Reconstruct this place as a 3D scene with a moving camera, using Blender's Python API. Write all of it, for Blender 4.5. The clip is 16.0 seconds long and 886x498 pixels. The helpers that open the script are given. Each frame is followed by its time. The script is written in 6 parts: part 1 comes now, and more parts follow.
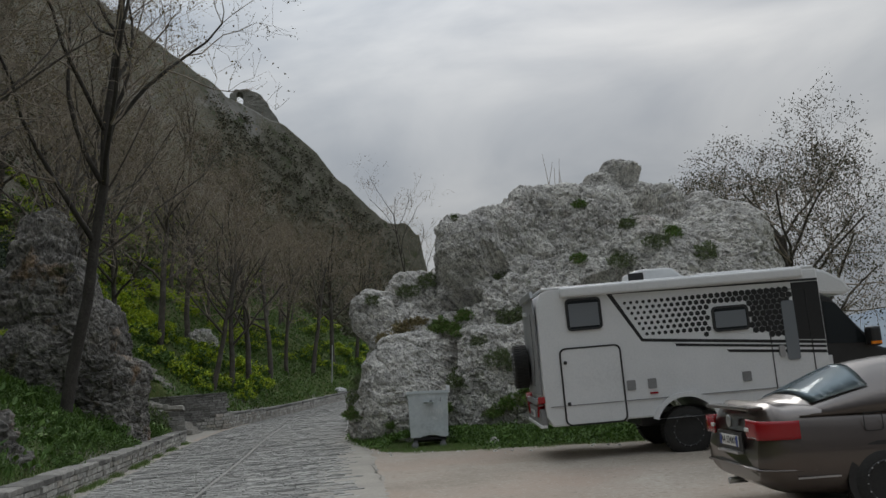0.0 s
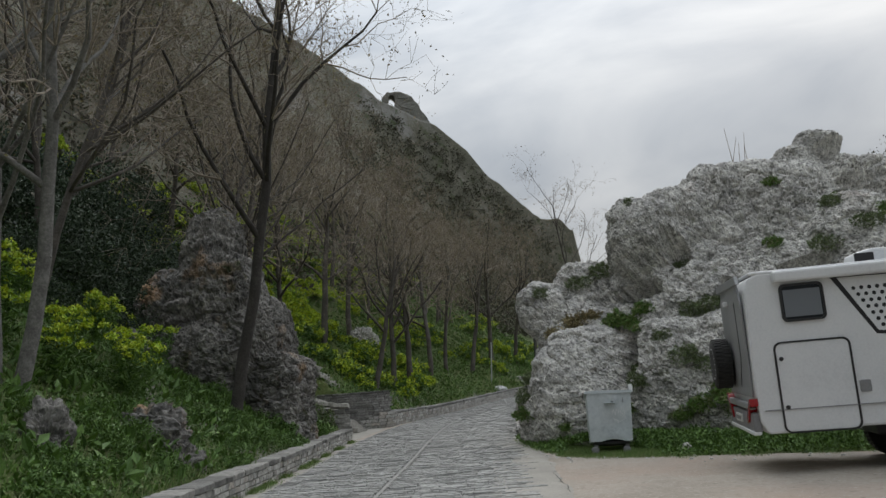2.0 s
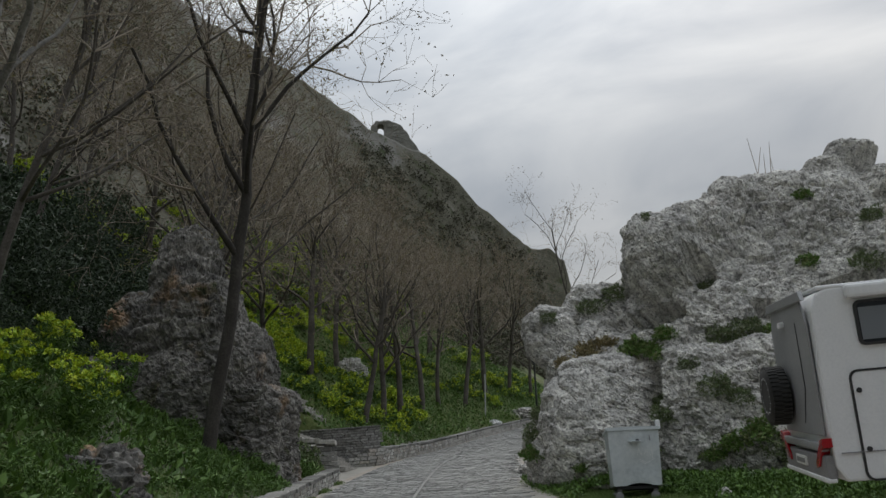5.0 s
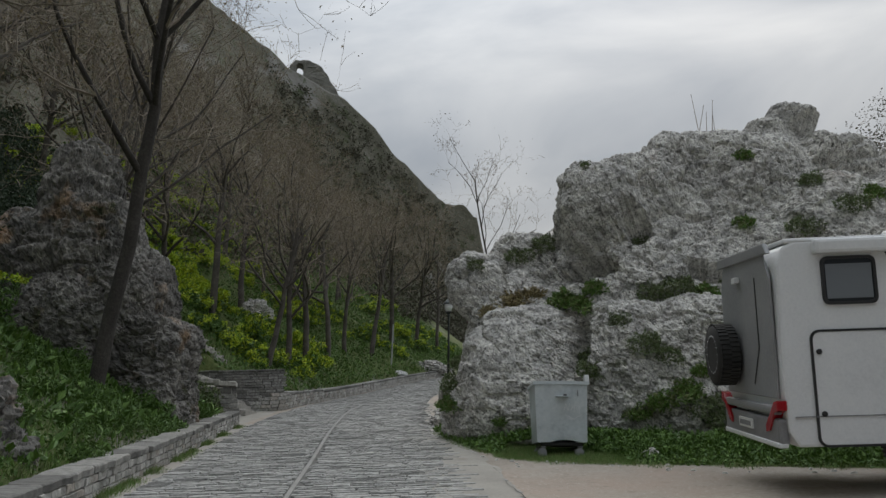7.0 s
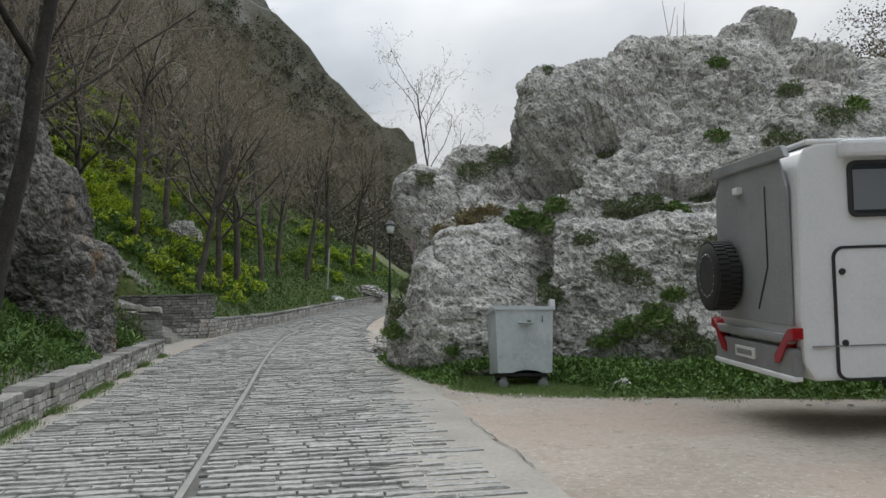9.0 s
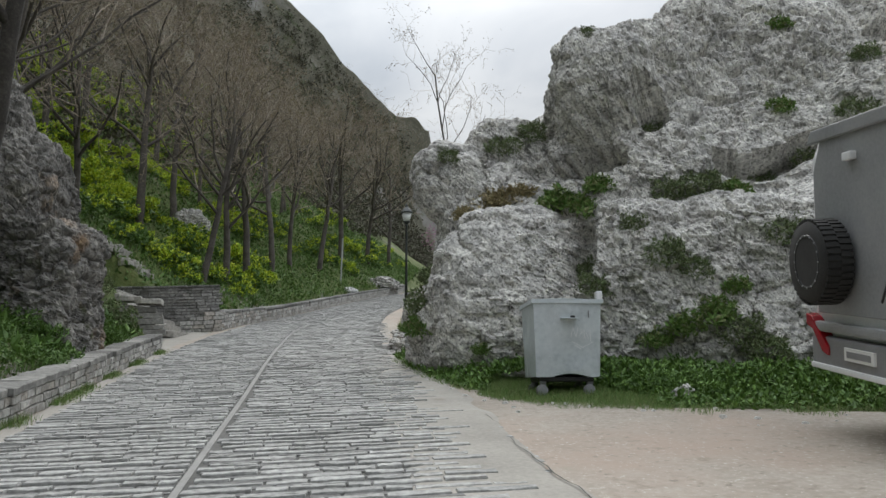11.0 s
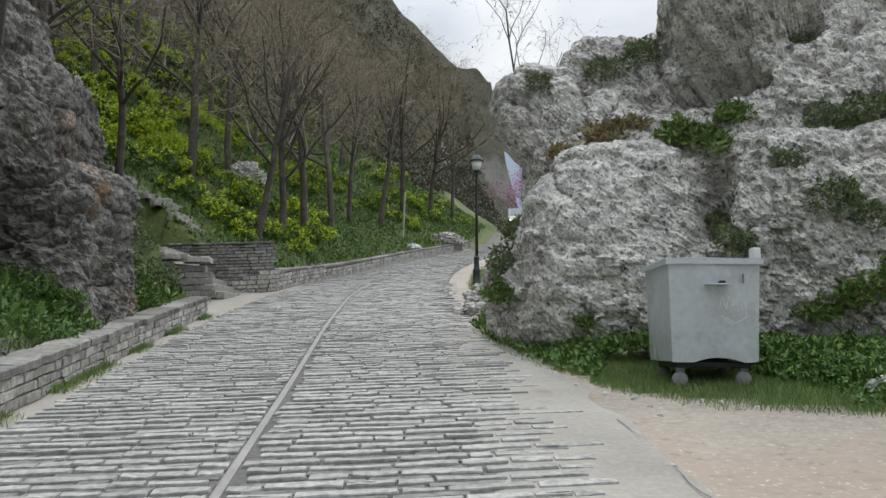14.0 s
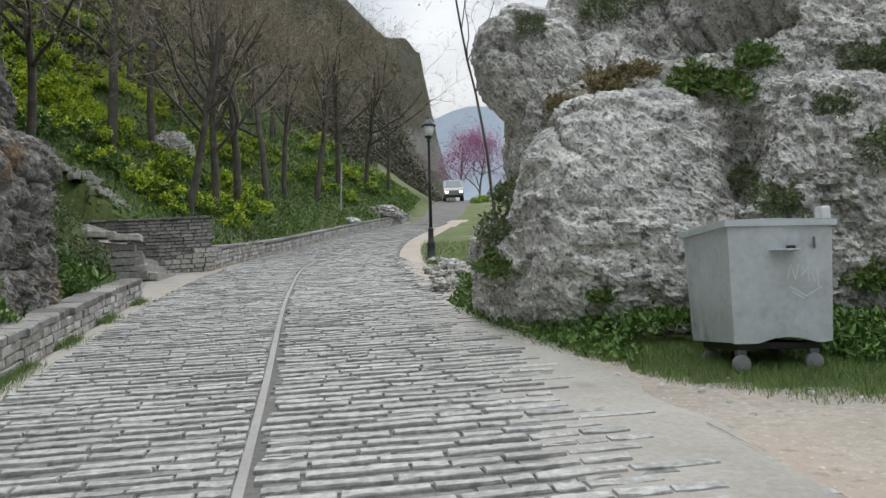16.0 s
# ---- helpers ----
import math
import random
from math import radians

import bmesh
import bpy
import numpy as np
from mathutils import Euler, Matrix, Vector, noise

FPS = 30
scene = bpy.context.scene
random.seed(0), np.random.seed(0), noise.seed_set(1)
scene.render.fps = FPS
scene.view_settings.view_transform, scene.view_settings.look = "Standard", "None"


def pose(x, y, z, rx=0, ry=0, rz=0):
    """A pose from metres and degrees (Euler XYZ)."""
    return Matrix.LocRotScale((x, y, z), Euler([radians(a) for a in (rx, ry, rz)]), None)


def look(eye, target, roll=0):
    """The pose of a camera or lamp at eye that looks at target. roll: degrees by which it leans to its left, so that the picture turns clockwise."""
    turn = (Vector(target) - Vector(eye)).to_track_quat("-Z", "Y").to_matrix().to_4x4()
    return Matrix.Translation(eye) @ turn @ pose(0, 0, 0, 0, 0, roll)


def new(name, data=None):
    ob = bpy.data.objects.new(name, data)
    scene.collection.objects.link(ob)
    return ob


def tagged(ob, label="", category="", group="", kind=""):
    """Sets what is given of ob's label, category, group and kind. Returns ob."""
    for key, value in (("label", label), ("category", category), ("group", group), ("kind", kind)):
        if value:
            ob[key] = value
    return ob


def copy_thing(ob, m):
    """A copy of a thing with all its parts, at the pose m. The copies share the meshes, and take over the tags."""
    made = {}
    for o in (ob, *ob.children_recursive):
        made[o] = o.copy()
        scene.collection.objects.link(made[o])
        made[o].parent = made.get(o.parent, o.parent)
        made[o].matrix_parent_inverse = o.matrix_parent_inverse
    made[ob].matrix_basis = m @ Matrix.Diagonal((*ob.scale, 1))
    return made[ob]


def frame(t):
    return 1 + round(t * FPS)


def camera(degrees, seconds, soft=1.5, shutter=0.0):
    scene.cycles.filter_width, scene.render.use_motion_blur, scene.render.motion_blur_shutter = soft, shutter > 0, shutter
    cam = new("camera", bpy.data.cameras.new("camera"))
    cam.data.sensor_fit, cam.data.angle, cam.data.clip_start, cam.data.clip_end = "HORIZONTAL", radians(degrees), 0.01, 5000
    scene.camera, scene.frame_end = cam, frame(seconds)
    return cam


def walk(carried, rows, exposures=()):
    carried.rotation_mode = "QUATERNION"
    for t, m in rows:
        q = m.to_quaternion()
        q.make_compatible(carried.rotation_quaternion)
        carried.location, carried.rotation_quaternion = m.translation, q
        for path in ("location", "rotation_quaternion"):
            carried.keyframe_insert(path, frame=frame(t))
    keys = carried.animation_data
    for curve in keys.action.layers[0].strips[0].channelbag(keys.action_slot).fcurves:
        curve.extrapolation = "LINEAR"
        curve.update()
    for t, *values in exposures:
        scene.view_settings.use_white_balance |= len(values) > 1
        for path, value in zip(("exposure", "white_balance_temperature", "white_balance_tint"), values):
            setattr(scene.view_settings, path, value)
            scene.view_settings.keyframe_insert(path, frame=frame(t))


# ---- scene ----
cam = camera(57.0, 16.0)
PATH = [
    (0, (2.197, 2.732, 1.627), (1.941, 4.635, 2.19), -3.2),
    (0.5, (1.965, 3.04, 1.687), (1.574, 4.939, 2.176), -1.9),
    (1, (1.811, 3.349, 1.697), (1.334, 5.241, 2.137), -0.6),
    (1.5, (1.675, 3.702, 1.752), (1.125, 5.572, 2.2), -0.6),
    (2, (1.466, 4.001, 1.834), (0.853, 5.816, 2.407), -1.6),
    (2.5, (1.296, 4.273, 1.875), (0.666, 6.024, 2.609), -2.4),
    (3, (1.167, 4.502, 1.945), (0.548, 6.232, 2.734), -2.9),
    (3.5, (1.024, 4.817, 2.021), (0.383, 6.531, 2.829), -4.0),
    (4, (0.848, 5.203, 2.113), (0.168, 6.919, 2.883), -4.8),
    (4.5, (0.706, 5.585, 2.143), (0.06, 7.342, 2.847), -4.1),
    (4.7, (0.652, 5.71, 2.144), (0.034, 7.489, 2.817), -3.1),
    (6.8, (-0.06, 6.859, 2.194), (-0.476, 8.722, 2.79), 0.9),
    (7, (-0.135, 7.0, 2.193), (-0.507, 8.89, 2.73), 0.3),
    (7.5, (-0.307, 7.403, 2.23), (-0.579, 9.332, 2.682), -1.0),
    (8, (-0.445, 7.814, 2.304), (-0.744, 9.743, 2.739), 0.0),
    (8.5, (-0.601, 8.19, 2.324), (-0.86, 10.132, 2.729), -0.2),
    (8.7, (-0.652, 8.361, 2.347), (-0.871, 10.314, 2.72), -0.3),
    (10.8, (-1.07, 10.271, 2.554), (-1.298, 12.228, 2.896), -0.5),
    (11, (-1.122, 10.427, 2.595), (-1.376, 12.381, 2.937), -0.1),
    (11.5, (-1.208, 10.82, 2.652), (-1.489, 12.773, 2.976), 0.0),
    (12, (-1.329, 11.295, 2.702), (-1.585, 13.26, 2.972), -0.4),
    (12.5, (-1.42, 11.77, 2.763), (-1.744, 13.73, 2.996), 0.0),
    (13, (-1.543, 12.155, 2.799), (-1.905, 14.106, 3.055), 0.2),
    (13.5, (-1.716, 12.555, 2.867), (-2.062, 14.506, 3.138), 0.6),
    (14, (-1.902, 12.973, 2.921), (-2.303, 14.919, 3.157), 0.3),
    (14.5, (-2.14, 13.348, 2.95), (-2.565, 15.296, 3.109), -1.7),
    (15, (-2.405, 13.699, 2.995), (-2.81, 15.654, 3.1), -3.1),
    (15.5, (-2.656, 14.077, 3.058), (-3.028, 16.039, 3.171), -1.9),
    (16, (-2.933, 14.405, 3.04), (-3.159, 16.385, 3.211), -1.4),
]
walk(cam, [(t, look(eye, target, roll)) for t, eye, target, roll in PATH], exposures=[(0.0, -0.35), (0.5, -0.3), (1.5, 0.1), (3.0, -0.28), (4.5, -0.2), (7.0, -0.2), (7.5, 0.05), (8.0, -0.05), (8.5, 0.2), (11.0, 0.45), (13.0, 0.62), (16.0, 0.68)])

# ---- light: an overcast sky with a soft, veiled sun ----
SUN_AZ, SUN_EL = radians(-12), radians(42)
world = bpy.data.worlds.new("world")
scene.world = world
world.use_nodes = True
wn, wl_ = world.node_tree.nodes, world.node_tree.links
wn.clear()
sky = wn.new("ShaderNodeTexSky")
sky.sky_type, sky.sun_disc = "NISHITA", False
sky.sun_elevation, sky.sun_rotation, sky.dust_density, sky.air_density = SUN_EL, -SUN_AZ, 3.0, 1.0
coord = wn.new("ShaderNodeTexCoord")
stretch = wn.new("ShaderNodeMapping")
stretch.inputs["Scale"].default_value = (2.2, 2.2, 6.0)
cloud = wn.new("ShaderNodeTexNoise")
cloud.inputs["Scale"].default_value, cloud.inputs["Detail"].default_value, cloud.inputs["Roughness"].default_value = 1.0, 7.0, 0.5
cloud.inputs["Distortion"].default_value = 0.5
ramp = wn.new("ShaderNodeValToRGB")
ramp.color_ramp.elements[0].position, ramp.color_ramp.elements[0].color = 0.33, (4.3, 5.0, 5.9, 1)
ramp.color_ramp.elements[1].position, ramp.color_ramp.elements[1].color = 0.66, (10.2, 10.5, 10.7, 1)
mixer = wn.new("ShaderNodeMix")
mixer.data_type = "RGBA"
mixer.inputs["Factor"].default_value = 0.93
back = wn.new("ShaderNodeBackground")
back.inputs["Strength"].default_value = 0.1
wout = wn.new("ShaderNodeOutputWorld")
wl_.new(coord.outputs["Generated"], stretch.inputs["Vector"])
wl_.new(stretch.outputs["Vector"], cloud.inputs["Vector"])
wl_.new(cloud.outputs["Fac"], ramp.inputs["Fac"])
wl_.new(sky.outputs["Color"], mixer.inputs["A"])
wl_.new(ramp.outputs["Color"], mixer.inputs["B"])
height = wn.new("ShaderNodeSeparateXYZ")
gain = wn.new("ShaderNodeMath")
gain.operation, gain.use_clamp = "MULTIPLY_ADD", False
gain.inputs[1].default_value, gain.inputs[2].default_value = 0.075, 0.030
wl_.new(coord.outputs["Generated"], height.inputs["Vector"])
wl_.new(height.outputs["Z"], gain.inputs[0])
toward = wn.new("ShaderNodeVectorMath")
toward.operation, toward.inputs[1].default_value = "DOT_PRODUCT", (-0.21, 0.80, 0.56)
veil = wn.new("ShaderNodeMapRange")
veil.inputs["From Min"].default_value, veil.inputs["From Max"].default_value = 0.55, 1.0
veil.inputs["To Min"].default_value, veil.inputs["To Max"].default_value = 0.80, 1.0
glow = wn.new("ShaderNodeMath")
glow.operation = "MULTIPLY"
wl_.new(coord.outputs["Generated"], toward.inputs[0])
wl_.new(toward.outputs["Value"], veil.inputs["Value"])
wl_.new(veil.outputs["Result"], glow.inputs[0])
zenith = wn.new("ShaderNodeMath")
zenith.operation, zenith.inputs[1].default_value = "POWER", 3.0
summed = wn.new("ShaderNodeMath")
summed.operation, summed.inputs[1].default_value = "MULTIPLY_ADD", 0.21
above = wn.new("ShaderNodeMath")
above.operation, above.inputs[1].default_value = "MAXIMUM", 0.0
wl_.new(height.outputs["Z"], above.inputs[0])
wl_.new(above.outputs[0], zenith.inputs[0])
wl_.new(zenith.outputs[0], summed.inputs[0])
wl_.new(gain.outputs[0], summed.inputs[2])
wl_.new(summed.outputs[0], glow.inputs[1])
wl_.new(glow.outputs[0], back.inputs["Strength"])
wl_.new(mixer.outputs["Result"], back.inputs["Color"])
wl_.new(back.outputs["Background"], wout.inputs["Surface"])
sun_data = bpy.data.lights.new("sun", "SUN")
sun_data.energy, sun_data.angle, sun_data.color = 0.9, radians(25), (1.0, 0.96, 0.9)
sun = new("sun", sun_data)
sun.matrix_world = look((math.sin(SUN_AZ) * 50, math.cos(SUN_AZ) * 50, math.tan(SUN_EL) * 50 + 5), (0, 0, 5))


# ---- noise and mesh helpers ----
def hashed(i, j, k, seed):
    n = (i * 374761393 + j * 668265263 + k * 2147483647 + seed * 1274126177) & 0xFFFFFFFF
    n = ((n ^ (n >> 13)) * 1274126177) & 0xFFFFFFFF
    n = ((n ^ (n >> 16)) * 2246822519) & 0xFFFFFFFF
    return ((n ^ (n >> 15)) & 0xFFFFFF) / float(0xFFFFFF)


def vnoise(p, seed=0):
    """Smooth noise from -1 to 1 at rows of places."""
    p = np.asarray(p, float)
    c = np.floor(p).astype(np.int64)
    f = p - c
    f = f * f * f * (f * (f * 6 - 15) + 10)
    total = 0
    for a in (0, 1):
        for b in (0, 1):
            for d in (0, 1):
                w = (f[..., 0] if a else 1 - f[..., 0]) * (f[..., 1] if b else 1 - f[..., 1]) * (f[..., 2] if d else 1 - f[..., 2])
                total = total + w * hashed(c[..., 0] + a, c[..., 1] + b, c[..., 2] + d, seed)
    return total * 2 - 1


def fbm(p, octaves=5, gain=0.5, seed=0, ridge=False):
    p, total, amp = np.asarray(p, float), 0, 1.0
    for o in range(octaves):
        n = vnoise(p * 2.03**o + 17.3 * o, seed + o)
        total = total + amp * (1 - 2 * np.abs(n) if ridge else n)
        amp *= gain
    return total


def cells(p, seed=0):
    """Distance to the nearest of scattered seeds, and the gap to the second nearest."""
    p = np.asarray(p, float)
    c = np.floor(p).astype(np.int64)
    near, second = np.full(p.shape[:-1], 9.0), np.full(p.shape[:-1], 9.0)
    for a in (-1, 0, 1):
        for b in (-1, 0, 1):
            for d in (-1, 0, 1):
                i, j, k = c[..., 0] + a, c[..., 1] + b, c[..., 2] + d
                q = np.stack([i + hashed(i, j, k, seed), j + hashed(i, j, k, seed + 7), k + hashed(i, j, k, seed + 13)], -1)
                e = np.sqrt(((q - p) ** 2).sum(-1))
                second = np.where(e < near, near, np.minimum(second, e))
                near = np.minimum(near, e)
    return near, second - near


def blocks(p, seed=0):
    """One random height for each of many scattered blocks, from -1 to 1."""
    p = np.asarray(p, float)
    c = np.floor(p).astype(np.int64)
    near, own = np.full(p.shape[:-1], 9.0), np.zeros(p.shape[:-1])
    for a in (-1, 0, 1):
        for b in (-1, 0, 1):
            for d in (-1, 0, 1):
                i, j, k = c[..., 0] + a, c[..., 1] + b, c[..., 2] + d
                q = np.stack([i + hashed(i, j, k, seed), j + hashed(i, j, k, seed + 7), k + hashed(i, j, k, seed + 13)], -1)
                e = ((q - p) ** 2).sum(-1)
                own = np.where(e < near, hashed(i, j, k, seed + 19), own)
                near = np.minimum(near, e)
    return own * 2 - 1


def smooth01(x):
    x = np.clip(x, 0, 1)
    return x * x * (3 - 2 * x)


def curve(xs, ys):
    """A smooth line through a few control values."""
    xs, ys = np.array(xs, float), np.array(ys, float)
    m = np.gradient(ys, xs)

    def value(x):
        x = np.asarray(x, float)
        k = np.clip(np.searchsorted(xs, x) - 1, 0, len(xs) - 2)
        h = xs[k + 1] - xs[k]
        t = np.clip((x - xs[k]) / h, 0, 1)
        return (2 * t**3 - 3 * t**2 + 1) * ys[k] + (t**3 - 2 * t**2 + t) * h * m[k] + (3 * t**2 - 2 * t**3) * ys[k + 1] + (t**3 - t**2) * h * m[k + 1]

    return value


def mesh_of(name, verts, faces, material=None, smooth=False):
    me = bpy.data.meshes.new(name)
    verts = np.asarray(verts, float).reshape(-1, 3)
    me.from_pydata(verts.tolist(), [], faces if isinstance(faces, list) else faces.tolist())
    for mat in material if isinstance(material, (list, tuple)) else [material] if material else []:
        me.materials.append(mat)
    if smooth:
        me.polygons.foreach_set("use_smooth", [True] * len(me.polygons))
    me.update()
    return me


def grid_faces(rows, cols):
    a = np.arange(rows * cols).reshape(rows, cols)
    return np.stack([a[:-1, :-1], a[:-1, 1:], a[1:, 1:], a[1:, :-1]], -1).reshape(-1, 4)


def part(name, bm, material, parent, label=""):
    """Links a bmesh, or a ready mesh, as one mesh object under a thing or a part."""
    if isinstance(bm, bmesh.types.BMesh):
        me = bpy.data.meshes.new(name)
        bm.to_mesh(me)
        bm.free()
        me.materials.append(material)
    else:
        me = bm
        if material and not me.materials:
            me.materials.append(material)
    ob = new(name, me)
    ob.parent = parent
    return tagged(ob, label) if label else ob


def empty(name, m, label, category, group="", kind=""):
    ob = new(name)
    ob.matrix_world = m
    return tagged(ob, label, category, group, kind)


# ---- materials ----
def material(name, base, rough=0.9, metal=0.0):
    m = bpy.data.materials.new(name)
    m.use_nodes = True
    b = m.node_tree.nodes["Principled BSDF"]
    b.inputs["Base Color"].default_value = (*base, 1)
    b.inputs["Roughness"].default_value, b.inputs["Metallic"].default_value = rough, metal
    return m


def noise_node(nt, scale, detail=5.0, rough=0.55, vector=None):
    n = nt.nodes.new("ShaderNodeTexNoise")
    n.inputs["Scale"].default_value, n.inputs["Detail"].default_value, n.inputs["Roughness"].default_value = scale, detail, rough
    if vector:
        nt.links.new(vector, n.inputs["Vector"])
    return n.outputs["Fac"]


def ramp_node(nt, fac, stops):
    r = nt.nodes.new("ShaderNodeValToRGB")
    while len(r.color_ramp.elements) < len(stops):
        r.color_ramp.elements.new(0.5)
    for e, (p, c) in zip(r.color_ramp.elements, stops):
        e.position, e.color = p, (*c, 1)
    nt.links.new(fac, r.inputs["Fac"])
    return r.outputs["Color"]


def mix_node(nt, fac, a, b, mode="MIX"):
    m = nt.nodes.new("ShaderNodeMix")
    m.data_type, m.blend_type = "RGBA", mode
    for key, v in (("Factor", fac), ("A", a), ("B", b)):
        socket = m.inputs[key]
        if isinstance(v, (int, float)):
            socket.default_value = v
        elif isinstance(v, tuple):
            socket.default_value = (*v, 1)
        else:
            nt.links.new(v, socket)
    return m.outputs["Result"]


def world_coord(nt):
    return nt.nodes.new("ShaderNodeNewGeometry").outputs["Position"]


def object_coord(nt):
    return nt.nodes.new("ShaderNodeTexCoord").outputs["Object"]


def bump(nt, height, strength, distance):
    b = nt.nodes.new("ShaderNodeBump")
    b.inputs["Strength"].default_value, b.inputs["Distance"].default_value = strength, distance
    nt.links.new(height, b.inputs["Height"])
    nt.links.new(b.outputs["Normal"], nt.nodes["Principled BSDF"].inputs["Normal"])


def mottled(name, stops, scale, fine=40.0, rough=0.9, relief=0.3, distance=0.02, place=world_coord, second=None, metal=0.0):
    """A surface with broad patches and a fine grain; second: (scale, low, high, colour) of stains with a shape of their own."""
    m = material(name, stops[0][1], rough, metal)
    nt = m.node_tree
    where = place(nt)
    broad, grain = noise_node(nt, scale, 6, 0.6, where), noise_node(nt, fine, 4, 0.6, where)
    both = nt.nodes.new("ShaderNodeMath")
    both.operation = "MULTIPLY_ADD"
    nt.links.new(grain, both.inputs[0])
    both.inputs[1].default_value = 0.45
    scaled = nt.nodes.new("ShaderNodeMath")
    scaled.operation, scaled.inputs[1].default_value = "MULTIPLY", 0.55
    nt.links.new(broad, scaled.inputs[0])
    nt.links.new(scaled.outputs[0], both.inputs[2])
    colour = ramp_node(nt, both.outputs[0], stops)
    if second:
        for s, low, high, tint in second if isinstance(second, list) else [second]:
            mask = ramp_node(nt, noise_node(nt, s, 5, 0.6, where), [(low, (0, 0, 0)), (high, (1, 1, 1))])
            colour = mix_node(nt, mask, colour, tint)
    nt.links.new(colour, nt.nodes["Principled BSDF"].inputs["Base Color"])
    bump(nt, grain, relief, distance)
    return m


def varied(name, colours, rough=0.7, grain=60.0, relief=0.2, distance=0.01, island=False):
    """Colour varied from piece to piece, with a fine grain."""
    m = material(name, colours[0], rough)
    nt = m.node_tree
    if island:
        pick = nt.nodes.new("ShaderNodeNewGeometry").outputs["Random Per Island"]
    else:
        pick = nt.nodes.new("ShaderNodeObjectInfo").outputs["Random"]
    n = len(colours)
    colour = ramp_node(nt, pick, [(i / max(1, n - 1), c) for i, c in enumerate(colours)])
    where = world_coord(nt)
    g = noise_node(nt, grain, 5, 0.65, where)
    shade = ramp_node(nt, g, [(0.3, (0.55, 0.55, 0.55)), (0.7, (1.25, 1.25, 1.25))])
    colour = mix_node(nt, 1.0, colour, shade, "MULTIPLY")
    nt.links.new(colour, nt.nodes["Principled BSDF"].inputs["Base Color"])
    bump(nt, g, relief, distance)
    return m


ROCK = mottled("limestone", [(0.25, (0.15, 0.148, 0.142)), (0.38, (0.36, 0.353, 0.34)), (0.50, (0.52, 0.51, 0.49)), (0.66, (0.68, 0.67, 0.645))], 0.9, 11.0, 0.95, 0.45, 0.02,
               second=[(0.45, 0.60, 0.72, (0.30, 0.255, 0.225)), (6.0, 0.59, 0.66, (0.20, 0.195, 0.185)), (2.2, 0.62, 0.72, (0.13, 0.135, 0.10)), (13.0, 0.58, 0.64, (0.165, 0.161, 0.152)), (32.0, 0.565, 0.63, (0.16, 0.156, 0.148))])
# darker copy of the limestone, shade put into its colour; stains are its own
SHADED_ROCK = mottled("shaded_limestone", [(0.28, (0.06, 0.058, 0.053)), (0.42, (0.14, 0.134, 0.124)), (0.54, (0.21, 0.20, 0.184)), (0.70, (0.38, 0.36, 0.33))], 0.8, 8.0, 0.95, 0.9, 0.06,
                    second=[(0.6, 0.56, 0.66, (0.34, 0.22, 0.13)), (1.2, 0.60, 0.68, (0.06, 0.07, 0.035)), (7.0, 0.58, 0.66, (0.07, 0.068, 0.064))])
def add_chips(m, scales, low=0.62, high=1.18):
    """Angular fragments, each of its own tone, set in the stone."""
    nt = m.node_tree
    socket = nt.nodes["Principled BSDF"].inputs["Base Color"]
    colour = socket.links[0].from_socket
    for scale in scales:
        v = nt.nodes.new("ShaderNodeTexVoronoi")
        v.inputs["Scale"].default_value = scale
        nt.links.new(world_coord(nt), v.inputs["Vector"])
        tone = nt.nodes.new("ShaderNodeSeparateColor")
        nt.links.new(v.outputs["Color"], tone.inputs["Color"])
        colour = mix_node(nt, 1.0, colour, ramp_node(nt, tone.outputs["Red"], [(0.0, (low, low, low)), (0.5, (1.0, 0.99, 0.98)), (1.0, (high, high, high * 0.985))]), "MULTIPLY")
    nt.links.new(colour, socket)


add_chips(ROCK, (6.0, 17.0, 34.0), 0.76, 1.15)
add_chips(SHADED_ROCK, (5.0, 14.0), 0.65, 1.25)
SOIL = mottled("hill_soil", [(0.3, (0.035, 0.052, 0.012)), (0.45, (0.06, 0.085, 0.018)), (0.55, (0.085, 0.105, 0.026)), (0.7, (0.14, 0.13, 0.06))], 0.35, 6.0, 1.0, 0.8, 0.06, second=[(0.13, 0.60, 0.68, (0.20, 0.19, 0.165))])
DIRT = mottled("dirt_lot", [(0.3, (0.21, 0.178, 0.142)), (0.5, (0.31, 0.27, 0.225)), (0.7, (0.41, 0.37, 0.32))], 0.5, 14.0, 0.95, 0.5, 0.02, second=[(0.35, 0.46, 0.64, (0.33, 0.262, 0.212)), (1.7, 0.62, 0.74, (0.30, 0.26, 0.21)), (9.0, 0.61, 0.68, (0.22, 0.19, 0.155)), (24.0, 0.60, 0.67, (0.46, 0.42, 0.37)), (5.0, 0.60, 0.72, (0.24, 0.20, 0.16))])
HILL = mottled("hill_scrub_and_rock", [(0.3, (0.06, 0.06, 0.04)), (0.45, (0.11, 0.105, 0.075)), (0.55, (0.15, 0.14, 0.105)), (0.7, (0.25, 0.24, 0.205))], 0.22, 2.5, 1.0, 0.8, 0.15, second=[(0.09, 0.56, 0.64, (0.23, 0.22, 0.20)), (0.5, 0.58, 0.66, (0.07, 0.085, 0.04))])
# ---- the lie of the land ----
def road_z(y):
    y = np.asarray(y, float)
    y = np.minimum(y, 88 + 6 * (1 - np.exp(-np.maximum(y - 88, 0) / 6)))
    return 0.07 + 0.128 * (y - 2.47) + 0.0006 * np.clip(y - 21, 0, 70) ** 2


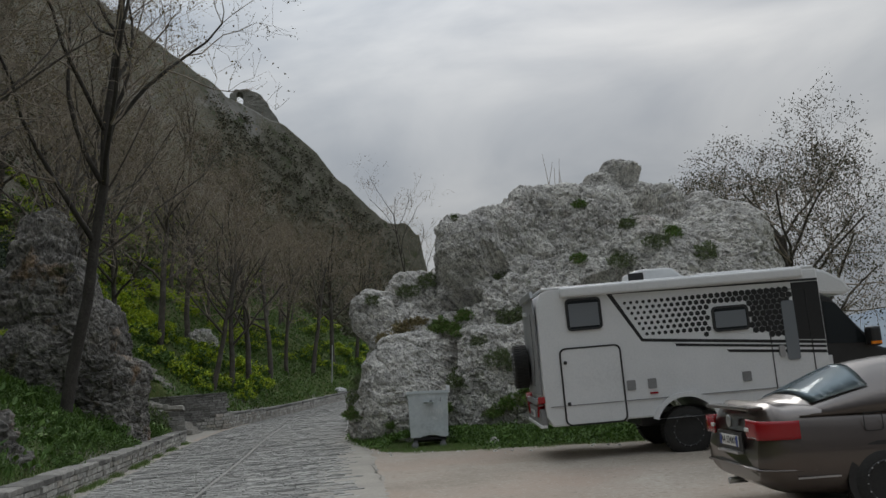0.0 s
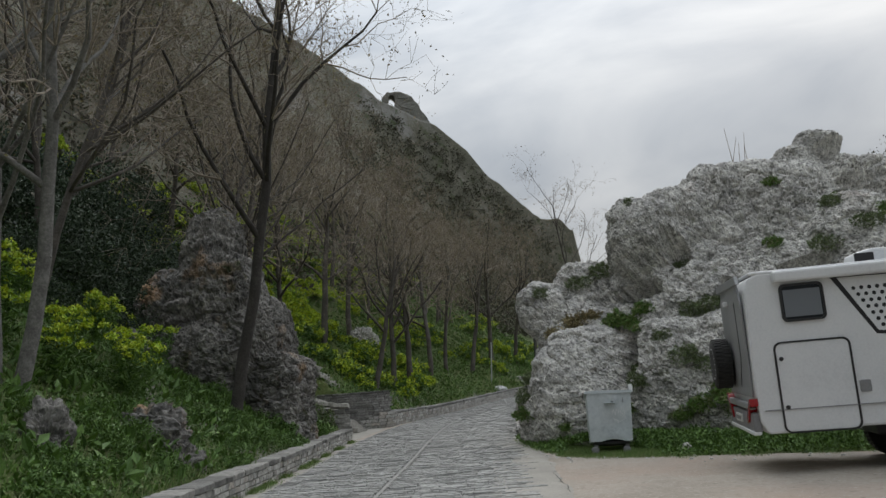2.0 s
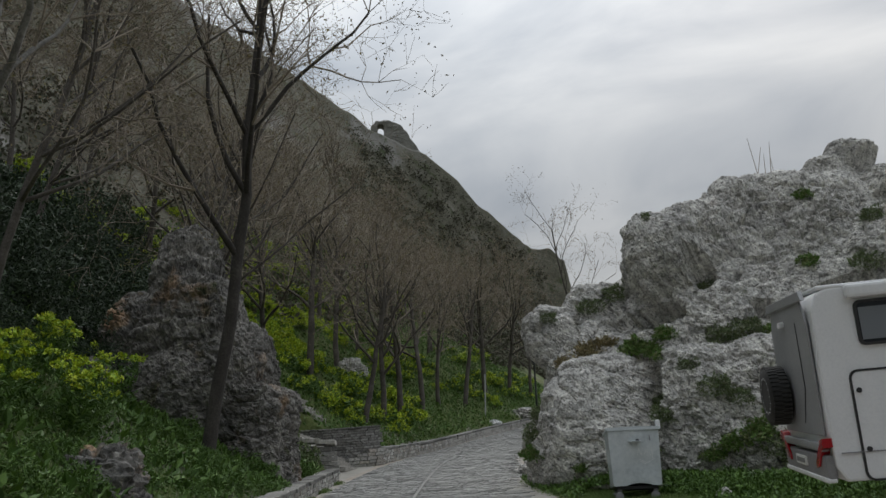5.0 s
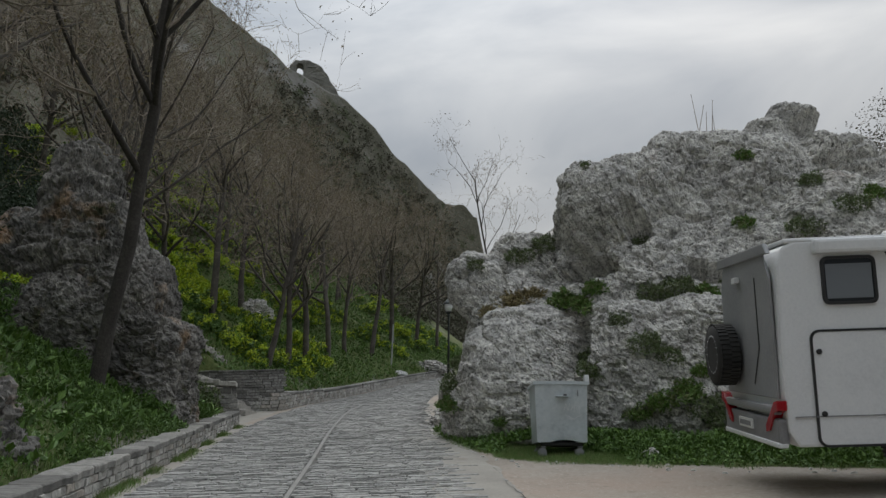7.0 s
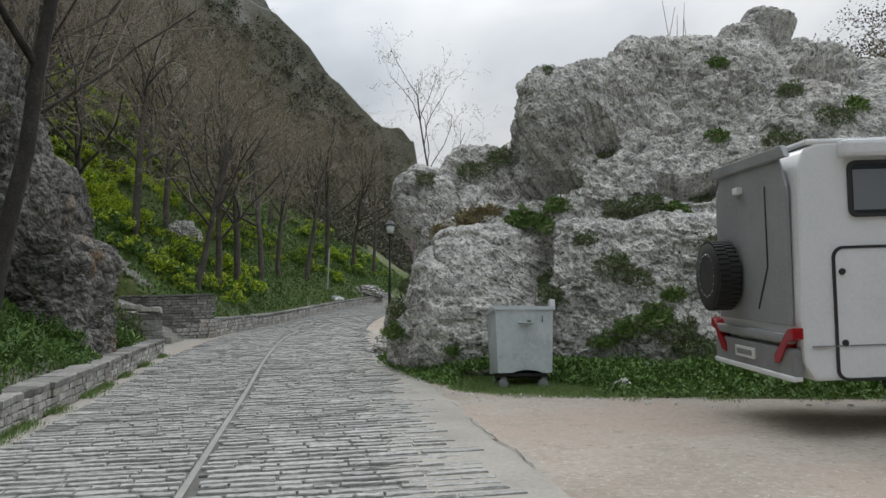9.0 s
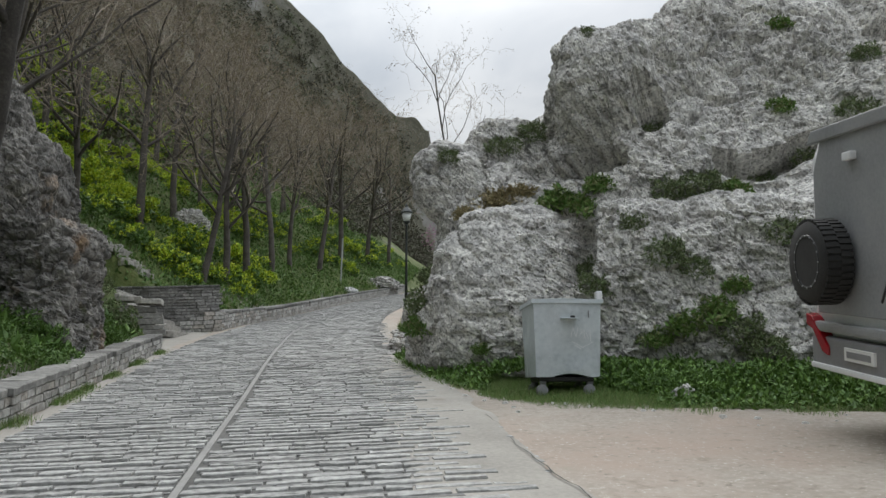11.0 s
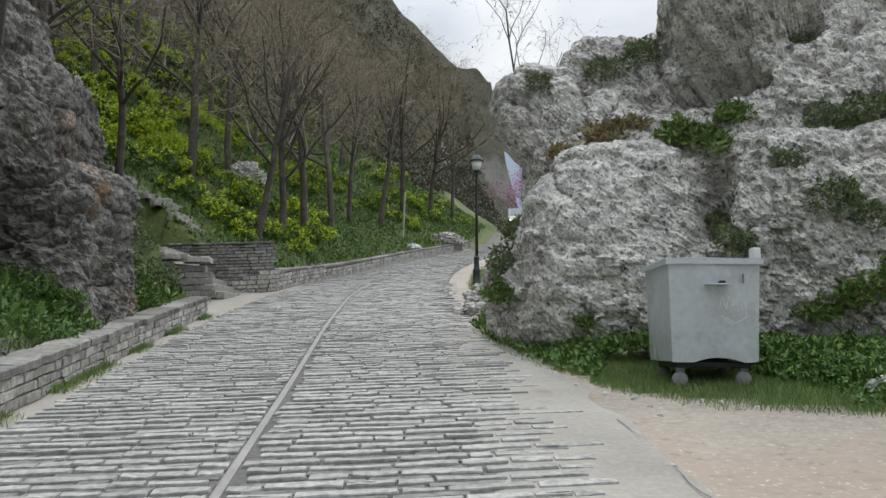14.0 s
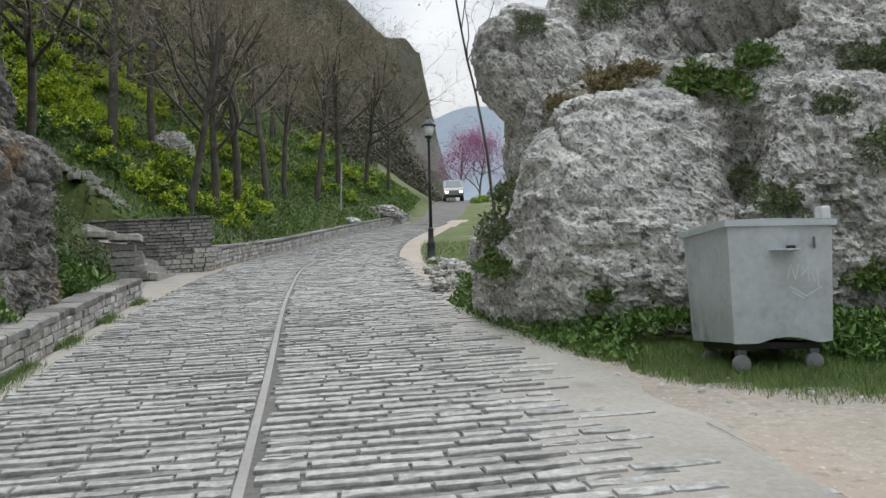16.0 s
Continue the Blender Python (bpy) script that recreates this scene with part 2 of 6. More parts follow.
left_x = curve([-40, 0, 11, 20, 29, 36, 45.5, 57, 64, 68, 80, 100, 140], [10.9, -1.4, -4.75, -7.5, -10.35, -11.95, -12.3, -12.0, -11.0, -10.9, -12.0, -12.6, -10.5])
right_x = curve([-40, 0, 11, 20, 30, 36, 40, 47, 57, 68, 80, 100, 140], [13.7, 3.0, 0.1, -2.36, -5.05, -6.6, -7.3, -8.1, -8.2, -7.6, -8.0, -8.4, -6])
front = curve([-6.9, -5.0, -4.0, -2.65, -2.0, -0.7, 1.5, 3.5, 7.0], [40, 29.6, 25.9, 22.6, 21.5, 20.6, 20.1, 19.9, 19.6])
joint_x = curve([-40, 0, 11, 20, 30, 36, 40, 47], [11.4, 0.55, -2.4, -4.95, -7.8, -9.25, -9.8, -10.2])
ridge_x = curve([-60, 0, 60, 84, 113, 125, 137, 150, 200], [-130, -105, -78, -59, -43, -30, -13.5, -4, 4])
ridge_z = curve([-60, 0, 40, 60, 72, 84, 92, 100, 108, 113, 117, 120, 125, 130, 132, 133.5, 136, 140, 150, 200], [104, 98, 92.5, 85, 76.7, 69.6, 67.2, 65.9, 63.4, 60.9, 59.4, 57.6, 50.6, 44.8, 44.3, 41, 28, 14, 8, 6])


turn_y = curve([-17.5, -16.6, -15.4, -14.2, -13.2, -12.5, -12.05, -11.5], [37.0, 36.6, 36.0, 35.7, 35.7, 35.95, 36.4, 36.6])


def ground_z(x, y, rough=True):
    x, y = np.asarray(x, float), np.asarray(y, float)
    base = road_z(y)
    d = left_x(y) - 0.3 - x
    span = np.maximum(left_x(y) - ridge_x(y), 8)
    rise = np.maximum(ridge_z(y) - base, 0)
    t = np.clip(d / span, 0, 1)
    near = 0.3 * smooth01(d / 0.25) + np.minimum(0.60, rise / span) * d
    up = np.where(d > 0, near + (rise - 0.3 - np.minimum(0.60, rise / span) * span) * t**2, 0)
    up = np.where(d > span, rise - 0.35 * (d - span), up)
    steps = smooth01((y - 29.5) / 0.3) * smooth01((turn_y(x) + 0.22 - y) / 0.2) * smooth01((1.9 + 2.6 * smooth01((y - 32.5) / 0.5) - d) / 0.4)
    up = up - steps * np.where(d > 0, np.minimum(1.35, up), 0)
    z = base + up
    # the valley to the east
    drop = np.clip(x - 14 - 0.15 * np.clip(y, 0, 200), 0, 200)
    z = z - 0.55 * drop * smooth01(drop / 12)
    east = np.clip(x - right_x(y) - 6, 0, 400) * smooth01((y - 34) / 10)
    z = z - 0.30 * east
    if rough:
        p = np.stack([x, y, 0 * x], -1)
        amount = np.clip(d / 6, 0, 1) * np.where(d > 0, 1, 0) * (1 - steps)
        z = z + amount * 0.25 * fbm(p * 0.5, 3, 0.5, 3) + np.clip(d / 40, 0, 1) * np.where(d > 0, 1, 0) * 1.5 * (1 - 0.8 * smooth01((t - 0.7) / 0.3)) * (fbm(p * 0.09, 5, 0.55, 5, True) - 0.6)
        z = z + 0.02 * fbm(p * 0.9, 2, 0.5, 9) * np.where((d < 0), smooth01((x - right_x(y) - 0.8) / 1.5), 0)
    return z


def axis_steps(limits):
    out = []
    for a, b, step in limits:
        out += list(np.arange(a, b, step))
    return np.array(out + [limits[-1][1]])


gx = axis_steps([(-2600, -400, 200), (-400, -140, 20), (-140, -40, 1.6), (-40, -16, 0.6), (-16, 14, 0.22), (14, 40, 1.5), (40, 400, 30), (400, 2600, 200)])
gy = axis_steps([(-1500, -100, 200), (-100, -10, 6), (-10, 5, 0.8), (5, 46, 0.25), (46, 90, 0.8), (90, 170, 1.5), (170, 400, 15), (400, 3000, 200)])
GX, GY = np.meshgrid(gx, gy)
far = np.maximum(np.abs(GX), np.abs(GY))
GZ = ground_z(GX, GY)
GZ = np.where(far > 180, np.minimum(GZ, 60 - 100 * smooth01((far - 180) / 300)), GZ)
SPAN = np.maximum(left_x(GY) - ridge_x(GY), 8)
HIGH = (left_x(GY) - 0.3 - GX) / SPAN
GZ = GZ - np.where((GY > -22) & (GY < 172), 2.5 * smooth01((HIGH - 0.36) / 0.08), 0)
ground = tagged(new("ground", mesh_of("ground", np.stack([GX, GY, GZ], -1), grid_faces(*GX.shape), [SOIL, DIRT, HILL], True)),
                "steep grassy hillside above a pale dirt lot", "ground", kind="structure")
cxm = (GX[:-1, :-1] + GX[1:, 1:]) / 2
cym = (GY[:-1, :-1] + GY[1:, 1:]) / 2
is_dirt = (cxm > left_x(cym) - 0.2) & (cxm < 40) & (cym < 64) & ~((cxm > -4.2) & (cym > front(cxm) + 0.3)) & ~((cym > 25.5) & (cxm > right_x(cym) + 0.85))
is_hill = cxm < left_x(cym) - 15 - 4 * vnoise(np.stack([cxm * 0.2, cym * 0.2, 0 * cxm], -1), 4)
ground.data.polygons.foreach_set("material_index", np.where(is_dirt, 1, np.where(is_hill | (cym > 95), 2, 0)).astype(np.int32).ravel())


# ---- the mountain side up to its crest, in rows along the ridge ----
my = axis_steps([(-24, 60, 1.6), (60, 124, 0.9), (124, 142, 0.35), (142, 174, 2.0)])
mt = axis_steps([(0.34, 0.9, 0.009), (0.9, 1.0, 0.006), (1.0, 1.3, 0.03)])
MT, MY = np.meshgrid(mt, my)
MX = left_x(MY) - 0.3 - np.maximum(left_x(MY) - ridge_x(MY), 8) * MT
MZ = ground_z(MX, MY)
crest = np.stack([MX, MY, MZ], -1)
MZ = MZ + 0.35 * fbm(crest * 0.5, 3, 0.55, 14) * smooth01((MT - 0.36) / 0.1)
tagged(new("ground_mountain", mesh_of("ground_mountain", np.stack([MX, MY, MZ], -1), grid_faces(*MX.shape), HILL, True)), "steep mountain side of scrub and grey rock below a bare crest", "hill", kind="structure")


# ---- rock outcrops: lumps melted together, with cracks and pits ----
def rock_mesh(name, centre, lumps, az, el, cols, rows, reach, mat, seed, rough=1.0, hollows=()):
    """The skin of the joined lumps, met from outside along lines to the centre. lumps: centre, half sizes."""
    a = np.radians(np.linspace(az[0], az[1], cols))
    e = np.radians(np.linspace(el[0], el[1], rows))
    A, E = np.meshgrid(a, e)
    way = np.stack([np.cos(E) * np.sin(A), np.cos(E) * np.cos(A), np.sin(E)], -1)
    centre = np.array(centre, float)

    def inside(p):
        warp = np.stack([fbm(p * 0.45 + 31, 2, 0.5, seed), fbm(p * 0.45 + 57, 2, 0.5, seed + 3), fbm(p * 0.45 + 83, 2, 0.5, seed + 5)], -1) * 0.28
        q, best = p + warp, np.full(p.shape[:-1], 9.0)
        for c, h in lumps:
            k = (np.abs((q - np.array(c)) / np.array(h)) ** 2.8).sum(-1) ** (1 / 2.8)
            best = np.minimum(best, (k - 1) * min(h))
        for c, h in hollows:
            k = np.sqrt((((q - np.array(c)) / np.array(h)) ** 2).sum(-1))
            best = np.maximum(best, (1 - k) * min(h))
        return best

    coarse = np.s_[::3, ::3]
    W = way[coarse]
    r = np.full(W.shape[:2], float(reach))
    done = np.zeros(r.shape, bool)
    for _ in range(44):
        s = inside(centre + W * r[..., None])
        done |= s < 0.01
        r = np.where(done, r, np.maximum(r - np.clip(0.75 * s, 0.02, 1.5), 0.05))
    ra, rb = np.arange(rows) / 3, np.arange(cols) / 3
    r = np.array([np.interp(rb, np.arange(r.shape[1]), line) for line in r])
    r = np.array([np.interp(ra, np.arange(r.shape[0]), line) for line in r.T]).T
    p = centre + way * r[..., None]
    wob = p + 0.16 * np.stack([fbm(p * 1.3, 3, 0.5, seed), fbm(p * 1.3 + 9, 3, 0.5, seed + 1), fbm(p * 1.3 + 19, 3, 0.5, seed + 2)], -1)
    bed = np.array([1.0, 1.0, 1.5])
    near, gap = cells(wob * 1.1 * bed, seed + 21)
    off = 0.10 * fbm(p * 0.8, 4, 0.5, seed + 11) + 0.08 * blocks(wob * 1.1 * bed, seed + 21) - 0.14 * np.exp(-gap * 12) * smooth01(0.6 + vnoise(p * 0.7, seed + 51))
    chips = smooth01(0.75 + 0.9 * vnoise(p * 0.8, seed + 53))
    off = off + (0.05 * blocks(wob * 2.7 * bed, seed + 31) + 0.035 * blocks(wob * 6.0 * bed, seed + 35)) * (0.2 + 0.8 * chips) + 0.03 * blocks(p * 12, seed + 37) * (0.5 + 0.5 * chips)
    off = off + 0.03 * fbm(p * 4, 4, 0.65, seed + 41) - 0.08 * smooth01((vnoise(p * 2.6, seed + 61) - 0.42) / 0.3) - 0.06 * smooth01((vnoise(p * 7.5, seed + 65) - 0.35) / 0.25)
    n = np.cross(np.gradient(p, axis=1), np.gradient(p, axis=0))
    n /= np.maximum(np.linalg.norm(n, axis=-1, keepdims=True), 1e-6)
    n = n * np.sign((n * way).sum(-1, keepdims=True) + 1e-9)
    n = 0.75 * n + 0.25 * way
    p = p + n * (off * rough)[..., None]
    return mesh_of(name, p, grid_faces(rows, cols), mat, False)


OUTCROP = [((2.2, 27.6, 4.2), (4.6, 3.5, 4.9)), ((2.75, 26.4, 7.8), (2.5, 1.6, 2.35)), ((0.0, 25.4, 8.0), (1.2, 1.15, 0.95)), ((1.0, 25.8, 8.35), (1.2, 1.15, 1.05)),
           ((-1.9, 26.6, 5.0), (1.4, 2.0, 2.1)), ((-2.75, 25.9, 6.45), (0.8, 1.0, 0.7)), ((-1.75, 26.4, 7.05), (0.85, 1.1, 0.85)), ((-1.75, 24.9, 4.0), (1.35, 1.2, 1.8)), ((-2.6, 25.9, 3.4), (1.15, 1.6, 1.2)),
           ((0.9, 24.5, 3.9), (1.5, 1.3, 1.9)), ((2.6, 24.7, 4.2), (2.1, 1.5, 2.0)), ((4.45, 26.0, 10.35), (0.52, 0.5, 0.36)), ((3.9, 26.1, 9.9), (0.6, 0.7, 0.5)), ((5.4, 26.4, 9.0), (0.95, 1.2, 0.9)),
           ((6.8, 26.6, 8.9), (0.6, 1.0, 0.95)), ((6.9, 26.8, 6.2), (1.5, 2.6, 3.2)), ((5.2, 25.6, 5.2), (1.9, 1.9, 3.2)), ((7.6, 27.4, 5.6), (1.2, 2.0, 2.2)), ((0.1, 24.75, 6.95), (0.28, 0.3, 0.24))]
outcrop = tagged(new("rock_outcrop", rock_mesh("rock_outcrop", (2.0, 28.2, 4.0), OUTCROP, (85, 300), (-26, 89), 760, 330, 9.5, ROCK, 40, 0.6,
                 hollows=[((0.66, 24.4, 7.5), (0.36, 1.25, 0.42)), ((-0.9, 24.5, 6.65), (1.1, 0.9, 0.36)), ((-0.38, 24.0, 4.8), (0.26, 0.8, 0.7)), ((3.0, 24.4, 6.7), (1.3, 0.8, 0.3))])), "tall grey weathered limestone outcrop with pits and cracks", "rock")
CRAG = [((-12.6, 24.0, 8.3), (0.95, 1.2, 1.85)), ((-11.75, 23.9, 7.0), (1.05, 1.3, 1.95)), ((-10.95, 23.9, 5.6), (1.1, 1.4, 1.85)), ((-10.15, 24.0, 4.3), (1.05, 1.4, 1.6)), ((-9.85, 24.2, 3.2), (0.8, 1.3, 1.4)),
        ((-13.4, 24.0, 6.2), (1.3, 1.5, 2.4)), ((-12.2, 23.7, 5.2), (1.8, 1.5, 2.0))]
crag = tagged(new("roadside_crag", rock_mesh("roadside_crag", (-12.0, 25.0, 4.0), CRAG, (40, 300), (-30, 89), 460, 270, 7.5, SHADED_ROCK, 60, 0.8)),
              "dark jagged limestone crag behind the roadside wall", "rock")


def split_rock(ob, regions):
    """Parts the skin of a rock into its masses, by the nearest of a few centres."""
    me = ob.data
    n = len(me.polygons)
    mid = np.zeros(n * 3)
    me.polygons.foreach_get("center", mid)
    mid = mid.reshape(-1, 3)
    co = np.zeros(len(me.vertices) * 3)
    me.vertices.foreach_get("co", co)
    co = co.reshape(-1, 3)
    faces = np.zeros(n * 4, np.int64)
    me.polygons.foreach_get("vertices", faces)
    faces = faces.reshape(-1, 4)
    nearest = np.argmin([np.linalg.norm((mid - np.array(c)) / np.array(w), axis=1) for _, c, w, _ in regions], axis=0)
    thing = empty(ob.name, Matrix.Identity(4), ob["label"], ob["category"])
    for k, (name, _, _, label) in enumerate(regions):
        own = faces[nearest == k]
        if len(own):
            used, index = np.unique(own, return_inverse=True)
            part(name, mesh_of(name, co[used], index.reshape(-1, 4), me.materials[0]), None, thing, label)
    ob.name = "old_rock"
    thing.name = "rock_outcrop" if "outcrop" in ob["label"] else "roadside_crag"
    bpy.data.objects.remove(ob)
    return thing
# ---- shared shapes ----
SLOPE = 0.128


def on_slope(x, y, yaw, tilt=SLOPE, z=None):
    """A pose on the sloping ground: x ahead along yaw, z square to the slope."""
    c, s = math.cos(radians(yaw)), math.sin(radians(yaw))
    f = Vector((c, s, tilt * s)).normalized()
    l = Vector((-s, c, tilt * c))
    l = (l - f * f.dot(l)).normalized()
    m = Matrix((f, l, f.cross(l))).transposed().to_4x4()
    m.translation = (x, y, float(road_z(y)) if z is None else z)
    return m


def box_bm(lo, hi, bevel=0.0, segments=2):
    bm = bmesh.new()
    bmesh.ops.create_cube(bm, size=1)
    lo, hi = Vector(lo), Vector(hi)
    for v in bm.verts:
        v.co = Vector([a + (c + 0.5) * (b - a) for a, b, c in zip(lo, hi, v.co)])
    if bevel:
        bmesh.ops.bevel(bm, geom=bm.edges[:], offset=bevel, segments=segments, affect="EDGES", profile=0.6)
    return bm


def plate_bm(outline, thickness, place, bevel=0.0):
    """An outline in a plane, given depth. place turns (a, b, depth) into a point."""
    bm = bmesh.new()
    face = bm.faces.new([bm.verts.new(place(a, b, 0)) for a, b in outline])
    made = bmesh.ops.extrude_face_region(bm, geom=[face])
    shift = Vector(place(0, 0, thickness)) - Vector(place(0, 0, 0))
    for v in made["geom"]:
        if isinstance(v, bmesh.types.BMVert):
            v.co += shift
    bmesh.ops.recalc_face_normals(bm, faces=bm.faces[:])
    if bevel:
        bmesh.ops.bevel(bm, geom=bm.edges[:], offset=bevel, segments=2, affect="EDGES", profile=0.6)
    return bm


def lathe_bm(profile, turns=24, axis="Z"):
    """A turned shape from (radius, height) pairs."""
    bm = bmesh.new()
    rings = []
    for r, h in profile:
        ring = []
        for k in range(turns):
            a = 2 * math.pi * k / turns
            p = (r * math.cos(a), r * math.sin(a), h)
            ring.append(bm.verts.new(p if axis == "Z" else (p[0], p[2], p[1]) if axis == "Y" else (p[2], p[0], p[1])))
        rings.append(ring)
    for a, b in zip(rings, rings[1:]):
        for k in range(turns):
            bm.faces.new((a[k], a[(k + 1) % turns], b[(k + 1) % turns], b[k]))
    bm.faces.new(rings[0][::-1])
    bm.faces.new(rings[-1])
    bmesh.ops.recalc_face_normals(bm, faces=bm.faces[:])
    for f in bm.faces:
        f.smooth = len(f.verts) == 4
    return bm


def moved(bm, x, y, z):
    bmesh.ops.translate(bm, vec=(x, y, z), verts=bm.verts)
    return bm


def rounded(x0, z0, x1, z1, r, n=5):
    out = []
    for cx, cz, a0 in ((x1 - r, z1 - r, 0), (x0 + r, z1 - r, 90), (x0 + r, z0 + r, 180), (x1 - r, z0 + r, 270)):
        out += [(cx + r * math.cos(radians(a0 + 90 * k / n)), cz + r * math.sin(radians(a0 + 90 * k / n))) for k in range(n + 1)]
    return out


def ring_bm(outline, inner, depth, place):
    """A frame between two outlines of as many corners, with depth."""
    bm = bmesh.new()
    n = len(outline)
    layers = [[bm.verts.new(place(a, b, d)) for a, b in line] for line, d in ((outline, 0), (outline, depth), (inner, depth), (inner, 0))]
    for p, q in zip(layers, layers[1:] + layers[:1]):
        for k in range(n):
            bm.faces.new((p[k], p[(k + 1) % n], q[(k + 1) % n], q[k]))
    bmesh.ops.recalc_face_normals(bm, faces=bm.faces[:])
    return bm


def text_mesh(body, size, mat, depth=0.001):
    cu = bpy.data.curves.new("writing", "FONT")
    cu.body, cu.size, cu.extrude, cu.align_x, cu.align_y = body, size, depth, "CENTER", "CENTER"
    ob = new("writing", cu)
    bpy.context.view_layer.update()
    me = bpy.data.meshes.new_from_object(ob.evaluated_get(bpy.context.evaluated_depsgraph_get()))
    bpy.data.objects.remove(ob)
    me.materials.clear()
    me.materials.append(mat)
    return me


# ---- materials of the things ----
PAINT_WHITE = mottled("white_coachwork", [(0.3, (0.60, 0.61, 0.62)), (0.5, (0.69, 0.70, 0.71)), (0.7, (0.75, 0.755, 0.76))], 1.2, 30, 0.35, 0.02, 0.002, object_coord)
PAINT_GREY = mottled("grey_coachwork", [(0.3, (0.20, 0.205, 0.21)), (0.5, (0.26, 0.265, 0.27)), (0.7, (0.31, 0.31, 0.31))], 1.5, 30, 0.42, 0.02, 0.002, object_coord)
GREY_TRIM = mottled("grey_trim", [(0.3, (0.16, 0.16, 0.165)), (0.6, (0.24, 0.24, 0.245))], 3, 40, 0.5, 0.03, 0.002, object_coord)
BLACK_TRIM = mottled("black_trim", [(0.3, (0.010, 0.010, 0.011)), (0.6, (0.022, 0.022, 0.023))], 4, 60, 0.45, 0.05, 0.002, object_coord)
PRINT_BLACK = material("black_print", (0.012, 0.012, 0.013), 0.4)
RUBBER = mottled("tyre_rubber", [(0.3, (0.012, 0.012, 0.012)), (0.7, (0.035, 0.034, 0.032))], 5, 50, 0.85, 0.2, 0.004, object_coord)
# pale blue of the reflected sky is painted into this glass
SKY_PAINTED_GLASS = material("sky_mirroring_glass", (0.25, 0.32, 0.36), 0.05, 0.3)
DARK_GLASS = material("dark_glass", (0.015, 0.018, 0.02), 0.06)
GREY_GLASS = material("tinted_pane", (0.17, 0.185, 0.20), 0.2)
RED_LENS = material("red_lens", (0.30, 0.010, 0.016), 0.12)
WHITE_LENS = material("clear_lens", (0.75, 0.75, 0.75), 0.15)
STEEL = mottled("bright_steel", [(0.3, (0.35, 0.35, 0.36)), (0.7, (0.55, 0.55, 0.56))], 6, 60, 0.35, 0.05, 0.002, object_coord, metal=0.9)
BROWN_METAL = mottled("brown_metallic_paint", [(0.3, (0.060, 0.048, 0.042)), (0.5, (0.078, 0.062, 0.054)), (0.7, (0.095, 0.077, 0.067))], 1.2, 200, 0.28, 0.01, 0.001, object_coord, metal=0.45)
BROWN_METAL.node_tree.nodes["Principled BSDF"].inputs["Coat Weight"].default_value = 0.8
GALVANISED = mottled("galvanised_steel", [(0.25, (0.34, 0.38, 0.40)), (0.45, (0.50, 0.545, 0.56)), (0.6, (0.57, 0.61, 0.62)), (0.75, (0.66, 0.69, 0.70))], 3.0, 18, 0.45, 0.08, 0.004, object_coord, metal=0.3,
                     second=[(5.0, 0.66, 0.74, (0.13, 0.135, 0.13)), (2.2, 0.60, 0.74, (0.70, 0.74, 0.76)), (1.3, 0.60, 0.72, (0.36, 0.39, 0.40))])
CAST_IRON = mottled("dark_green_iron", [(0.3, (0.012, 0.016, 0.015)), (0.7, (0.03, 0.036, 0.034))], 8, 60, 0.55, 0.1, 0.003, object_coord)
PLATE_WHITE = material("plate_white", (0.72, 0.72, 0.70), 0.4)
PLATE_BLUE = material("plate_blue", (0.02, 0.06, 0.30), 0.4)
AMBER = material("amber_lens", (0.75, 0.22, 0.01), 0.25)
HEADLIGHT = material("headlight_glow", (1, 0.85, 0.55), 0.3)
HEADLIGHT.node_tree.nodes["Principled BSDF"].inputs["Emission Color"].default_value = (1, 0.85, 0.6, 1)
HEADLIGHT.node_tree.nodes["Principled BSDF"].inputs["Emission Strength"].default_value = 3.0


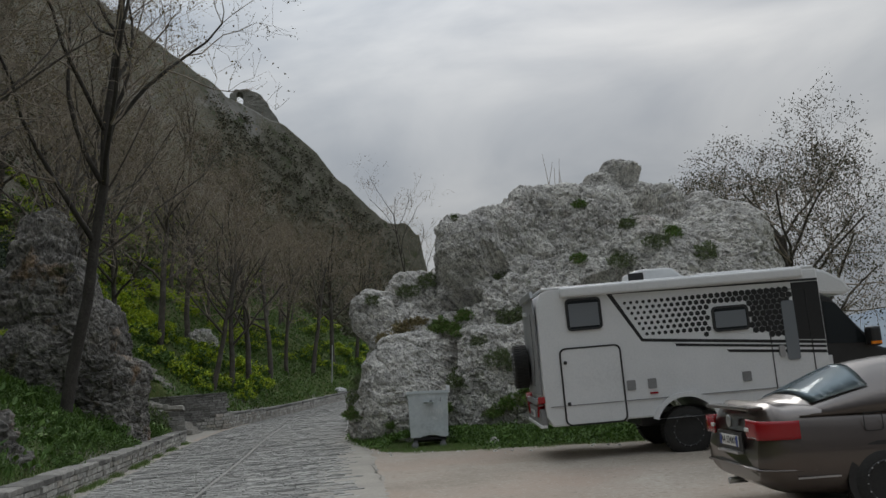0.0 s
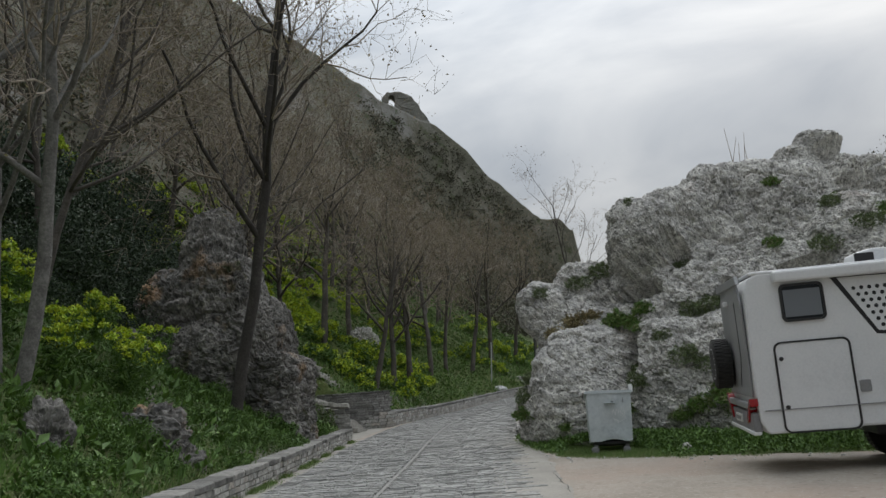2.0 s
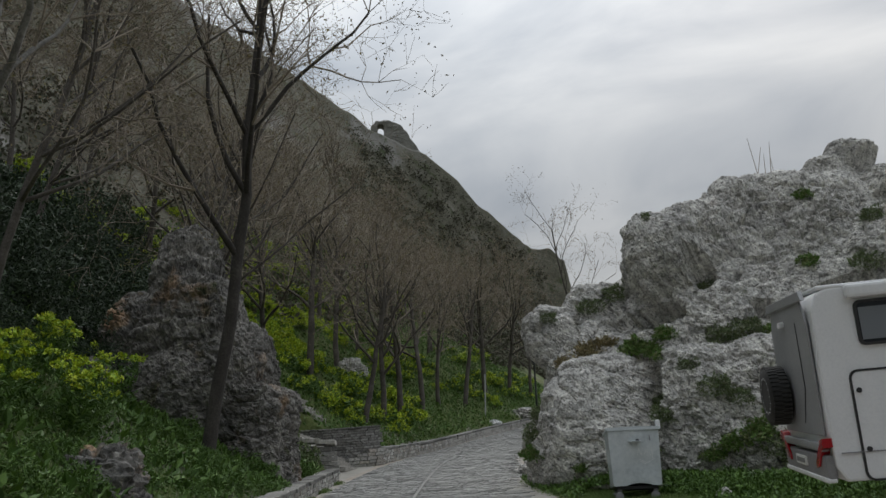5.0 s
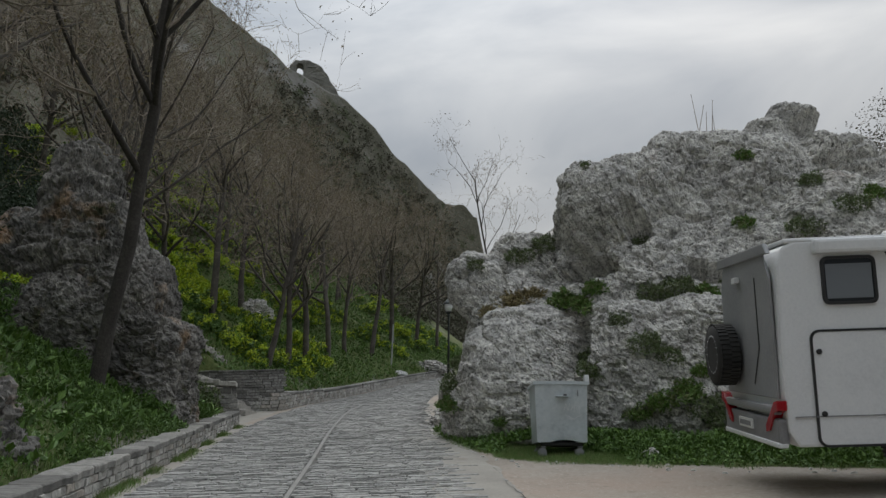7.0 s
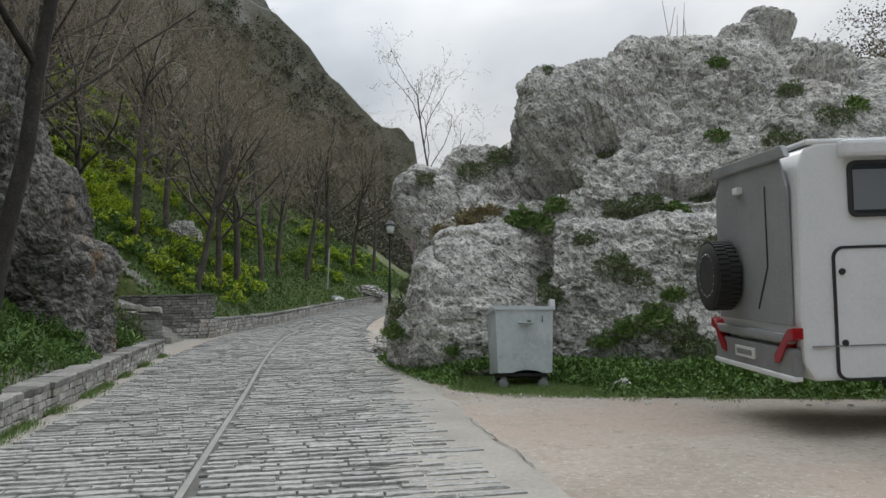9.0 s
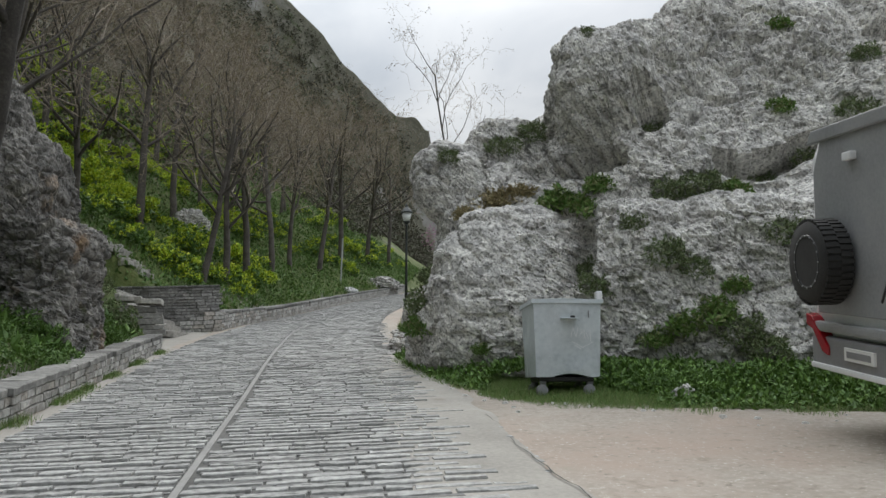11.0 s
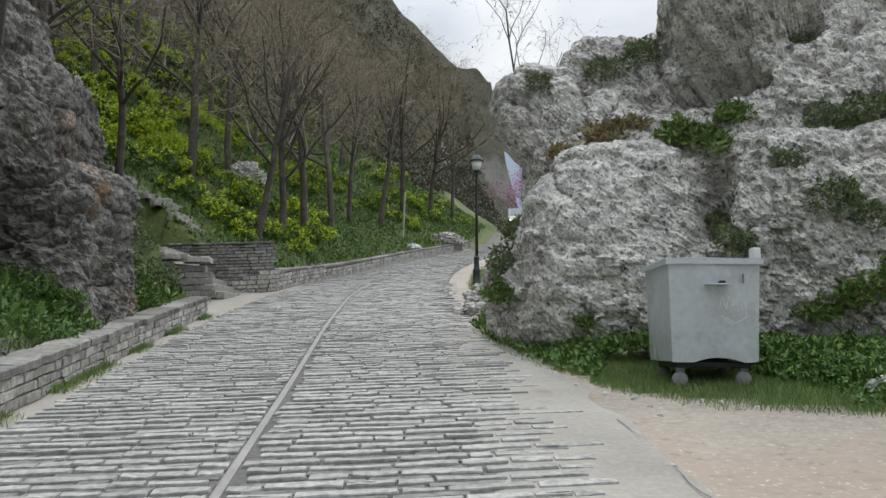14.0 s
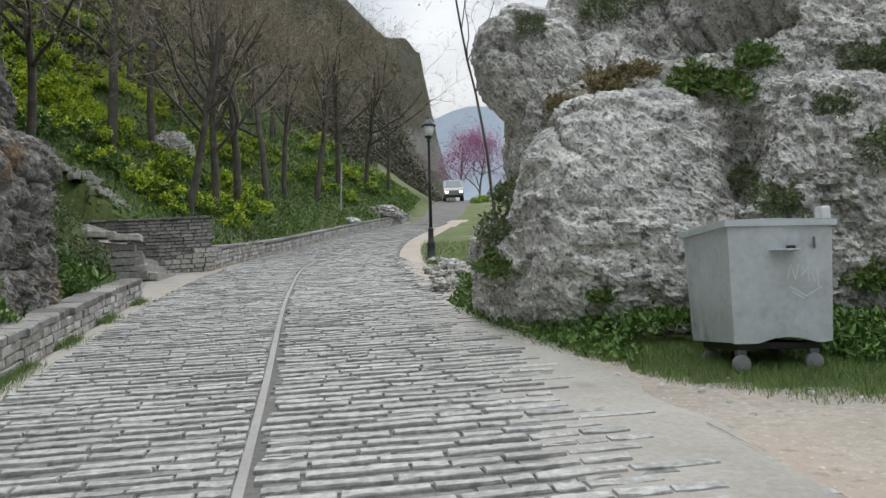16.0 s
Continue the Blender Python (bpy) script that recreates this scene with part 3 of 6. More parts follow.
# ---- motorhome ----
def wheel(parent, x, y, z, radius, width, outward, name="wheel", axis="Y"):
    """A wheel that turns about y (or x), its rim facing outward (-1 or 1)."""
    hub = part(name, lathe_bm([(radius * 0.62, -width / 2), (radius * 0.93, -width / 2), (radius, -width * 0.32), (radius, width * 0.32), (radius * 0.93, width / 2), (radius * 0.62, width / 2)], 36, axis), RUBBER, parent)
    hub.location = (x, y, z)
    tread = bmesh.new()
    for k in range(40):
        for side in (-1, 1):
            a = 2 * math.pi * (k + (0.5 if side > 0 else 0)) / 40
            b = box_bm((-0.02, -width * 0.22, -0.012), (0.02, width * 0.22, 0.012))
            bmesh.ops.transform(b, matrix=Matrix.Rotation(a, 4, "Y") @ Matrix.Translation((0, side * width * 0.22, radius)), verts=b.verts)
            me = bpy.data.meshes.new("lug")
            b.to_mesh(me)
            b.free()
            tread.from_mesh(me)
            bpy.data.meshes.remove(me)
    if axis == "X":
        bmesh.ops.transform(tread, matrix=Matrix.Rotation(radians(90), 4, "Z"), verts=tread.verts)
    part("tread", tread, RUBBER, hub)
    o = outward * width * 0.5
    rim = bmesh.new()
    for prof in ([(radius * 0.66, o * 0.55), (radius * 0.66, o * 1.02), (radius * 0.58, o * 1.02), (radius * 0.55, o * 0.6)], [(radius * 0.18, o * 0.5), (radius * 0.18, o * 0.95), (radius * 0.10, o * 0.98)]):
        b = lathe_bm(prof, 28, axis)
        me = bpy.data.meshes.new("rim")
        b.to_mesh(me)
        b.free()
        rim.from_mesh(me)
        bpy.data.meshes.remove(me)
    for k in range(8):
        b = box_bm((-0.028, min(o * 0.6, o * 0.9), radius * 0.14), (0.028, max(o * 0.6, o * 0.9), radius * 0.6))
        spin = Matrix.Rotation(2 * math.pi * k / 8, 4, "Y")
        if axis == "X":
            spin = Matrix.Rotation(radians(-90), 4, "Z") @ spin
        bmesh.ops.transform(b, matrix=spin, verts=b.verts)
        me = bpy.data.meshes.new("spoke")
        b.to_mesh(me)
        b.free()
        rim.from_mesh(me)
        bpy.data.meshes.remove(me)
    part("rim", rim, BLACK_TRIM, hub, "black spoked alloy rim")
    bolts = bmesh.new()
    for k in range(16):
        a = 2 * math.pi * k / 16
        p = (radius * 0.62 * math.cos(a), o * 1.03, radius * 0.62 * math.sin(a))
        bmesh.ops.create_icosphere(bolts, subdivisions=1, radius=0.009, matrix=Matrix.Translation(p if axis == "Y" else (p[1], p[0], p[2])))
    tagged(part("bolt_ring", bolts, STEEL, hub, "bright rim bolts"), kind="stuff")
    return hub


def motorhome():
    f = Vector((math.cos(0.132) * math.cos(0.031), math.sin(0.132) * math.cos(0.031), math.sin(0.031)))
    l = Vector((-math.sin(0.132), math.cos(0.132), 0.15))
    l = (l - f * f.dot(l)).normalized()
    m = Matrix((f, l, f.cross(l))).transposed().to_4x4()
    m.translation = (1.915, 17.168, 1.919)
    van = empty("motorhome", m, "white motorhome with black honeycomb print parked on the dirt lot", "motorhome")
    W = 2.22
    side = lambda a, b, d: (a, -d, b)
    arch = [(2.39 + 0.56 * math.cos(radians(a)), 0.40 + 0.56 * math.sin(radians(a))) for a in range(155, 24, -10)]
    arch2 = [(5.55 + 0.50 * math.cos(radians(a)), 0.40 + 0.50 * math.sin(radians(a))) for a in range(155, 24, -10)]
    outline = [(0.10, 0.61), (1.36, 0.61), (1.36, 0.64)] + arch + [(4.95, 0.62), (4.95, 2.95), (0.22, 2.97), (0.08, 2.90), (0.0, 2.70), (-0.02, 1.2), (0.0, 0.78)]
    through_w = lambda a, b, d: (a, d, b)
    part("body", plate_bm(outline, W, through_w, 0.035), PAINT_WHITE, van)
    # rear
    back = lambda a, b, d: (-d - 0.025, a, b)
    part("tailgate_panel", plate_bm([(0.13, 1.15), (W - 0.13, 1.15), (W - 0.13, 2.55), (W - 0.3, 2.86), (0.3, 2.86), (0.13, 2.55)], 0.03, back, 0.01), PAINT_GREY, van, "matt grey rear wall")
    part("roof_spoiler", plate_bm([(0.06, 2.84), (W - 0.06, 2.84), (W - 0.16, 2.97), (0.16, 2.97)], 0.06, back, 0.015), PAINT_GREY, van, "grey rear roof spoiler")
    part("panel_seam", plate_bm([(0.62, 2.6), (0.645, 2.6), (0.645, 1.75), (0.92, 1.30), (0.90, 1.29), (0.62, 1.74)], 0.006, lambda a, b, d: (-d - 0.056, a, b)), BLACK_TRIM, van)
    part("bumper_shelf", box_bm((-0.12, 0.1, 0.97), (-0.02, W - 0.1, 1.07), 0.03), PAINT_GREY, van, "grey bumper ledge")
    part("bumper", box_bm((-0.10, 0.05, 0.63), (0.02, W - 0.05, 0.93), 0.03), GREY_TRIM, van, "grey rear bumper")
    part("bumper_lip", box_bm((-0.12, 0.05, 0.60), (0.0, W - 0.05, 0.66), 0.02), PAINT_WHITE, van)
    plate = part("number_plate", box_bm((-0.125, 0.95, 0.74), (-0.10, 1.47, 0.86), 0.004), PLATE_WHITE, van, "white number plate")
    part("plate_mark", box_bm((-0.129, 1.0, 0.77), (-0.125, 1.42, 0.83)), GREY_TRIM, plate)
    for y0 in (0.0, W):
        s = 1 if y0 == 0 else -1
        shape = [(y0 + s * a, b) for a, b in ((-0.01, 1.03), (-0.01, 1.14), (0.10, 1.12), (0.43, 0.84), (0.43, 0.75), (0.31, 0.78), (0.12, 0.99))]
        part("tail_light", plate_bm(shape if s > 0 else shape[::-1], 0.12, lambda a, b, d: (-d - 0.005, a, b), 0.012), RED_LENS, van, "swept red tail light")
    light = part("rear_lamp", box_bm((-0.12, 1.22, 2.58), (-0.055, 1.38, 2.66), 0.015), PAINT_WHITE, van, "small white lamp housing")
    wheel(van, -0.22, 1.66, 1.66, 0.40, 0.27, -1, "spare_wheel", "X")
    part("spare_bracket", box_bm((-0.12, 1.56, 1.56), (-0.05, 1.76, 1.76), 0.01), BLACK_TRIM, van)
    # side
    door = part("garage_door", plate_bm(rounded(0.34, 0.635, 1.35, 1.90, 0.09), 0.012, side), PAINT_WHITE, van)
    part("door_seal", ring_bm(rounded(0.31, 0.605, 1.38, 1.93, 0.11), rounded(0.338, 0.63, 1.352, 1.905, 0.09), 0.02, side), BLACK_TRIM, door, "black rubber seal")
    for z in (1.68, 0.98):
        part("latch", moved(lathe_bm([(0.032, 0), (0.032, -0.03), (0.02, -0.035)], 14, "Y"), 0.40, 0, z), BLACK_TRIM, door)
    part("waist_groove", box_bm((0.08, -0.022, 0.945), (4.9, 0.0, 0.957)), GREY_TRIM, van)
    def window(x0, z0, x1, z1, glass, name="window"):
        w = part(name, ring_bm(rounded(x0, z0, x1, z1, 0.08), rounded(x0 + 0.035, z0 + 0.035, x1 - 0.035, z1 - 0.035, 0.06), 0.03, side), BLACK_TRIM, van, "black framed window")
        part("pane", plate_bm(rounded(x0 + 0.03, z0 + 0.03, x1 - 0.03, z1 - 0.03, 0.06), 0.018, side), glass, w)
        part("blind", box_bm((x0 + 0.05, -0.021, z0 + 0.07), (x1 - 0.05, -0.018, z1 - 0.09)), GREY_GLASS, w, "drawn grey blind")
        return w
    window(0.50, 2.21, 1.12, 2.77, DARK_GLASS)
    window(3.02, 1.98, 3.66, 2.42, DARK_GLASS)
    corners = [(1.00, 2.76), (1.62, 1.97), (4.93, 1.70), (4.93, 2.72)]
    for name, shape in (("stripe", [(1.24, 2.80), (1.76, 1.93), (4.93, 1.63), (4.93, 1.68), (1.79, 1.98), (1.33, 2.79), (4.93, 2.73), (4.93, 2.77)]),
                        ("stripe", [(2.35, 1.80), (4.93, 1.56), (4.93, 1.60), (2.33, 1.85)]), ("stripe", [(3.25, 1.62), (4.93, 1.47), (4.93, 1.52), (3.20, 1.67)])):
        part(name, plate_bm(shape, 0.004, side), PRINT_BLACK, van, "black printed stripe")
    dots = bmesh.new()
    step = 0.108
    for j in range(12):
        for i in range(48):
            a, b = 1.0 + step * (i + 0.5 * (j % 2)), 1.68 + step * 0.866 * j
            left = 1.36 + (2.76 - b) * 0.60
            low = 2.02 - (a - 1.62) * 0.081
            if a < left + 0.03 or b < low + 0.035 or b > 2.70 - (a - 1) * 0.012 or a > 4.42 or (2.98 < a < 3.70 and 1.94 < b < 2.46):
                continue
            r = 0.030 + 0.030 * smooth01((a - 1.4) / 2.6)
            dots.faces.new([dots.verts.new((a + r * math.cos(radians(60 * k + 30)), -0.004, b + r * math.sin(radians(60 * k + 30)))) for k in range(6)])
    tagged(part("honeycomb_print", dots, PRINT_BLACK, van, "black honeycomb print growing towards the cab"), kind="stuff")
    part("dark_panel", plate_bm([(4.46, 1.74), (4.93, 1.70), (4.93, 2.72), (4.46, 2.72)], 0.005, side), PRINT_BLACK, van, "black printed panel behind the cab")
    entry = part("entry_door", ring_bm(rounded(3.98, 0.72, 4.70, 2.62, 0.06), rounded(3.995, 0.735, 4.685, 2.605, 0.05), 0.012, side), BLACK_TRIM, van)
    part("entry_pane", plate_bm(rounded(4.24, 1.40, 4.46, 2.42, 0.04), 0.02, side), GREY_GLASS, entry, "narrow grey door pane")
    part("door_handle", plate_bm(rounded(4.10, 1.46, 4.20, 1.66, 0.04), 0.04, side), STEEL, entry)
    for x, z in ((1.42, 1.12), (1.78, 1.12), (3.42, 1.10)):
        part("service_flap", plate_bm(rounded(x, z, x + 0.15, z + 0.17, 0.02), 0.015, side), GREY_TRIM, van, "grey service flap")
    part("side_marker", box_bm((1.80, -0.02, 1.03), (1.94, 0, 1.06)), RED_LENS, van)
    part("wheel_arch", ring_bm([(2.39 + 0.62 * math.cos(radians(a)), 0.40 + 0.62 * math.sin(radians(a))) for a in range(160, 19, -10)] + [(2.9, 0.6), (1.88, 0.6)],
                               [(2.39 + 0.54 * math.cos(radians(a)), 0.40 + 0.54 * math.sin(radians(a))) for a in range(160, 19, -10)] + [(2.86, 0.6), (1.92, 0.6)], 0.05, side), PAINT_WHITE, van)
    part("chassis", box_bm((1.7, 0.5, 0.45), (5.6, W - 0.5, 0.66), 0.03), BLACK_TRIM, van)
    # roof
    part("awning", box_bm((0.42, -0.12, 2.80), (4.66, 0.06, 2.97), 0.04), PAINT_WHITE, van, "white rolled awning case")
    part("roof_edge", box_bm((0.1, 0.0, 2.94), (4.9, W, 3.0), 0.025), PAINT_WHITE, van)
    ac = part("air_conditioner", plate_bm([(1.80, 2.99), (2.85, 2.99), (2.78, 3.05), (2.58, 3.22), (2.02, 3.23), (1.84, 3.19)], 0.75, lambda a, b, d: (a, 0.55 + d, b), 0.04), PAINT_WHITE, van, "white roof air conditioner")
    part("grille", box_bm((1.79, 0.535, 3.02), (2.06, 0.60, 3.17), 0.01), BLACK_TRIM, ac)
    part("roof_vent", box_bm((3.05, 0.6, 2.99), (4.1, 1.3, 3.07), 0.035), PAINT_WHITE, van)
    # cab
    cab = [(4.93, 0.62), (5.05, 0.60)] + [p for p in arch2] + [(6.32, 0.62), (6.42, 0.85), (6.38, 1.25), (6.05, 1.45), (5.85, 1.52), (5.15, 2.42), (4.93, 2.5)]
    part("cab", plate_bm(cab, W - 0.16, lambda a, b, d: (a, d + 0.08, b), 0.05), BLACK_TRIM, van, "black cab")
    part("cab_roof", plate_bm([(4.66, 2.99), (4.66, 2.66), (5.0, 2.48), (5.42, 2.44), (5.52, 2.52), (5.42, 2.70), (5.1, 2.90)], W - 0.06, lambda a, b, d: (a, d + 0.03, b), 0.05), PAINT_WHITE, van, "white roof cap over the cab")
    part("cab_skirt", plate_bm([(4.90, 0.62), (5.03, 0.62), (5.03, 1.42), (4.90, 1.42)], 0.02, lambda a, b, d: (a, 0.07 - d, b)), PAINT_WHITE, van)
    part("cab_window", plate_bm([(5.0, 1.62), (5.72, 1.58), (5.22, 2.30), (5.0, 2.36)], 0.012, lambda a, b, d: (a, 0.078 - d, b)), DARK_GLASS, van, "dark cab side window")
    part("windscreen", plate_bm([(0.18, 1.55), (W - 0.18, 1.55), (W - 0.3, 2.42), (0.3, 2.42)], 0.015, lambda a, b, d: (5.87 - (b - 1.52) * 0.78 + d, a, b)), DARK_GLASS, van)
    mirror = part("door_mirror", box_bm((5.62, -0.22, 1.52), (5.80, 0.04, 1.85), 0.05), BLACK_TRIM, van)
    part("indicator", box_bm((5.60, -0.235, 1.55), (5.78, -0.20, 1.60), 0.008), AMBER, mirror, "amber side indicator")
    for x in (2.39, 5.55):
        for y, o in ((0.16, -1), (W - 0.16, 1)):
            wheel(van, x, y, 0.385 - 0.012 * x, 0.41, 0.27, o)
    return van


motorhome()


# ---- saloon car ----
def loft_bm(sections):
    """A skin through rings of as many points, closed at both ends."""
    bm = bmesh.new()
    rings = [[bm.verts.new(p) for p in ring] for ring in sections]
    n = len(rings[0])
    for a, b in zip(rings, rings[1:]):
        for k in range(n):
            f = bm.faces.new((a[k], a[(k + 1) % n], b[(k + 1) % n], b[k]))
            f.smooth = True
    bm.faces.new(rings[0][::-1])
    bm.faces.new(rings[-1])
    bmesh.ops.recalc_face_normals(bm, faces=bm.faces[:])
    return bm


def saloon_car():
    car = empty("saloon_car", on_slope(3.86, 11.85, 8, SLOPE, float(road_z(11.85)) - 0.02), "dark brown metallic saloon car parked on the dirt lot", "car")
    L = 4.6
    half = curve([0, 0.06, 0.25, 0.7, 1.5, 3.2, 4.2, 4.5, 4.6], [0.70, 0.78, 0.86, 0.895, 0.90, 0.90, 0.86, 0.74, 0.66])
    top = curve([0, 0.05, 0.3, 0.6, 1.2, 2.4, 3.2, 4.0, 4.5, 4.6], [0.93, 1.03, 1.06, 1.06, 1.04, 1.00, 0.98, 0.92, 0.76, 0.62])
    low = curve([0, 0.15, 0.6, 4.0, 4.6], [0.34, 0.26, 0.20, 0.20, 0.30])

    def section(x, inset=0.0):
        h, t, b = float(half(x)), float(top(x)), float(low(x))
        ring = []
        for k in range(40):
            a = 2 * math.pi * k / 40
            c, s = math.cos(a), math.sin(a)
            y = h * math.copysign(abs(c) ** 0.36, c)
            z = (t + b) / 2 + (t - b) / 2 * math.copysign(abs(s) ** 0.42, s)
            y *= 1 - 0.06 * smooth01((z - 0.6) / 0.5) - 0.05 * smooth01((0.45 - z) / 0.25)
            ring.append((x + (0.10 * (1 - smooth01(x / 0.35)) * abs(z - 0.55) / 0.4 if x < 0.35 else 0), y, z))
        return ring

    part("body", loft_bm([section(x) for x in (0, 0.02, 0.06, 0.12, 0.2, 0.3, 0.42, 0.55, 0.7, 0.9, 1.2, 1.6, 2.2, 2.8, 3.2, 3.6, 4.0, 4.3, 4.5, 4.57, 4.6)]), BROWN_METAL, car)
    gtop = curve([0.42, 0.8, 1.25, 1.7, 2.3, 2.9, 3.3, 3.55], [1.04, 1.22, 1.40, 1.455, 1.46, 1.40, 1.20, 0.98])

    def glasshouse(x, grow=0.0):
        t, h = float(gtop(x)) + grow, float(half(x)) * 0.93
        ring = []
        for k in range(14):
            u = -1 + 2 * k / 13
            z = 0.95 + (t - 0.95) * (1 - abs(u) ** 3.2)
            ring.append((x, -u * (h - 0.21 * smooth01((z - 0.95) / 0.5)) , z))
        return ring

    part("cabin", loft_bm([glasshouse(x) for x in np.linspace(0.42, 3.55, 26)]), BROWN_METAL, car)

    def skin_panel(name, x0, x1, u0, u1, mat, parent, lift=0.012, label=""):
        bm = bmesh.new()
        rows = []
        for x in np.linspace(x0, x1, 9):
            line = []
            for u in np.linspace(u0, u1, 9):
                t, h = float(gtop(x)), float(half(x)) * 0.93
                z = 0.95 + (t - 0.95) * (1 - abs(u) ** 3.2)
                line.append(bm.verts.new((x - lift * 0.5, -u * (h - 0.21 * smooth01((z - 0.95) / 0.5)) * (1 + lift * 0.6), z + lift)))
            rows.append(line)
        for a, b in zip(rows, rows[1:]):
            for k in range(8):
                bm.faces.new((a[k], a[k + 1], b[k + 1], b[k])).smooth = True
        bmesh.ops.solidify(bm, geom=bm.faces[:], thickness=0.006)
        return part(name, bm, mat, parent, label)

    skin_panel("rear_window", 0.62, 1.22, -0.80, 0.80, SKY_PAINTED_GLASS, car, label="wide rear window mirroring the sky, its pale blue painted in")
    skin_panel("windscreen", 2.75, 3.42, -0.80, 0.80, SKY_PAINTED_GLASS, car)
    skin_panel("side_window", 1.35, 2.85, 0.90, 0.98, DARK_GLASS, car)
    skin_panel("side_window", 1.35, 2.85, -0.98, -0.90, DARK_GLASS, car)
    back = lambda a, b, d: (0.02 - d, a, b)
    part("boot_recess", plate_bm([(-0.36, 0.62), (0.36, 0.62), (0.36, 0.80), (-0.36, 0.80)], 0.012, back), BLACK_TRIM, car)
    part("boot_lip", box_bm((0.0, -0.62, 1.02), (0.16, 0.62, 1.055), 0.012), BROWN_METAL, car)
    plate = part("number_plate", plate_bm([(-0.26, 0.655), (0.26, 0.655), (0.26, 0.765), (-0.26, 0.765)], 0.022, back, 0.003), PLATE_WHITE, car, "white number plate with blue ends")
    for y in (-0.235, 0.235):
        part("blue_band", box_bm((-0.006, y - 0.022, 0.658), (-0.002, y + 0.022, 0.762)), PLATE_BLUE, plate)
    me = text_mesh("AA 524XY", 0.098, PRINT_BLACK)
    letters = part("plate_number", me, None, plate, "black plate number AA 524XY")
    letters.matrix_local = Matrix.Translation((-0.0045, 0, 0.710)) @ Matrix(((0, 0, -1, 0), (-1, 0, 0, 0), (0, 1, 0, 0), (0, 0, 0, 1)))
    part("chrome_strip", box_bm((-0.03, -0.30, 0.585), (0.03, 0.30, 0.61), 0.006), STEEL, car)
    badge = part("badge", moved(lathe_bm([(0.062, 0.0), (0.062, -0.02), (0.05, -0.022)], 24, "X"), 0.035, 0, 0.90), STEEL, car, "round chrome badge")
    for s in (-1, 1):
        ring = []
        bm = bmesh.new()
        rows = []
        for k in range(13):
            u = k / 12
            y = 0.47 + 0.40 * smooth01(u * 1.3) if u < 0.75 else 0.87 + 0.012 * (u - 0.75) * 4
            x = 0.03 + 0.02 * u if u < 0.5 else 0.04 + 0.36 * ((u - 0.5) / 0.5) ** 1.3
            hh = float(half(max(0.0, min(x, 0.6)))) * 0.985 + 0.012
            y = min(y, hh)
            rows.append([bm.verts.new((x - 0.02 + 0.03 * abs(z - 0.83) * 4 * (1 - u), s * y, z - 0.02 * u)) for z in (0.75 + 0.02 * u, 0.80, 0.85, 0.90, 0.94)])
        for a, b in zip(rows, rows[1:]):
            for j in range(4):
                bm.faces.new((a[j], a[j + 1], b[j + 1], b[j])).smooth = True
        bmesh.ops.recalc_face_normals(bm, faces=bm.faces[:])
        bmesh.ops.solidify(bm, geom=bm.faces[:], thickness=0.02)
        lamp = part("tail_light", bm, RED_LENS, car, "large red wraparound tail light")
        part("lamp_core", box_bm((0.0, s * 0.50 - 0.05, 0.82), (0.03, s * 0.50 + 0.04, 0.86), 0.01), WHITE_LENS, lamp)
    part("bumper_fold", loft_bm([[(x - 0.012, s2 * y * 1.008, z) for y, z, s2 in ring] for x, ring in
         ((x, [(float(half(x)) * 0.985, 0.475, 1), (float(half(x)) * 0.99, 0.455, 1), (float(half(x)) * 0.99, 0.455, -1), (float(half(x)) * 0.985, 0.475, -1)]) for x in (0.0, 0.05, 0.15, 0.3, 0.5))]), BROWN_METAL, car)
    for s in (-1, 1):
        part("reflector", box_bm((0.30, s * 0.885 - 0.008, 0.39), (0.70, s * 0.885 + 0.008, 0.405)), STEEL, car)
    part("fuel_flap", ring_bm(rounded(0.98, 0.78, 1.16, 0.95, 0.03), rounded(0.986, 0.786, 1.154, 0.944, 0.028), 0.006, lambda a, b, d: (a, -0.884 - d, b)), BLACK_TRIM, car)
    part("exhaust", moved(lathe_bm([(0.035, 0.0), (0.035, 0.2), (0.03, 0.2)], 14, "X"), 0.10, 0.45, 0.24), STEEL, car)
    for x in (1.12, 3.7):
        for s in (-1, 1):
            part("wheel_well", moved(lathe_bm([(0.36, -0.02), (0.36, 0.02)], 30, "Y"), x, s * 0.875, 0.33), BLACK_TRIM, car)
            wheel(car, x, s * 0.80, 0.31, 0.31, 0.21, s)
    return car



saloon_car()


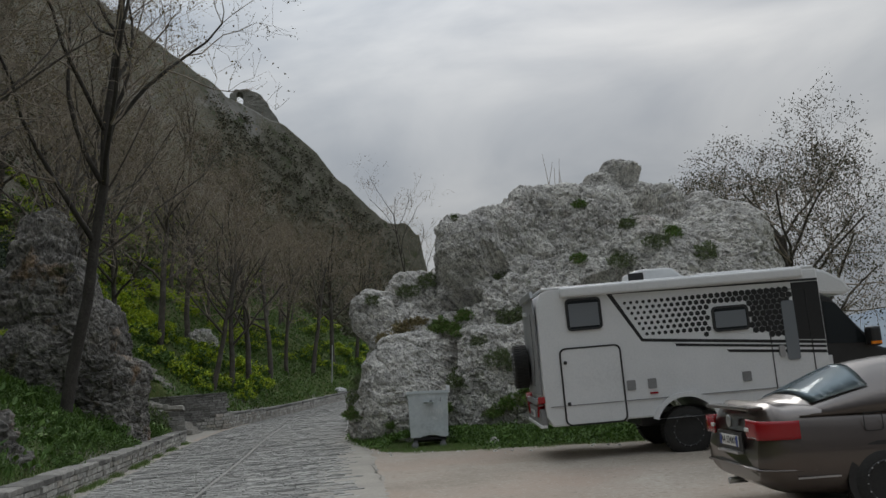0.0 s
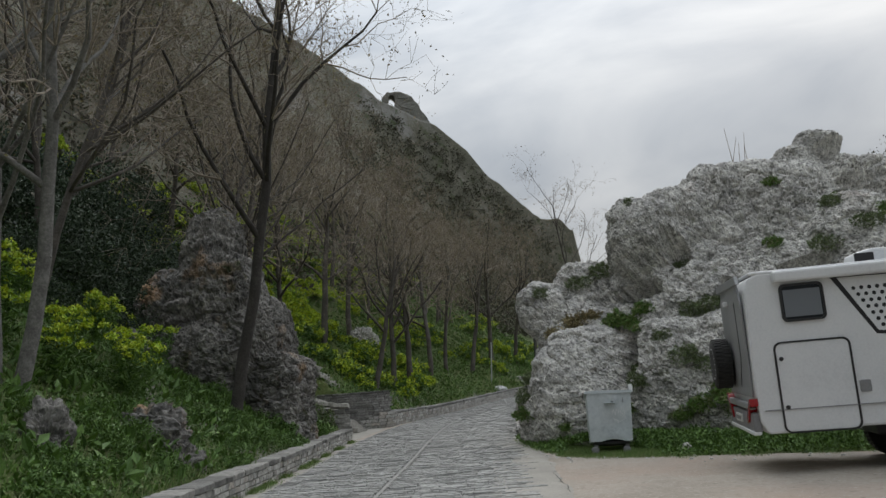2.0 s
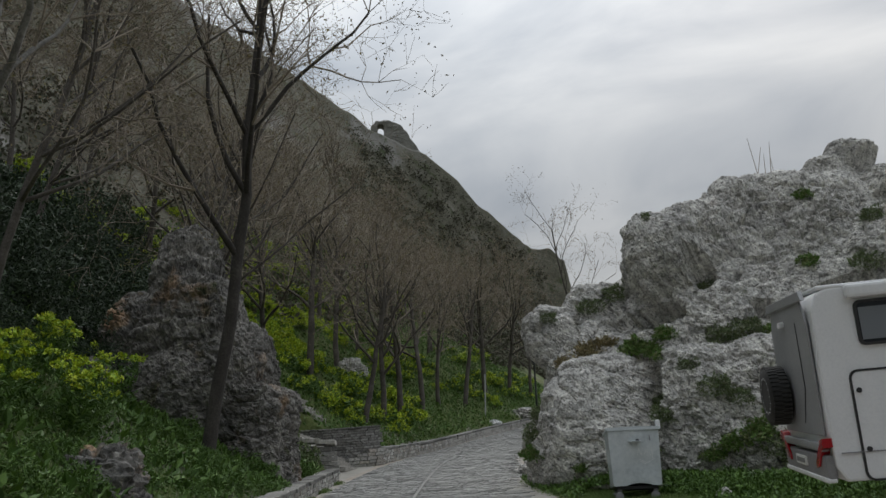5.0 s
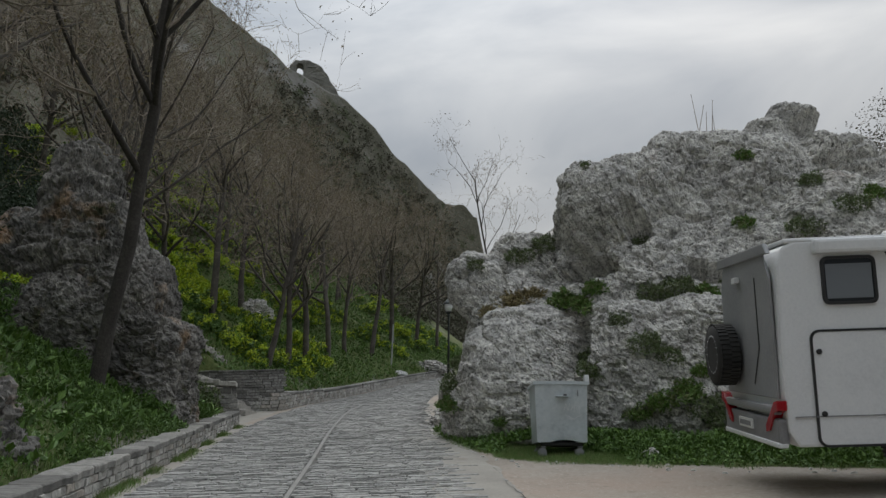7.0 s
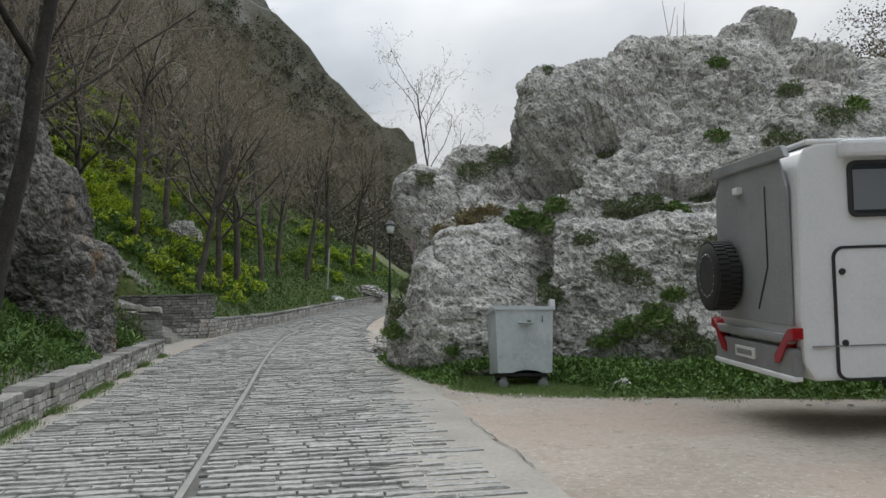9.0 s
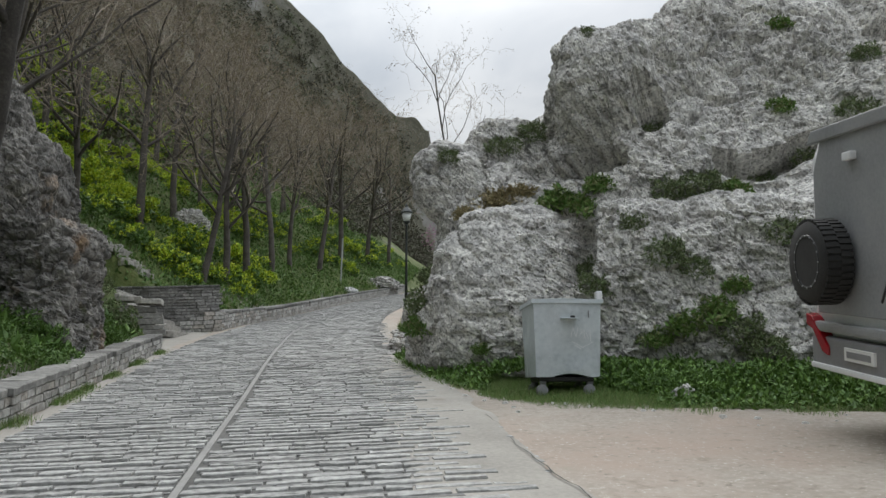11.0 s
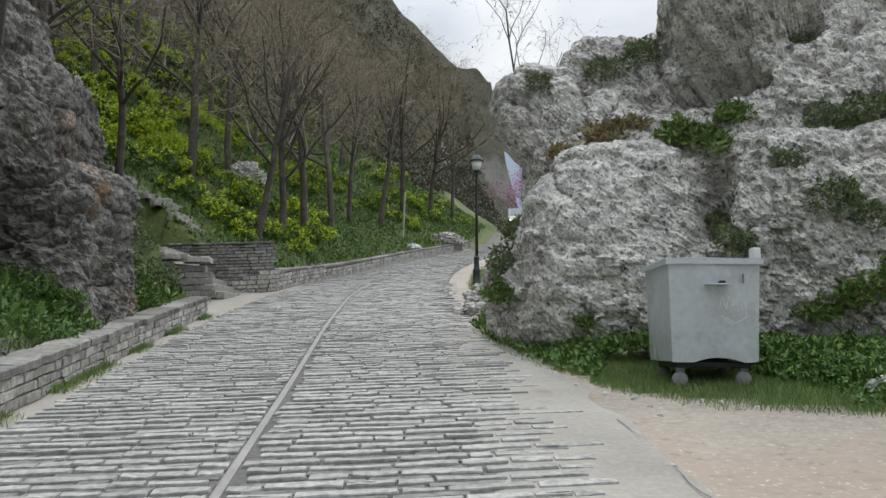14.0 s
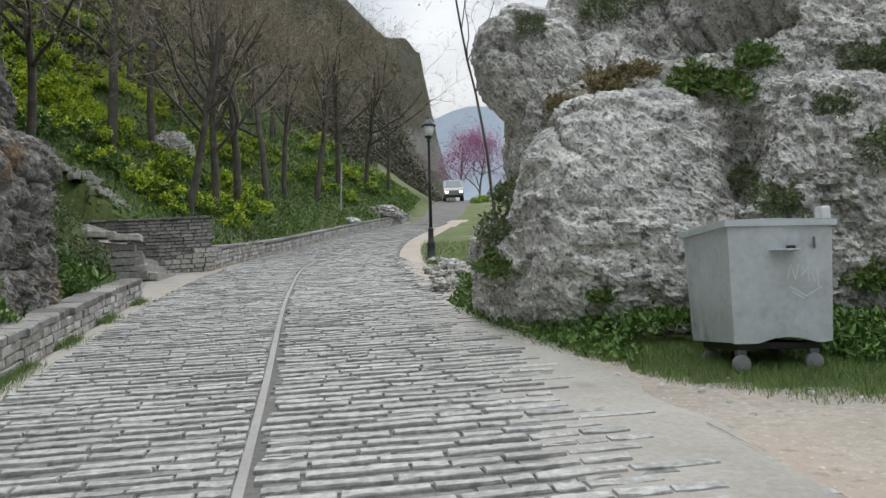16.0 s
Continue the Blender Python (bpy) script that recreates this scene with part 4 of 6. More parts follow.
# ---- waste container ----
def waste_container():
    c, s = math.cos(radians(11)), math.sin(radians(11))
    m = Matrix(((c, -s, 0, -1.33), (s, c, 0, 21.46), (0, 0, 1, 2.50), (0, 0, 0, 1)))
    thing = empty("waste_container", m, "dented galvanised steel waste container on four castors", "bin")
    W, D = 0.92, 1.0
    bm = bmesh.new()
    rows = []
    for j in range(15):
        v = j / 14
        z = 0.27 + 0.99 * v
        ix, iy = 0.03 * (1 - v), 0.045 * (1 - v)
        x0, x1, y0, y1 = ix, W - ix, iy, D - iy
        ring = []
        for n, (a, b) in enumerate((((x0, y0), (x1, y0)), ((x1, y0), (x1, y1)), ((x1, y1), (x0, y1)), ((x0, y1), (x0, y0)))):
            for k in range(12):
                u = k / 12
                p = np.array([a[0] + (b[0] - a[0]) * u, a[1] + (b[1] - a[1]) * u, z])
                nrm = np.array([(0, -1), (1, 0), (0, 1), (-1, 0)][n])
                dent = 0.016 * float(vnoise(p[None] * 3.1 + 5, 3)[0]) * math.sin(math.pi * u) * 1.5
                if j == 0:
                    p[2] += 0.05 * math.sin(math.pi * min(1, max(0, (u - 0.25) * 1.7))) if n == 0 else 0.01
                p[:2] += nrm * dent
                ring.append(bm.verts.new(p))
        rows.append(ring)
    for a, b in zip(rows, rows[1:]):
        for k in range(48):
            bm.faces.new((a[k], a[(k + 1) % 48], b[(k + 1) % 48], b[k])).smooth = True
    bm.faces.new(rows[0][::-1])
    bmesh.ops.recalc_face_normals(bm, faces=bm.faces[:])
    for k in (0, 12, 24, 36):
        for a, b in zip(rows, rows[1:]):
            e = bm.edges.get((a[k], b[k]))
            e.smooth = False
    part("tub", bm, GALVANISED, thing)
    part("rim", ring_bm([(-0.03, -0.03), (W + 0.03, -0.03), (W + 0.03, D + 0.03), (-0.03, D + 0.03)], [(0.02, 0.02), (W - 0.02, 0.02), (W - 0.02, D - 0.02), (0.02, D - 0.02)], 0.055, lambda a, b, d: (a, b, 1.255 + d)), GALVANISED, thing)
    lid = bmesh.new()
    grid = [[lid.verts.new((-0.025 + (W + 0.05) * i / 8, -0.02 + (D + 0.04) * j / 8, 1.313 + 0.035 * math.sin(math.pi * i / 8) ** 0.5 * math.sin(math.pi * j / 8) ** 0.5)) for i in range(9)] for j in range(9)]
    for a, b in zip(grid, grid[1:]):
        for k in range(8):
            lid.faces.new((a[k], a[k + 1], b[k + 1], b[k])).smooth = True
    bmesh.ops.solidify(lid, geom=lid.faces[:], thickness=0.012)
    part("lid", lid, GALVANISED, thing, "slightly domed steel lid")
    part("hinge", box_bm((W - 0.28, D - 0.03, 1.30), (W - 0.2, D + 0.06, 1.40), 0.01), GALVANISED, thing)
    part("lifting_lug", box_bm((W - 0.03, 0.10, 1.27), (W + 0.06, 0.22, 1.44), 0.02), WHITE_LENS, thing, "pale lifting lug")
    h = part("handle", box_bm((0.36, -0.10, 1.04), (0.58, 0.02, 1.055), 0.006), GALVANISED, thing, "bent steel handle plate")
    part("lock_hole", box_bm((0.49, -0.085, 1.055), (0.55, -0.02, 1.085), 0.01), BLACK_TRIM, h)
    part("hook", box_bm((0.74, -0.03, 1.06), (0.752, 0.0, 1.16), 0.006), GREY_TRIM, thing)
    for x0, z0, x1, z1 in ((0.50, 0.80, 0.53, 0.93), (0.53, 0.93, 0.57, 0.80), (0.57, 0.80, 0.60, 0.93), (0.62, 0.82, 0.66, 0.88), (0.68, 0.90, 0.69, 0.78), (0.71, 0.86, 0.74, 0.78), (0.76, 0.90, 0.77, 0.74), (0.52, 0.74, 0.66, 0.66), (0.66, 0.66, 0.80, 0.74), (0.54, 0.70, 0.64, 0.64)):
        n = Vector((z1 - z0, 0, x0 - x1)).normalized() * 0.0035
        bm = bmesh.new()
        y = lambda z: 0.045 * (1 - (z - 0.27) / 0.99) - 0.022
        pts = [(x0, z0), (x1, z1)]
        bm.faces.new([bm.verts.new(q) for q in ((x0 + n.x, y(z0), z0 + n.z), (x1 + n.x, y(z1), z1 + n.z), (x1 - n.x, y(z1), z1 - n.z), (x0 - n.x, y(z0), z0 - n.z))])
        part("scrawl", bm, WHITE_LENS, thing, "pale scrawled mark")
    part("base_frame", box_bm((0.09, 0.13, 0.215), (W - 0.09, D - 0.13, 0.275), 0.01), BLACK_TRIM, thing)
    for x in (0.14, W - 0.14):
        for y in (0.18, D - 0.18):
            castor = part("castor", plate_bm([(-0.025, 0.07), (0.025, 0.07), (0.045, 0.22), (-0.045, 0.22)], 0.06, lambda a, b, d, x=x, y=y: (x + a, y - 0.03 + d, b), 0.006), GREY_TRIM, thing)
            w = part("castor_wheel", lathe_bm([(0.03, -0.03), (0.068, -0.022), (0.08, -0.015), (0.08, 0.015), (0.068, 0.022), (0.03, 0.03)], 22, "Y"), GREY_TRIM, castor)
            w.location = (x - 0.02, y - 0.05, 0.085 + (float(road_z(21.5 + s * x + c * y)) - 2.50) * 0.3)
    return thing


waste_container()


# ---- street lamp ----
def street_lamp():
    x, y = -5.92, 37.6
    thing = empty("street_lamp", Matrix.Translation((x, y, float(ground_z(x, y)) - 0.02)), "dark green cast iron street lamp with a lantern head", "street lamp")
    part("base", lathe_bm([(0.17, 0), (0.17, 0.08), (0.13, 0.12), (0.11, 0.45), (0.13, 0.5), (0.09, 0.56), (0.075, 0.85), (0.095, 0.9), (0.06, 0.96)], 16), CAST_IRON, thing)
    part("pole", lathe_bm([(0.052, 0.9), (0.042, 2.2), (0.055, 2.24), (0.04, 2.3), (0.036, 3.45), (0.06, 3.5), (0.03, 3.56)], 14), CAST_IRON, thing)
    head = part("lantern", lathe_bm([(0.04, 3.54), (0.11, 3.60), (0.12, 3.64)], 6), CAST_IRON, thing)
    part("lantern_glass", lathe_bm([(0.105, 3.64), (0.175, 3.92)], 6), WHITE_LENS, head, "milky lantern glass")
    part("lantern_cage", ring_bm([(0.19 * math.cos(radians(60 * k)), 0.19 * math.sin(radians(60 * k))) for k in range(6)], [(0.15 * math.cos(radians(60 * k)), 0.15 * math.sin(radians(60 * k))) for k in range(6)], 0.03, lambda a, b, d: (a, b, 3.92 + d)), CAST_IRON, head)
    part("lantern_roof", lathe_bm([(0.23, 3.93), (0.21, 3.97), (0.10, 4.10), (0.05, 4.14), (0.05, 4.18), (0.015, 4.26)], 6), CAST_IRON, head)
    return thing


street_lamp()


# ---- van coming down the road, far off ----
def far_van():
    y = 88.0
    x = -10.2
    m = on_slope(x, y, -82, 0.15, float(road_z(y)) + 0.02)
    van = empty("van", m, "silver van with lit headlights on the far road", "van")
    part("body", plate_bm([(0.0, 0.35), (0.0, 1.0), (0.25, 1.15), (0.9, 1.25), (1.7, 1.95), (4.7, 1.98), (4.75, 0.35)], 1.8, lambda a, b, d: (-a, d - 0.9, b), 0.05), PAINT_GREY, van)
    part("windscreen", plate_bm([(-0.72, 1.30), (0.72, 1.30), (0.62, 1.90), (-0.62, 1.90)], 0.02, lambda a, b, d: (-(0.92 + (b - 1.25) * 1.1) + 0.05 + d, a, b)), GREY_GLASS, van)
    for s in (-1, 1):
        part("headlight", box_bm((-0.03, s * 0.66 - 0.14, 0.78), (0.03, s * 0.66 + 0.14, 0.96), 0.02), HEADLIGHT, van, "lit warm headlight")
        for a in (-0.85, -3.9):
            part("wheel", moved(lathe_bm([(0.30, -0.1), (0.33, -0.08), (0.33, 0.08), (0.30, 0.1)], 20, "Y"), a, s * 0.82, 0.33), RUBBER, van)
    part("bumper", box_bm((-0.05, -0.85, 0.35), (0.06, 0.85, 0.6), 0.04), BLACK_TRIM, van)
    return van


far_van()
# ---- plants ----
BARK = mottled("grey_brown_bark", [(0.3, (0.035, 0.030, 0.025)), (0.5, (0.085, 0.074, 0.062)), (0.7, (0.17, 0.15, 0.13))], 3.0, 25, 0.95, 0.8, 0.02, object_coord)
PALE_BARK = mottled("pale_bark", [(0.3, (0.055, 0.05, 0.043)), (0.5, (0.14, 0.132, 0.118)), (0.7, (0.27, 0.257, 0.235))], 4.0, 25, 0.95, 0.7, 0.02, object_coord)
TWIG = varied("twigs", [(0.21, 0.172, 0.135), (0.31, 0.258, 0.205), (0.41, 0.35, 0.28)], 0.95, 30, 0.1, 0.002, True)
BUDS = varied("brown_buds", [(0.23, 0.175, 0.11), (0.33, 0.25, 0.145), (0.27, 0.24, 0.105), (0.18, 0.142, 0.095)], 0.9, 30, 0.1, 0.002, True)
GREEN = varied("green_leaves", [(0.055, 0.12, 0.016), (0.085, 0.17, 0.023), (0.125, 0.225, 0.032), (0.065, 0.13, 0.024)], 0.6, 40, 0.1, 0.003, True)
DARK_GREEN = varied("dark_evergreen_leaves", [(0.017, 0.034, 0.014), (0.031, 0.058, 0.020), (0.044, 0.076, 0.031)], 0.65, 40, 0.1, 0.003, True)
YELLOW_GREEN = varied("spurge_heads", [(0.26, 0.42, 0.018), (0.42, 0.54, 0.02), (0.56, 0.61, 0.03), (0.21, 0.37, 0.022)], 0.65, 40, 0.1, 0.003, True)
TUFT_GREEN = varied("tuft_leaves", [(0.10, 0.145, 0.05), (0.15, 0.20, 0.08), (0.20, 0.21, 0.12)], 0.8, 30, 0.1, 0.003, True)
OLIVE = varied("olive_scrub", [(0.085, 0.085, 0.055), (0.12, 0.105, 0.075), (0.085, 0.10, 0.05), (0.14, 0.125, 0.095)], 0.85, 20, 0.1, 0.01, True)
DARK_BARK = mottled("dark_bark", [(0.3, (0.020, 0.017, 0.014)), (0.5, (0.042, 0.036, 0.030)), (0.7, (0.085, 0.075, 0.064))], 3.0, 25, 0.95, 0.8, 0.02, object_coord)
GRASS = varied("grass_blades", [(0.085, 0.180, 0.030), (0.123, 0.228, 0.042), (0.171, 0.247, 0.067), (0.247, 0.247, 0.114)], 0.7, 40, 0.1, 0.002, True)
DRY = varied("dry_grass", [(0.272, 0.221, 0.119), (0.374, 0.306, 0.170), (0.204, 0.187, 0.085)], 0.9, 40, 0.1, 0.002, True)
PINK = varied("pink_blossom", [(0.494, 0.156, 0.338), (0.598, 0.221, 0.442), (0.390, 0.130, 0.286)], 0.8, 40, 0.1, 0.002, True)


def tubes(segments, sides):
    """Tapered tubes along rows of x0 y0 z0 r0 x1 y1 z1 r1."""
    s = np.array(segments, float)
    a, b = s[:, 0:3], s[:, 4:7]
    d = b - a
    d /= np.maximum(np.linalg.norm(d, axis=1, keepdims=True), 1e-6)
    ref = np.where(np.abs(d[:, 2:3]) > 0.9, [[1.0, 0, 0]], [[0, 0, 1.0]])
    u = np.cross(d, ref)
    u /= np.linalg.norm(u, axis=1, keepdims=True)
    v = np.cross(d, u)
    ang = np.arange(sides) * 2 * np.pi / sides
    ring = u[:, None] * np.cos(ang)[None, :, None] + v[:, None] * np.sin(ang)[None, :, None]
    verts = np.stack([a[:, None] + ring * s[:, 3, None, None], b[:, None] + ring * s[:, 7, None, None]], 1).reshape(-1, 3)
    base = np.arange(len(s))[:, None] * 2 * sides
    k = np.arange(sides)
    n = (k + 1) % sides
    faces = np.stack([base + k, base + n, base + sides + n, base + sides + k], -1).reshape(-1, 4)
    return verts, faces


def leaves(places, size, rng, upright=0.3, narrow=0.5):
    """Small bent leaves, two triangles each, at rows of places."""
    p = np.asarray(places, float)
    n = len(p)
    d = rng.normal(size=(n, 3))
    d[:, 2] += upright
    d /= np.linalg.norm(d, axis=1, keepdims=True)
    w = np.cross(d, rng.normal(size=(n, 3)))
    w /= np.maximum(np.linalg.norm(w, axis=1, keepdims=True), 1e-6)
    s = (size * rng.uniform(0.6, 1.4, n))[:, None]
    up = np.cross(d, w) * s * 0.12
    verts = np.stack([p, p + d * s * 0.5 + w * s * narrow * 0.5 + up, p + d * s, p + d * s * 0.5 - w * s * narrow * 0.5 + up], 1).reshape(-1, 3)
    base = np.arange(n)[:, None] * 4
    return verts, np.concatenate([base + [0, 1, 2], base + [0, 2, 3]], 0)


def joined(parts_):
    verts, faces, at = [], [], 0
    for v, f in parts_:
        verts.append(v)
        faces += (f + at).tolist()
        at += len(v)
    return np.concatenate(verts), faces


def grow(seed, height, spread, trunk_r, first=0.28, limbs=9, lean=(0, 0), upward=0.35, counts=(6, 5, 4), stems=1):
    rng = np.random.default_rng(seed)
    levels = [[], [], [], [], []]
    tips = []

    def branch(p, d, length, r, level):
        n = (9, 6, 5, 3, 2)[level]
        aim = d
        spots = []
        for k in range(n):
            d = d + (0.25 * (aim - d) if level == 0 else 0) + rng.normal(size=3) * (0.05, 0.16, 0.2, 0.24, 0.28)[level] + np.array([0, 0, (0.0, upward * 0.25, upward * 0.2, 0.05, 0.0)[level]])
            d /= np.linalg.norm(d)
            q = p + d * length / n
            r1 = r * (1 - (0.75 if level else 0.55) / n * (1 + 0.3 * k / n))
            levels[level].append((*p, r, *q, r1))
            p, r = q, r1
            spots.append((p, d, r, (k + 1) / n))
        if level == 4 or (level == 3 and len(counts) < 3):
            tips.append(p)
            return
        kids = (limbs, *counts)[level] if level < 4 else 0
        for j in range(kids):
            f = first + (1 - first) * (j + rng.uniform(0, 1)) / kids if level == 0 else rng.uniform(0.2, 1)
            sp = spots[min(n - 1, int(f * n))]
            az = rng.uniform(0, 2 * np.pi)
            side = np.cross(sp[1], [math.cos(az), math.sin(az), 0.3])
            side /= np.linalg.norm(side)
            out = sp[1] * (0.55 if level else 0.5 + 0.3 * f) + side * (0.75 if level else 0.85 - 0.3 * f)
            if level == 0:
                size = spread * (1.15 - 0.55 * f)
            else:
                size = length * rng.uniform(0.35, 0.6)
            branch(sp[0], out / np.linalg.norm(out), size, min(sp[2] * 0.62, 0.02 + size * 0.012) if level < 2 else max(0.004, sp[2] * 0.55), level + 1)

    for k in range(stems):
        off = np.array([0.25 * k * (1 if k % 2 else -1), 0.18 * k, 0])
        d = np.array([lean[0] + 0.14 * k * (1 if k % 2 else -1), lean[1], 1.0])
        branch(off, d / np.linalg.norm(d), height * (0.92 if stems > 1 else 0.8) * (1 - 0.12 * k), trunk_r * (1 - 0.2 * k), 0)
    return levels, np.array(tips), rng


def tree_meshes(name, seed, height, spread, trunk_r, bark=BARK, bud=0.05, bud_mat=BUDS, per_tip=3, twig=0.006, **kw):
    levels, tips, rng = grow(seed, height, spread, trunk_r, **kw)
    trunk = mesh_of("trunk", *tubes(levels[0], 9), bark, True)
    limbs = mesh_of("limbs", *tubes(levels[1], 6), bark, True)
    small = [tubes(levels[2], 4)]
    if levels[3]:
        small.append(tubes(np.maximum(np.array(levels[3]), -1e9), 3))
    if levels[4]:
        a = np.array(levels[4])
        a[:, 3], a[:, 7] = twig, twig * 0.6
        small.append(tubes(a, 3))
    v, f = joined(small)
    twigs = mesh_of("branches", v, f, TWIG)
    ends = np.repeat(tips, per_tip, 0)
    ends = ends + rng.normal(size=ends.shape) * bud * 2.2
    crown = mesh_of("crown", *leaves(ends, bud, rng, 0.0, 0.55), bud_mat)
    return trunk, limbs, twigs, crown


def tree(name, meshes, m, label, category="tree", group="", crown_label=""):
    thing = empty(name, m, label, category, group)
    for kind, me in zip(("trunk", "limb_framework", "twig_framework", "crown"), meshes):
        ob = part(kind, me, None, thing, crown_label if kind == "crown" else "")
        if kind != "trunk":
            tagged(ob, kind="stuff")
    return thing


def stand(x, y, turn=0.0, size=1.0, sink=0.1, lean=0.0):
    return pose(x, y, float(ground_z(x, y)) - sink, lean, 0, turn) @ Matrix.Scale(size, 4)


KINDS = [tree_meshes("a", 11, 9.0, 4.6, 0.17, first=0.32, limbs=10), tree_meshes("b", 12, 8.5, 4.2, 0.15, first=0.35, limbs=9, lean=(0.15, -0.05)),
         tree_meshes("c", 13, 9.5, 4.4, 0.16, first=0.30, limbs=10, lean=(-0.08, 0.05)), tree_meshes("d", 14, 8.0, 4.8, 0.15, first=0.34, limbs=9, lean=(0.05, 0.1))]
LABEL = "bare grey-brown roadside tree with brown buds on the slope"
ROW = [(-18.4, 42.6, 0, 0), (-19.1, 47.2, 1, 120), (-14.46, 40.4, 1, 10), (-14.4, 42.6, 2, 200), (-14.45, 45.1, 0, 80), (-15.1, 50.0, 3, 40), (-15.15, 53.3, 2, 300), (-14.6, 57.0, 1, 60), (-14.5, 61.8, 0, 150),
       (-13.8, 66.5, 3, 220), (-20.5, 53, 3, 15), (-21, 59, 2, 75), (-19.5, 65, 1, 135), (-13.2, 71, 2, 20), (-24, 44, 2, 260), (-26, 50, 0, 310), (-17.5, 36.5, 3, 190), (-22.5, 38.5, 1, 95)]
spare = random.Random(5)
for n in range(24):
    yy = spare.uniform(36, 84)
    xx = float(left_x(yy)) - spare.uniform(8, 27)
    ROW.append((xx, yy, n % 4, spare.uniform(0, 360)))
masters = {}
for n, (x, y, k, turn) in enumerate(ROW):
    size = 0.85 + 0.35 * spare.random()
    m = stand(x, y, turn, size)
    if k not in masters:
        masters[k] = tree("bare_tree", KINDS[k], m, LABEL, "tree", "bare trees on the slope", "brown buds and seed heads")
    else:
        c = copy_thing(masters[k], Matrix.Identity(4))
        c.matrix_basis = m
# the tall tree in front of the crag, the pale stems by the wall, and trees above them
tree("tall_tree", tree_meshes("t", 21, 17.5, 5.6, 0.16, DARK_BARK, first=0.30, limbs=15, lean=(0.02, 0.0), upward=0.6, bud=0.08, per_tip=3, counts=(6, 5, 4)), stand(-9.85, 21.4, 0), "tall dark bare tree before the crag with dry seed pods", "tree", "", "brown seed pods")
tree("pale_tree", tree_meshes("p", 22, 11.0, 5.0, 0.125, PALE_BARK, first=0.25, limbs=12, stems=2, lean=(0.02, 0.0), counts=(6, 5, 3)), stand(-8.55, 13.6, 180), "pale-barked bare tree with several stems above the wall", "tree")
for seed, x, y, size, turn in ((23, -12.5, 17.5, 1.0, 0), (24, -15.0, 14.5, 0.95, 100), (25, -16.5, 21.5, 1.1, 220), (26, -12.3, 10.8, 0.9, 150), (27, -14.2, 27.5, 1.1, 300), (28, -17.5, 31.0, 1.1, 40), (29, -19.5, 25.0, 1.1, 10)):
    if seed == 23:
        first_above = tree("slope_tree", tree_meshes("s", 23, 11.5, 5.4, 0.10, BARK, first=0.2, limbs=12, lean=(0.16, 0.04), counts=(6, 5, 4)), stand(x, y, turn, size), "thin bare tree among shrubs on the steep bank", "tree", "thin trees on the bank")
    else:
        copy_thing(first_above, Matrix.Identity(4)).matrix_basis = stand(x, y, turn, size)
tree("slender_tree", tree_meshes("n", 31, 12.5, 3.6, 0.06, first=0.45, limbs=9, lean=(-0.06, 0), bud=0.07, per_tip=1, counts=(4, 3, 3)), stand(-4.2, 42.3, 50), "slender bare tree beside the road behind the outcrop", "tree")
tree("budding_tree", tree_meshes("o", 32, 11.0, 5.0, 0.22, first=0.45, limbs=14, upward=0.1, bud=0.075, bud_mat=OLIVE, per_tip=12, twig=0.009, counts=(6, 6, 4)), pose(9.3, 30.0, 0.2, 0, 0, 20), "spreading tree with grey-green young leaves behind the outcrop", "tree", "", "grey-green young leaves")
judas = tree_meshes("j", 33, 6.5, 3.2, 0.12, first=0.3, limbs=10, bud=0.14, bud_mat=PINK, per_tip=6, counts=(5, 4, 3))
blossom = tree("blossom_tree", judas, stand(-11.0, 104, 0, 1.25), "tree in pink blossom far along the road", "tree", "", "pink blossom")
copy_thing(blossom, Matrix.Identity(4)).matrix_basis = stand(-8.8, 101, 70, 1.1)


# ---- shrubs, each with leaves and flower heads ----
def shrub_meshes(seed, radius, height, count, leaf, heads, leaf_mat=GREEN, head_mat=YELLOW_GREEN, head_size=0.07):
    rng = np.random.default_rng(seed)
    d = rng.normal(size=(count, 3))
    d[:, 2] = np.abs(d[:, 2])
    d /= np.linalg.norm(d, axis=1, keepdims=True)
    lumps = 0.75 + 0.35 * vnoise(d * 2.3 + seed, seed)
    p = d * lumps[:, None] * rng.uniform(0.55, 1, count)[:, None] ** 0.5 * [radius, radius, height]
    low = mesh_of("foliage", *leaves(p, leaf, rng, 0.4, 0.42), leaf_mat)
    if not heads:
        return low, None
    hd = d[rng.choice(count, heads, replace=False)]
    hd = hd[hd[:, 2] > 0.15]
    hl = 0.75 + 0.35 * vnoise(hd * 2.3 + seed, seed)
    hp = np.repeat(hd * hl[:, None] * [radius * 1.05, radius * 1.05, height * 1.06], 14, 0)
    hp = hp + rng.normal(size=hp.shape) * head_size * 0.55
    return low, mesh_of("flower_heads", *leaves(hp, head_size, rng, 0.8, 0.7), head_mat)


def shrub(name, meshes, m, label, group=""):
    thing = empty(name, m, label, "shrub", group)
    part("foliage", meshes[0], None, thing)
    if meshes[1]:
        tagged(part("bloom", meshes[1], None, thing, "yellow-green flower heads"), kind="stuff")
    return thing


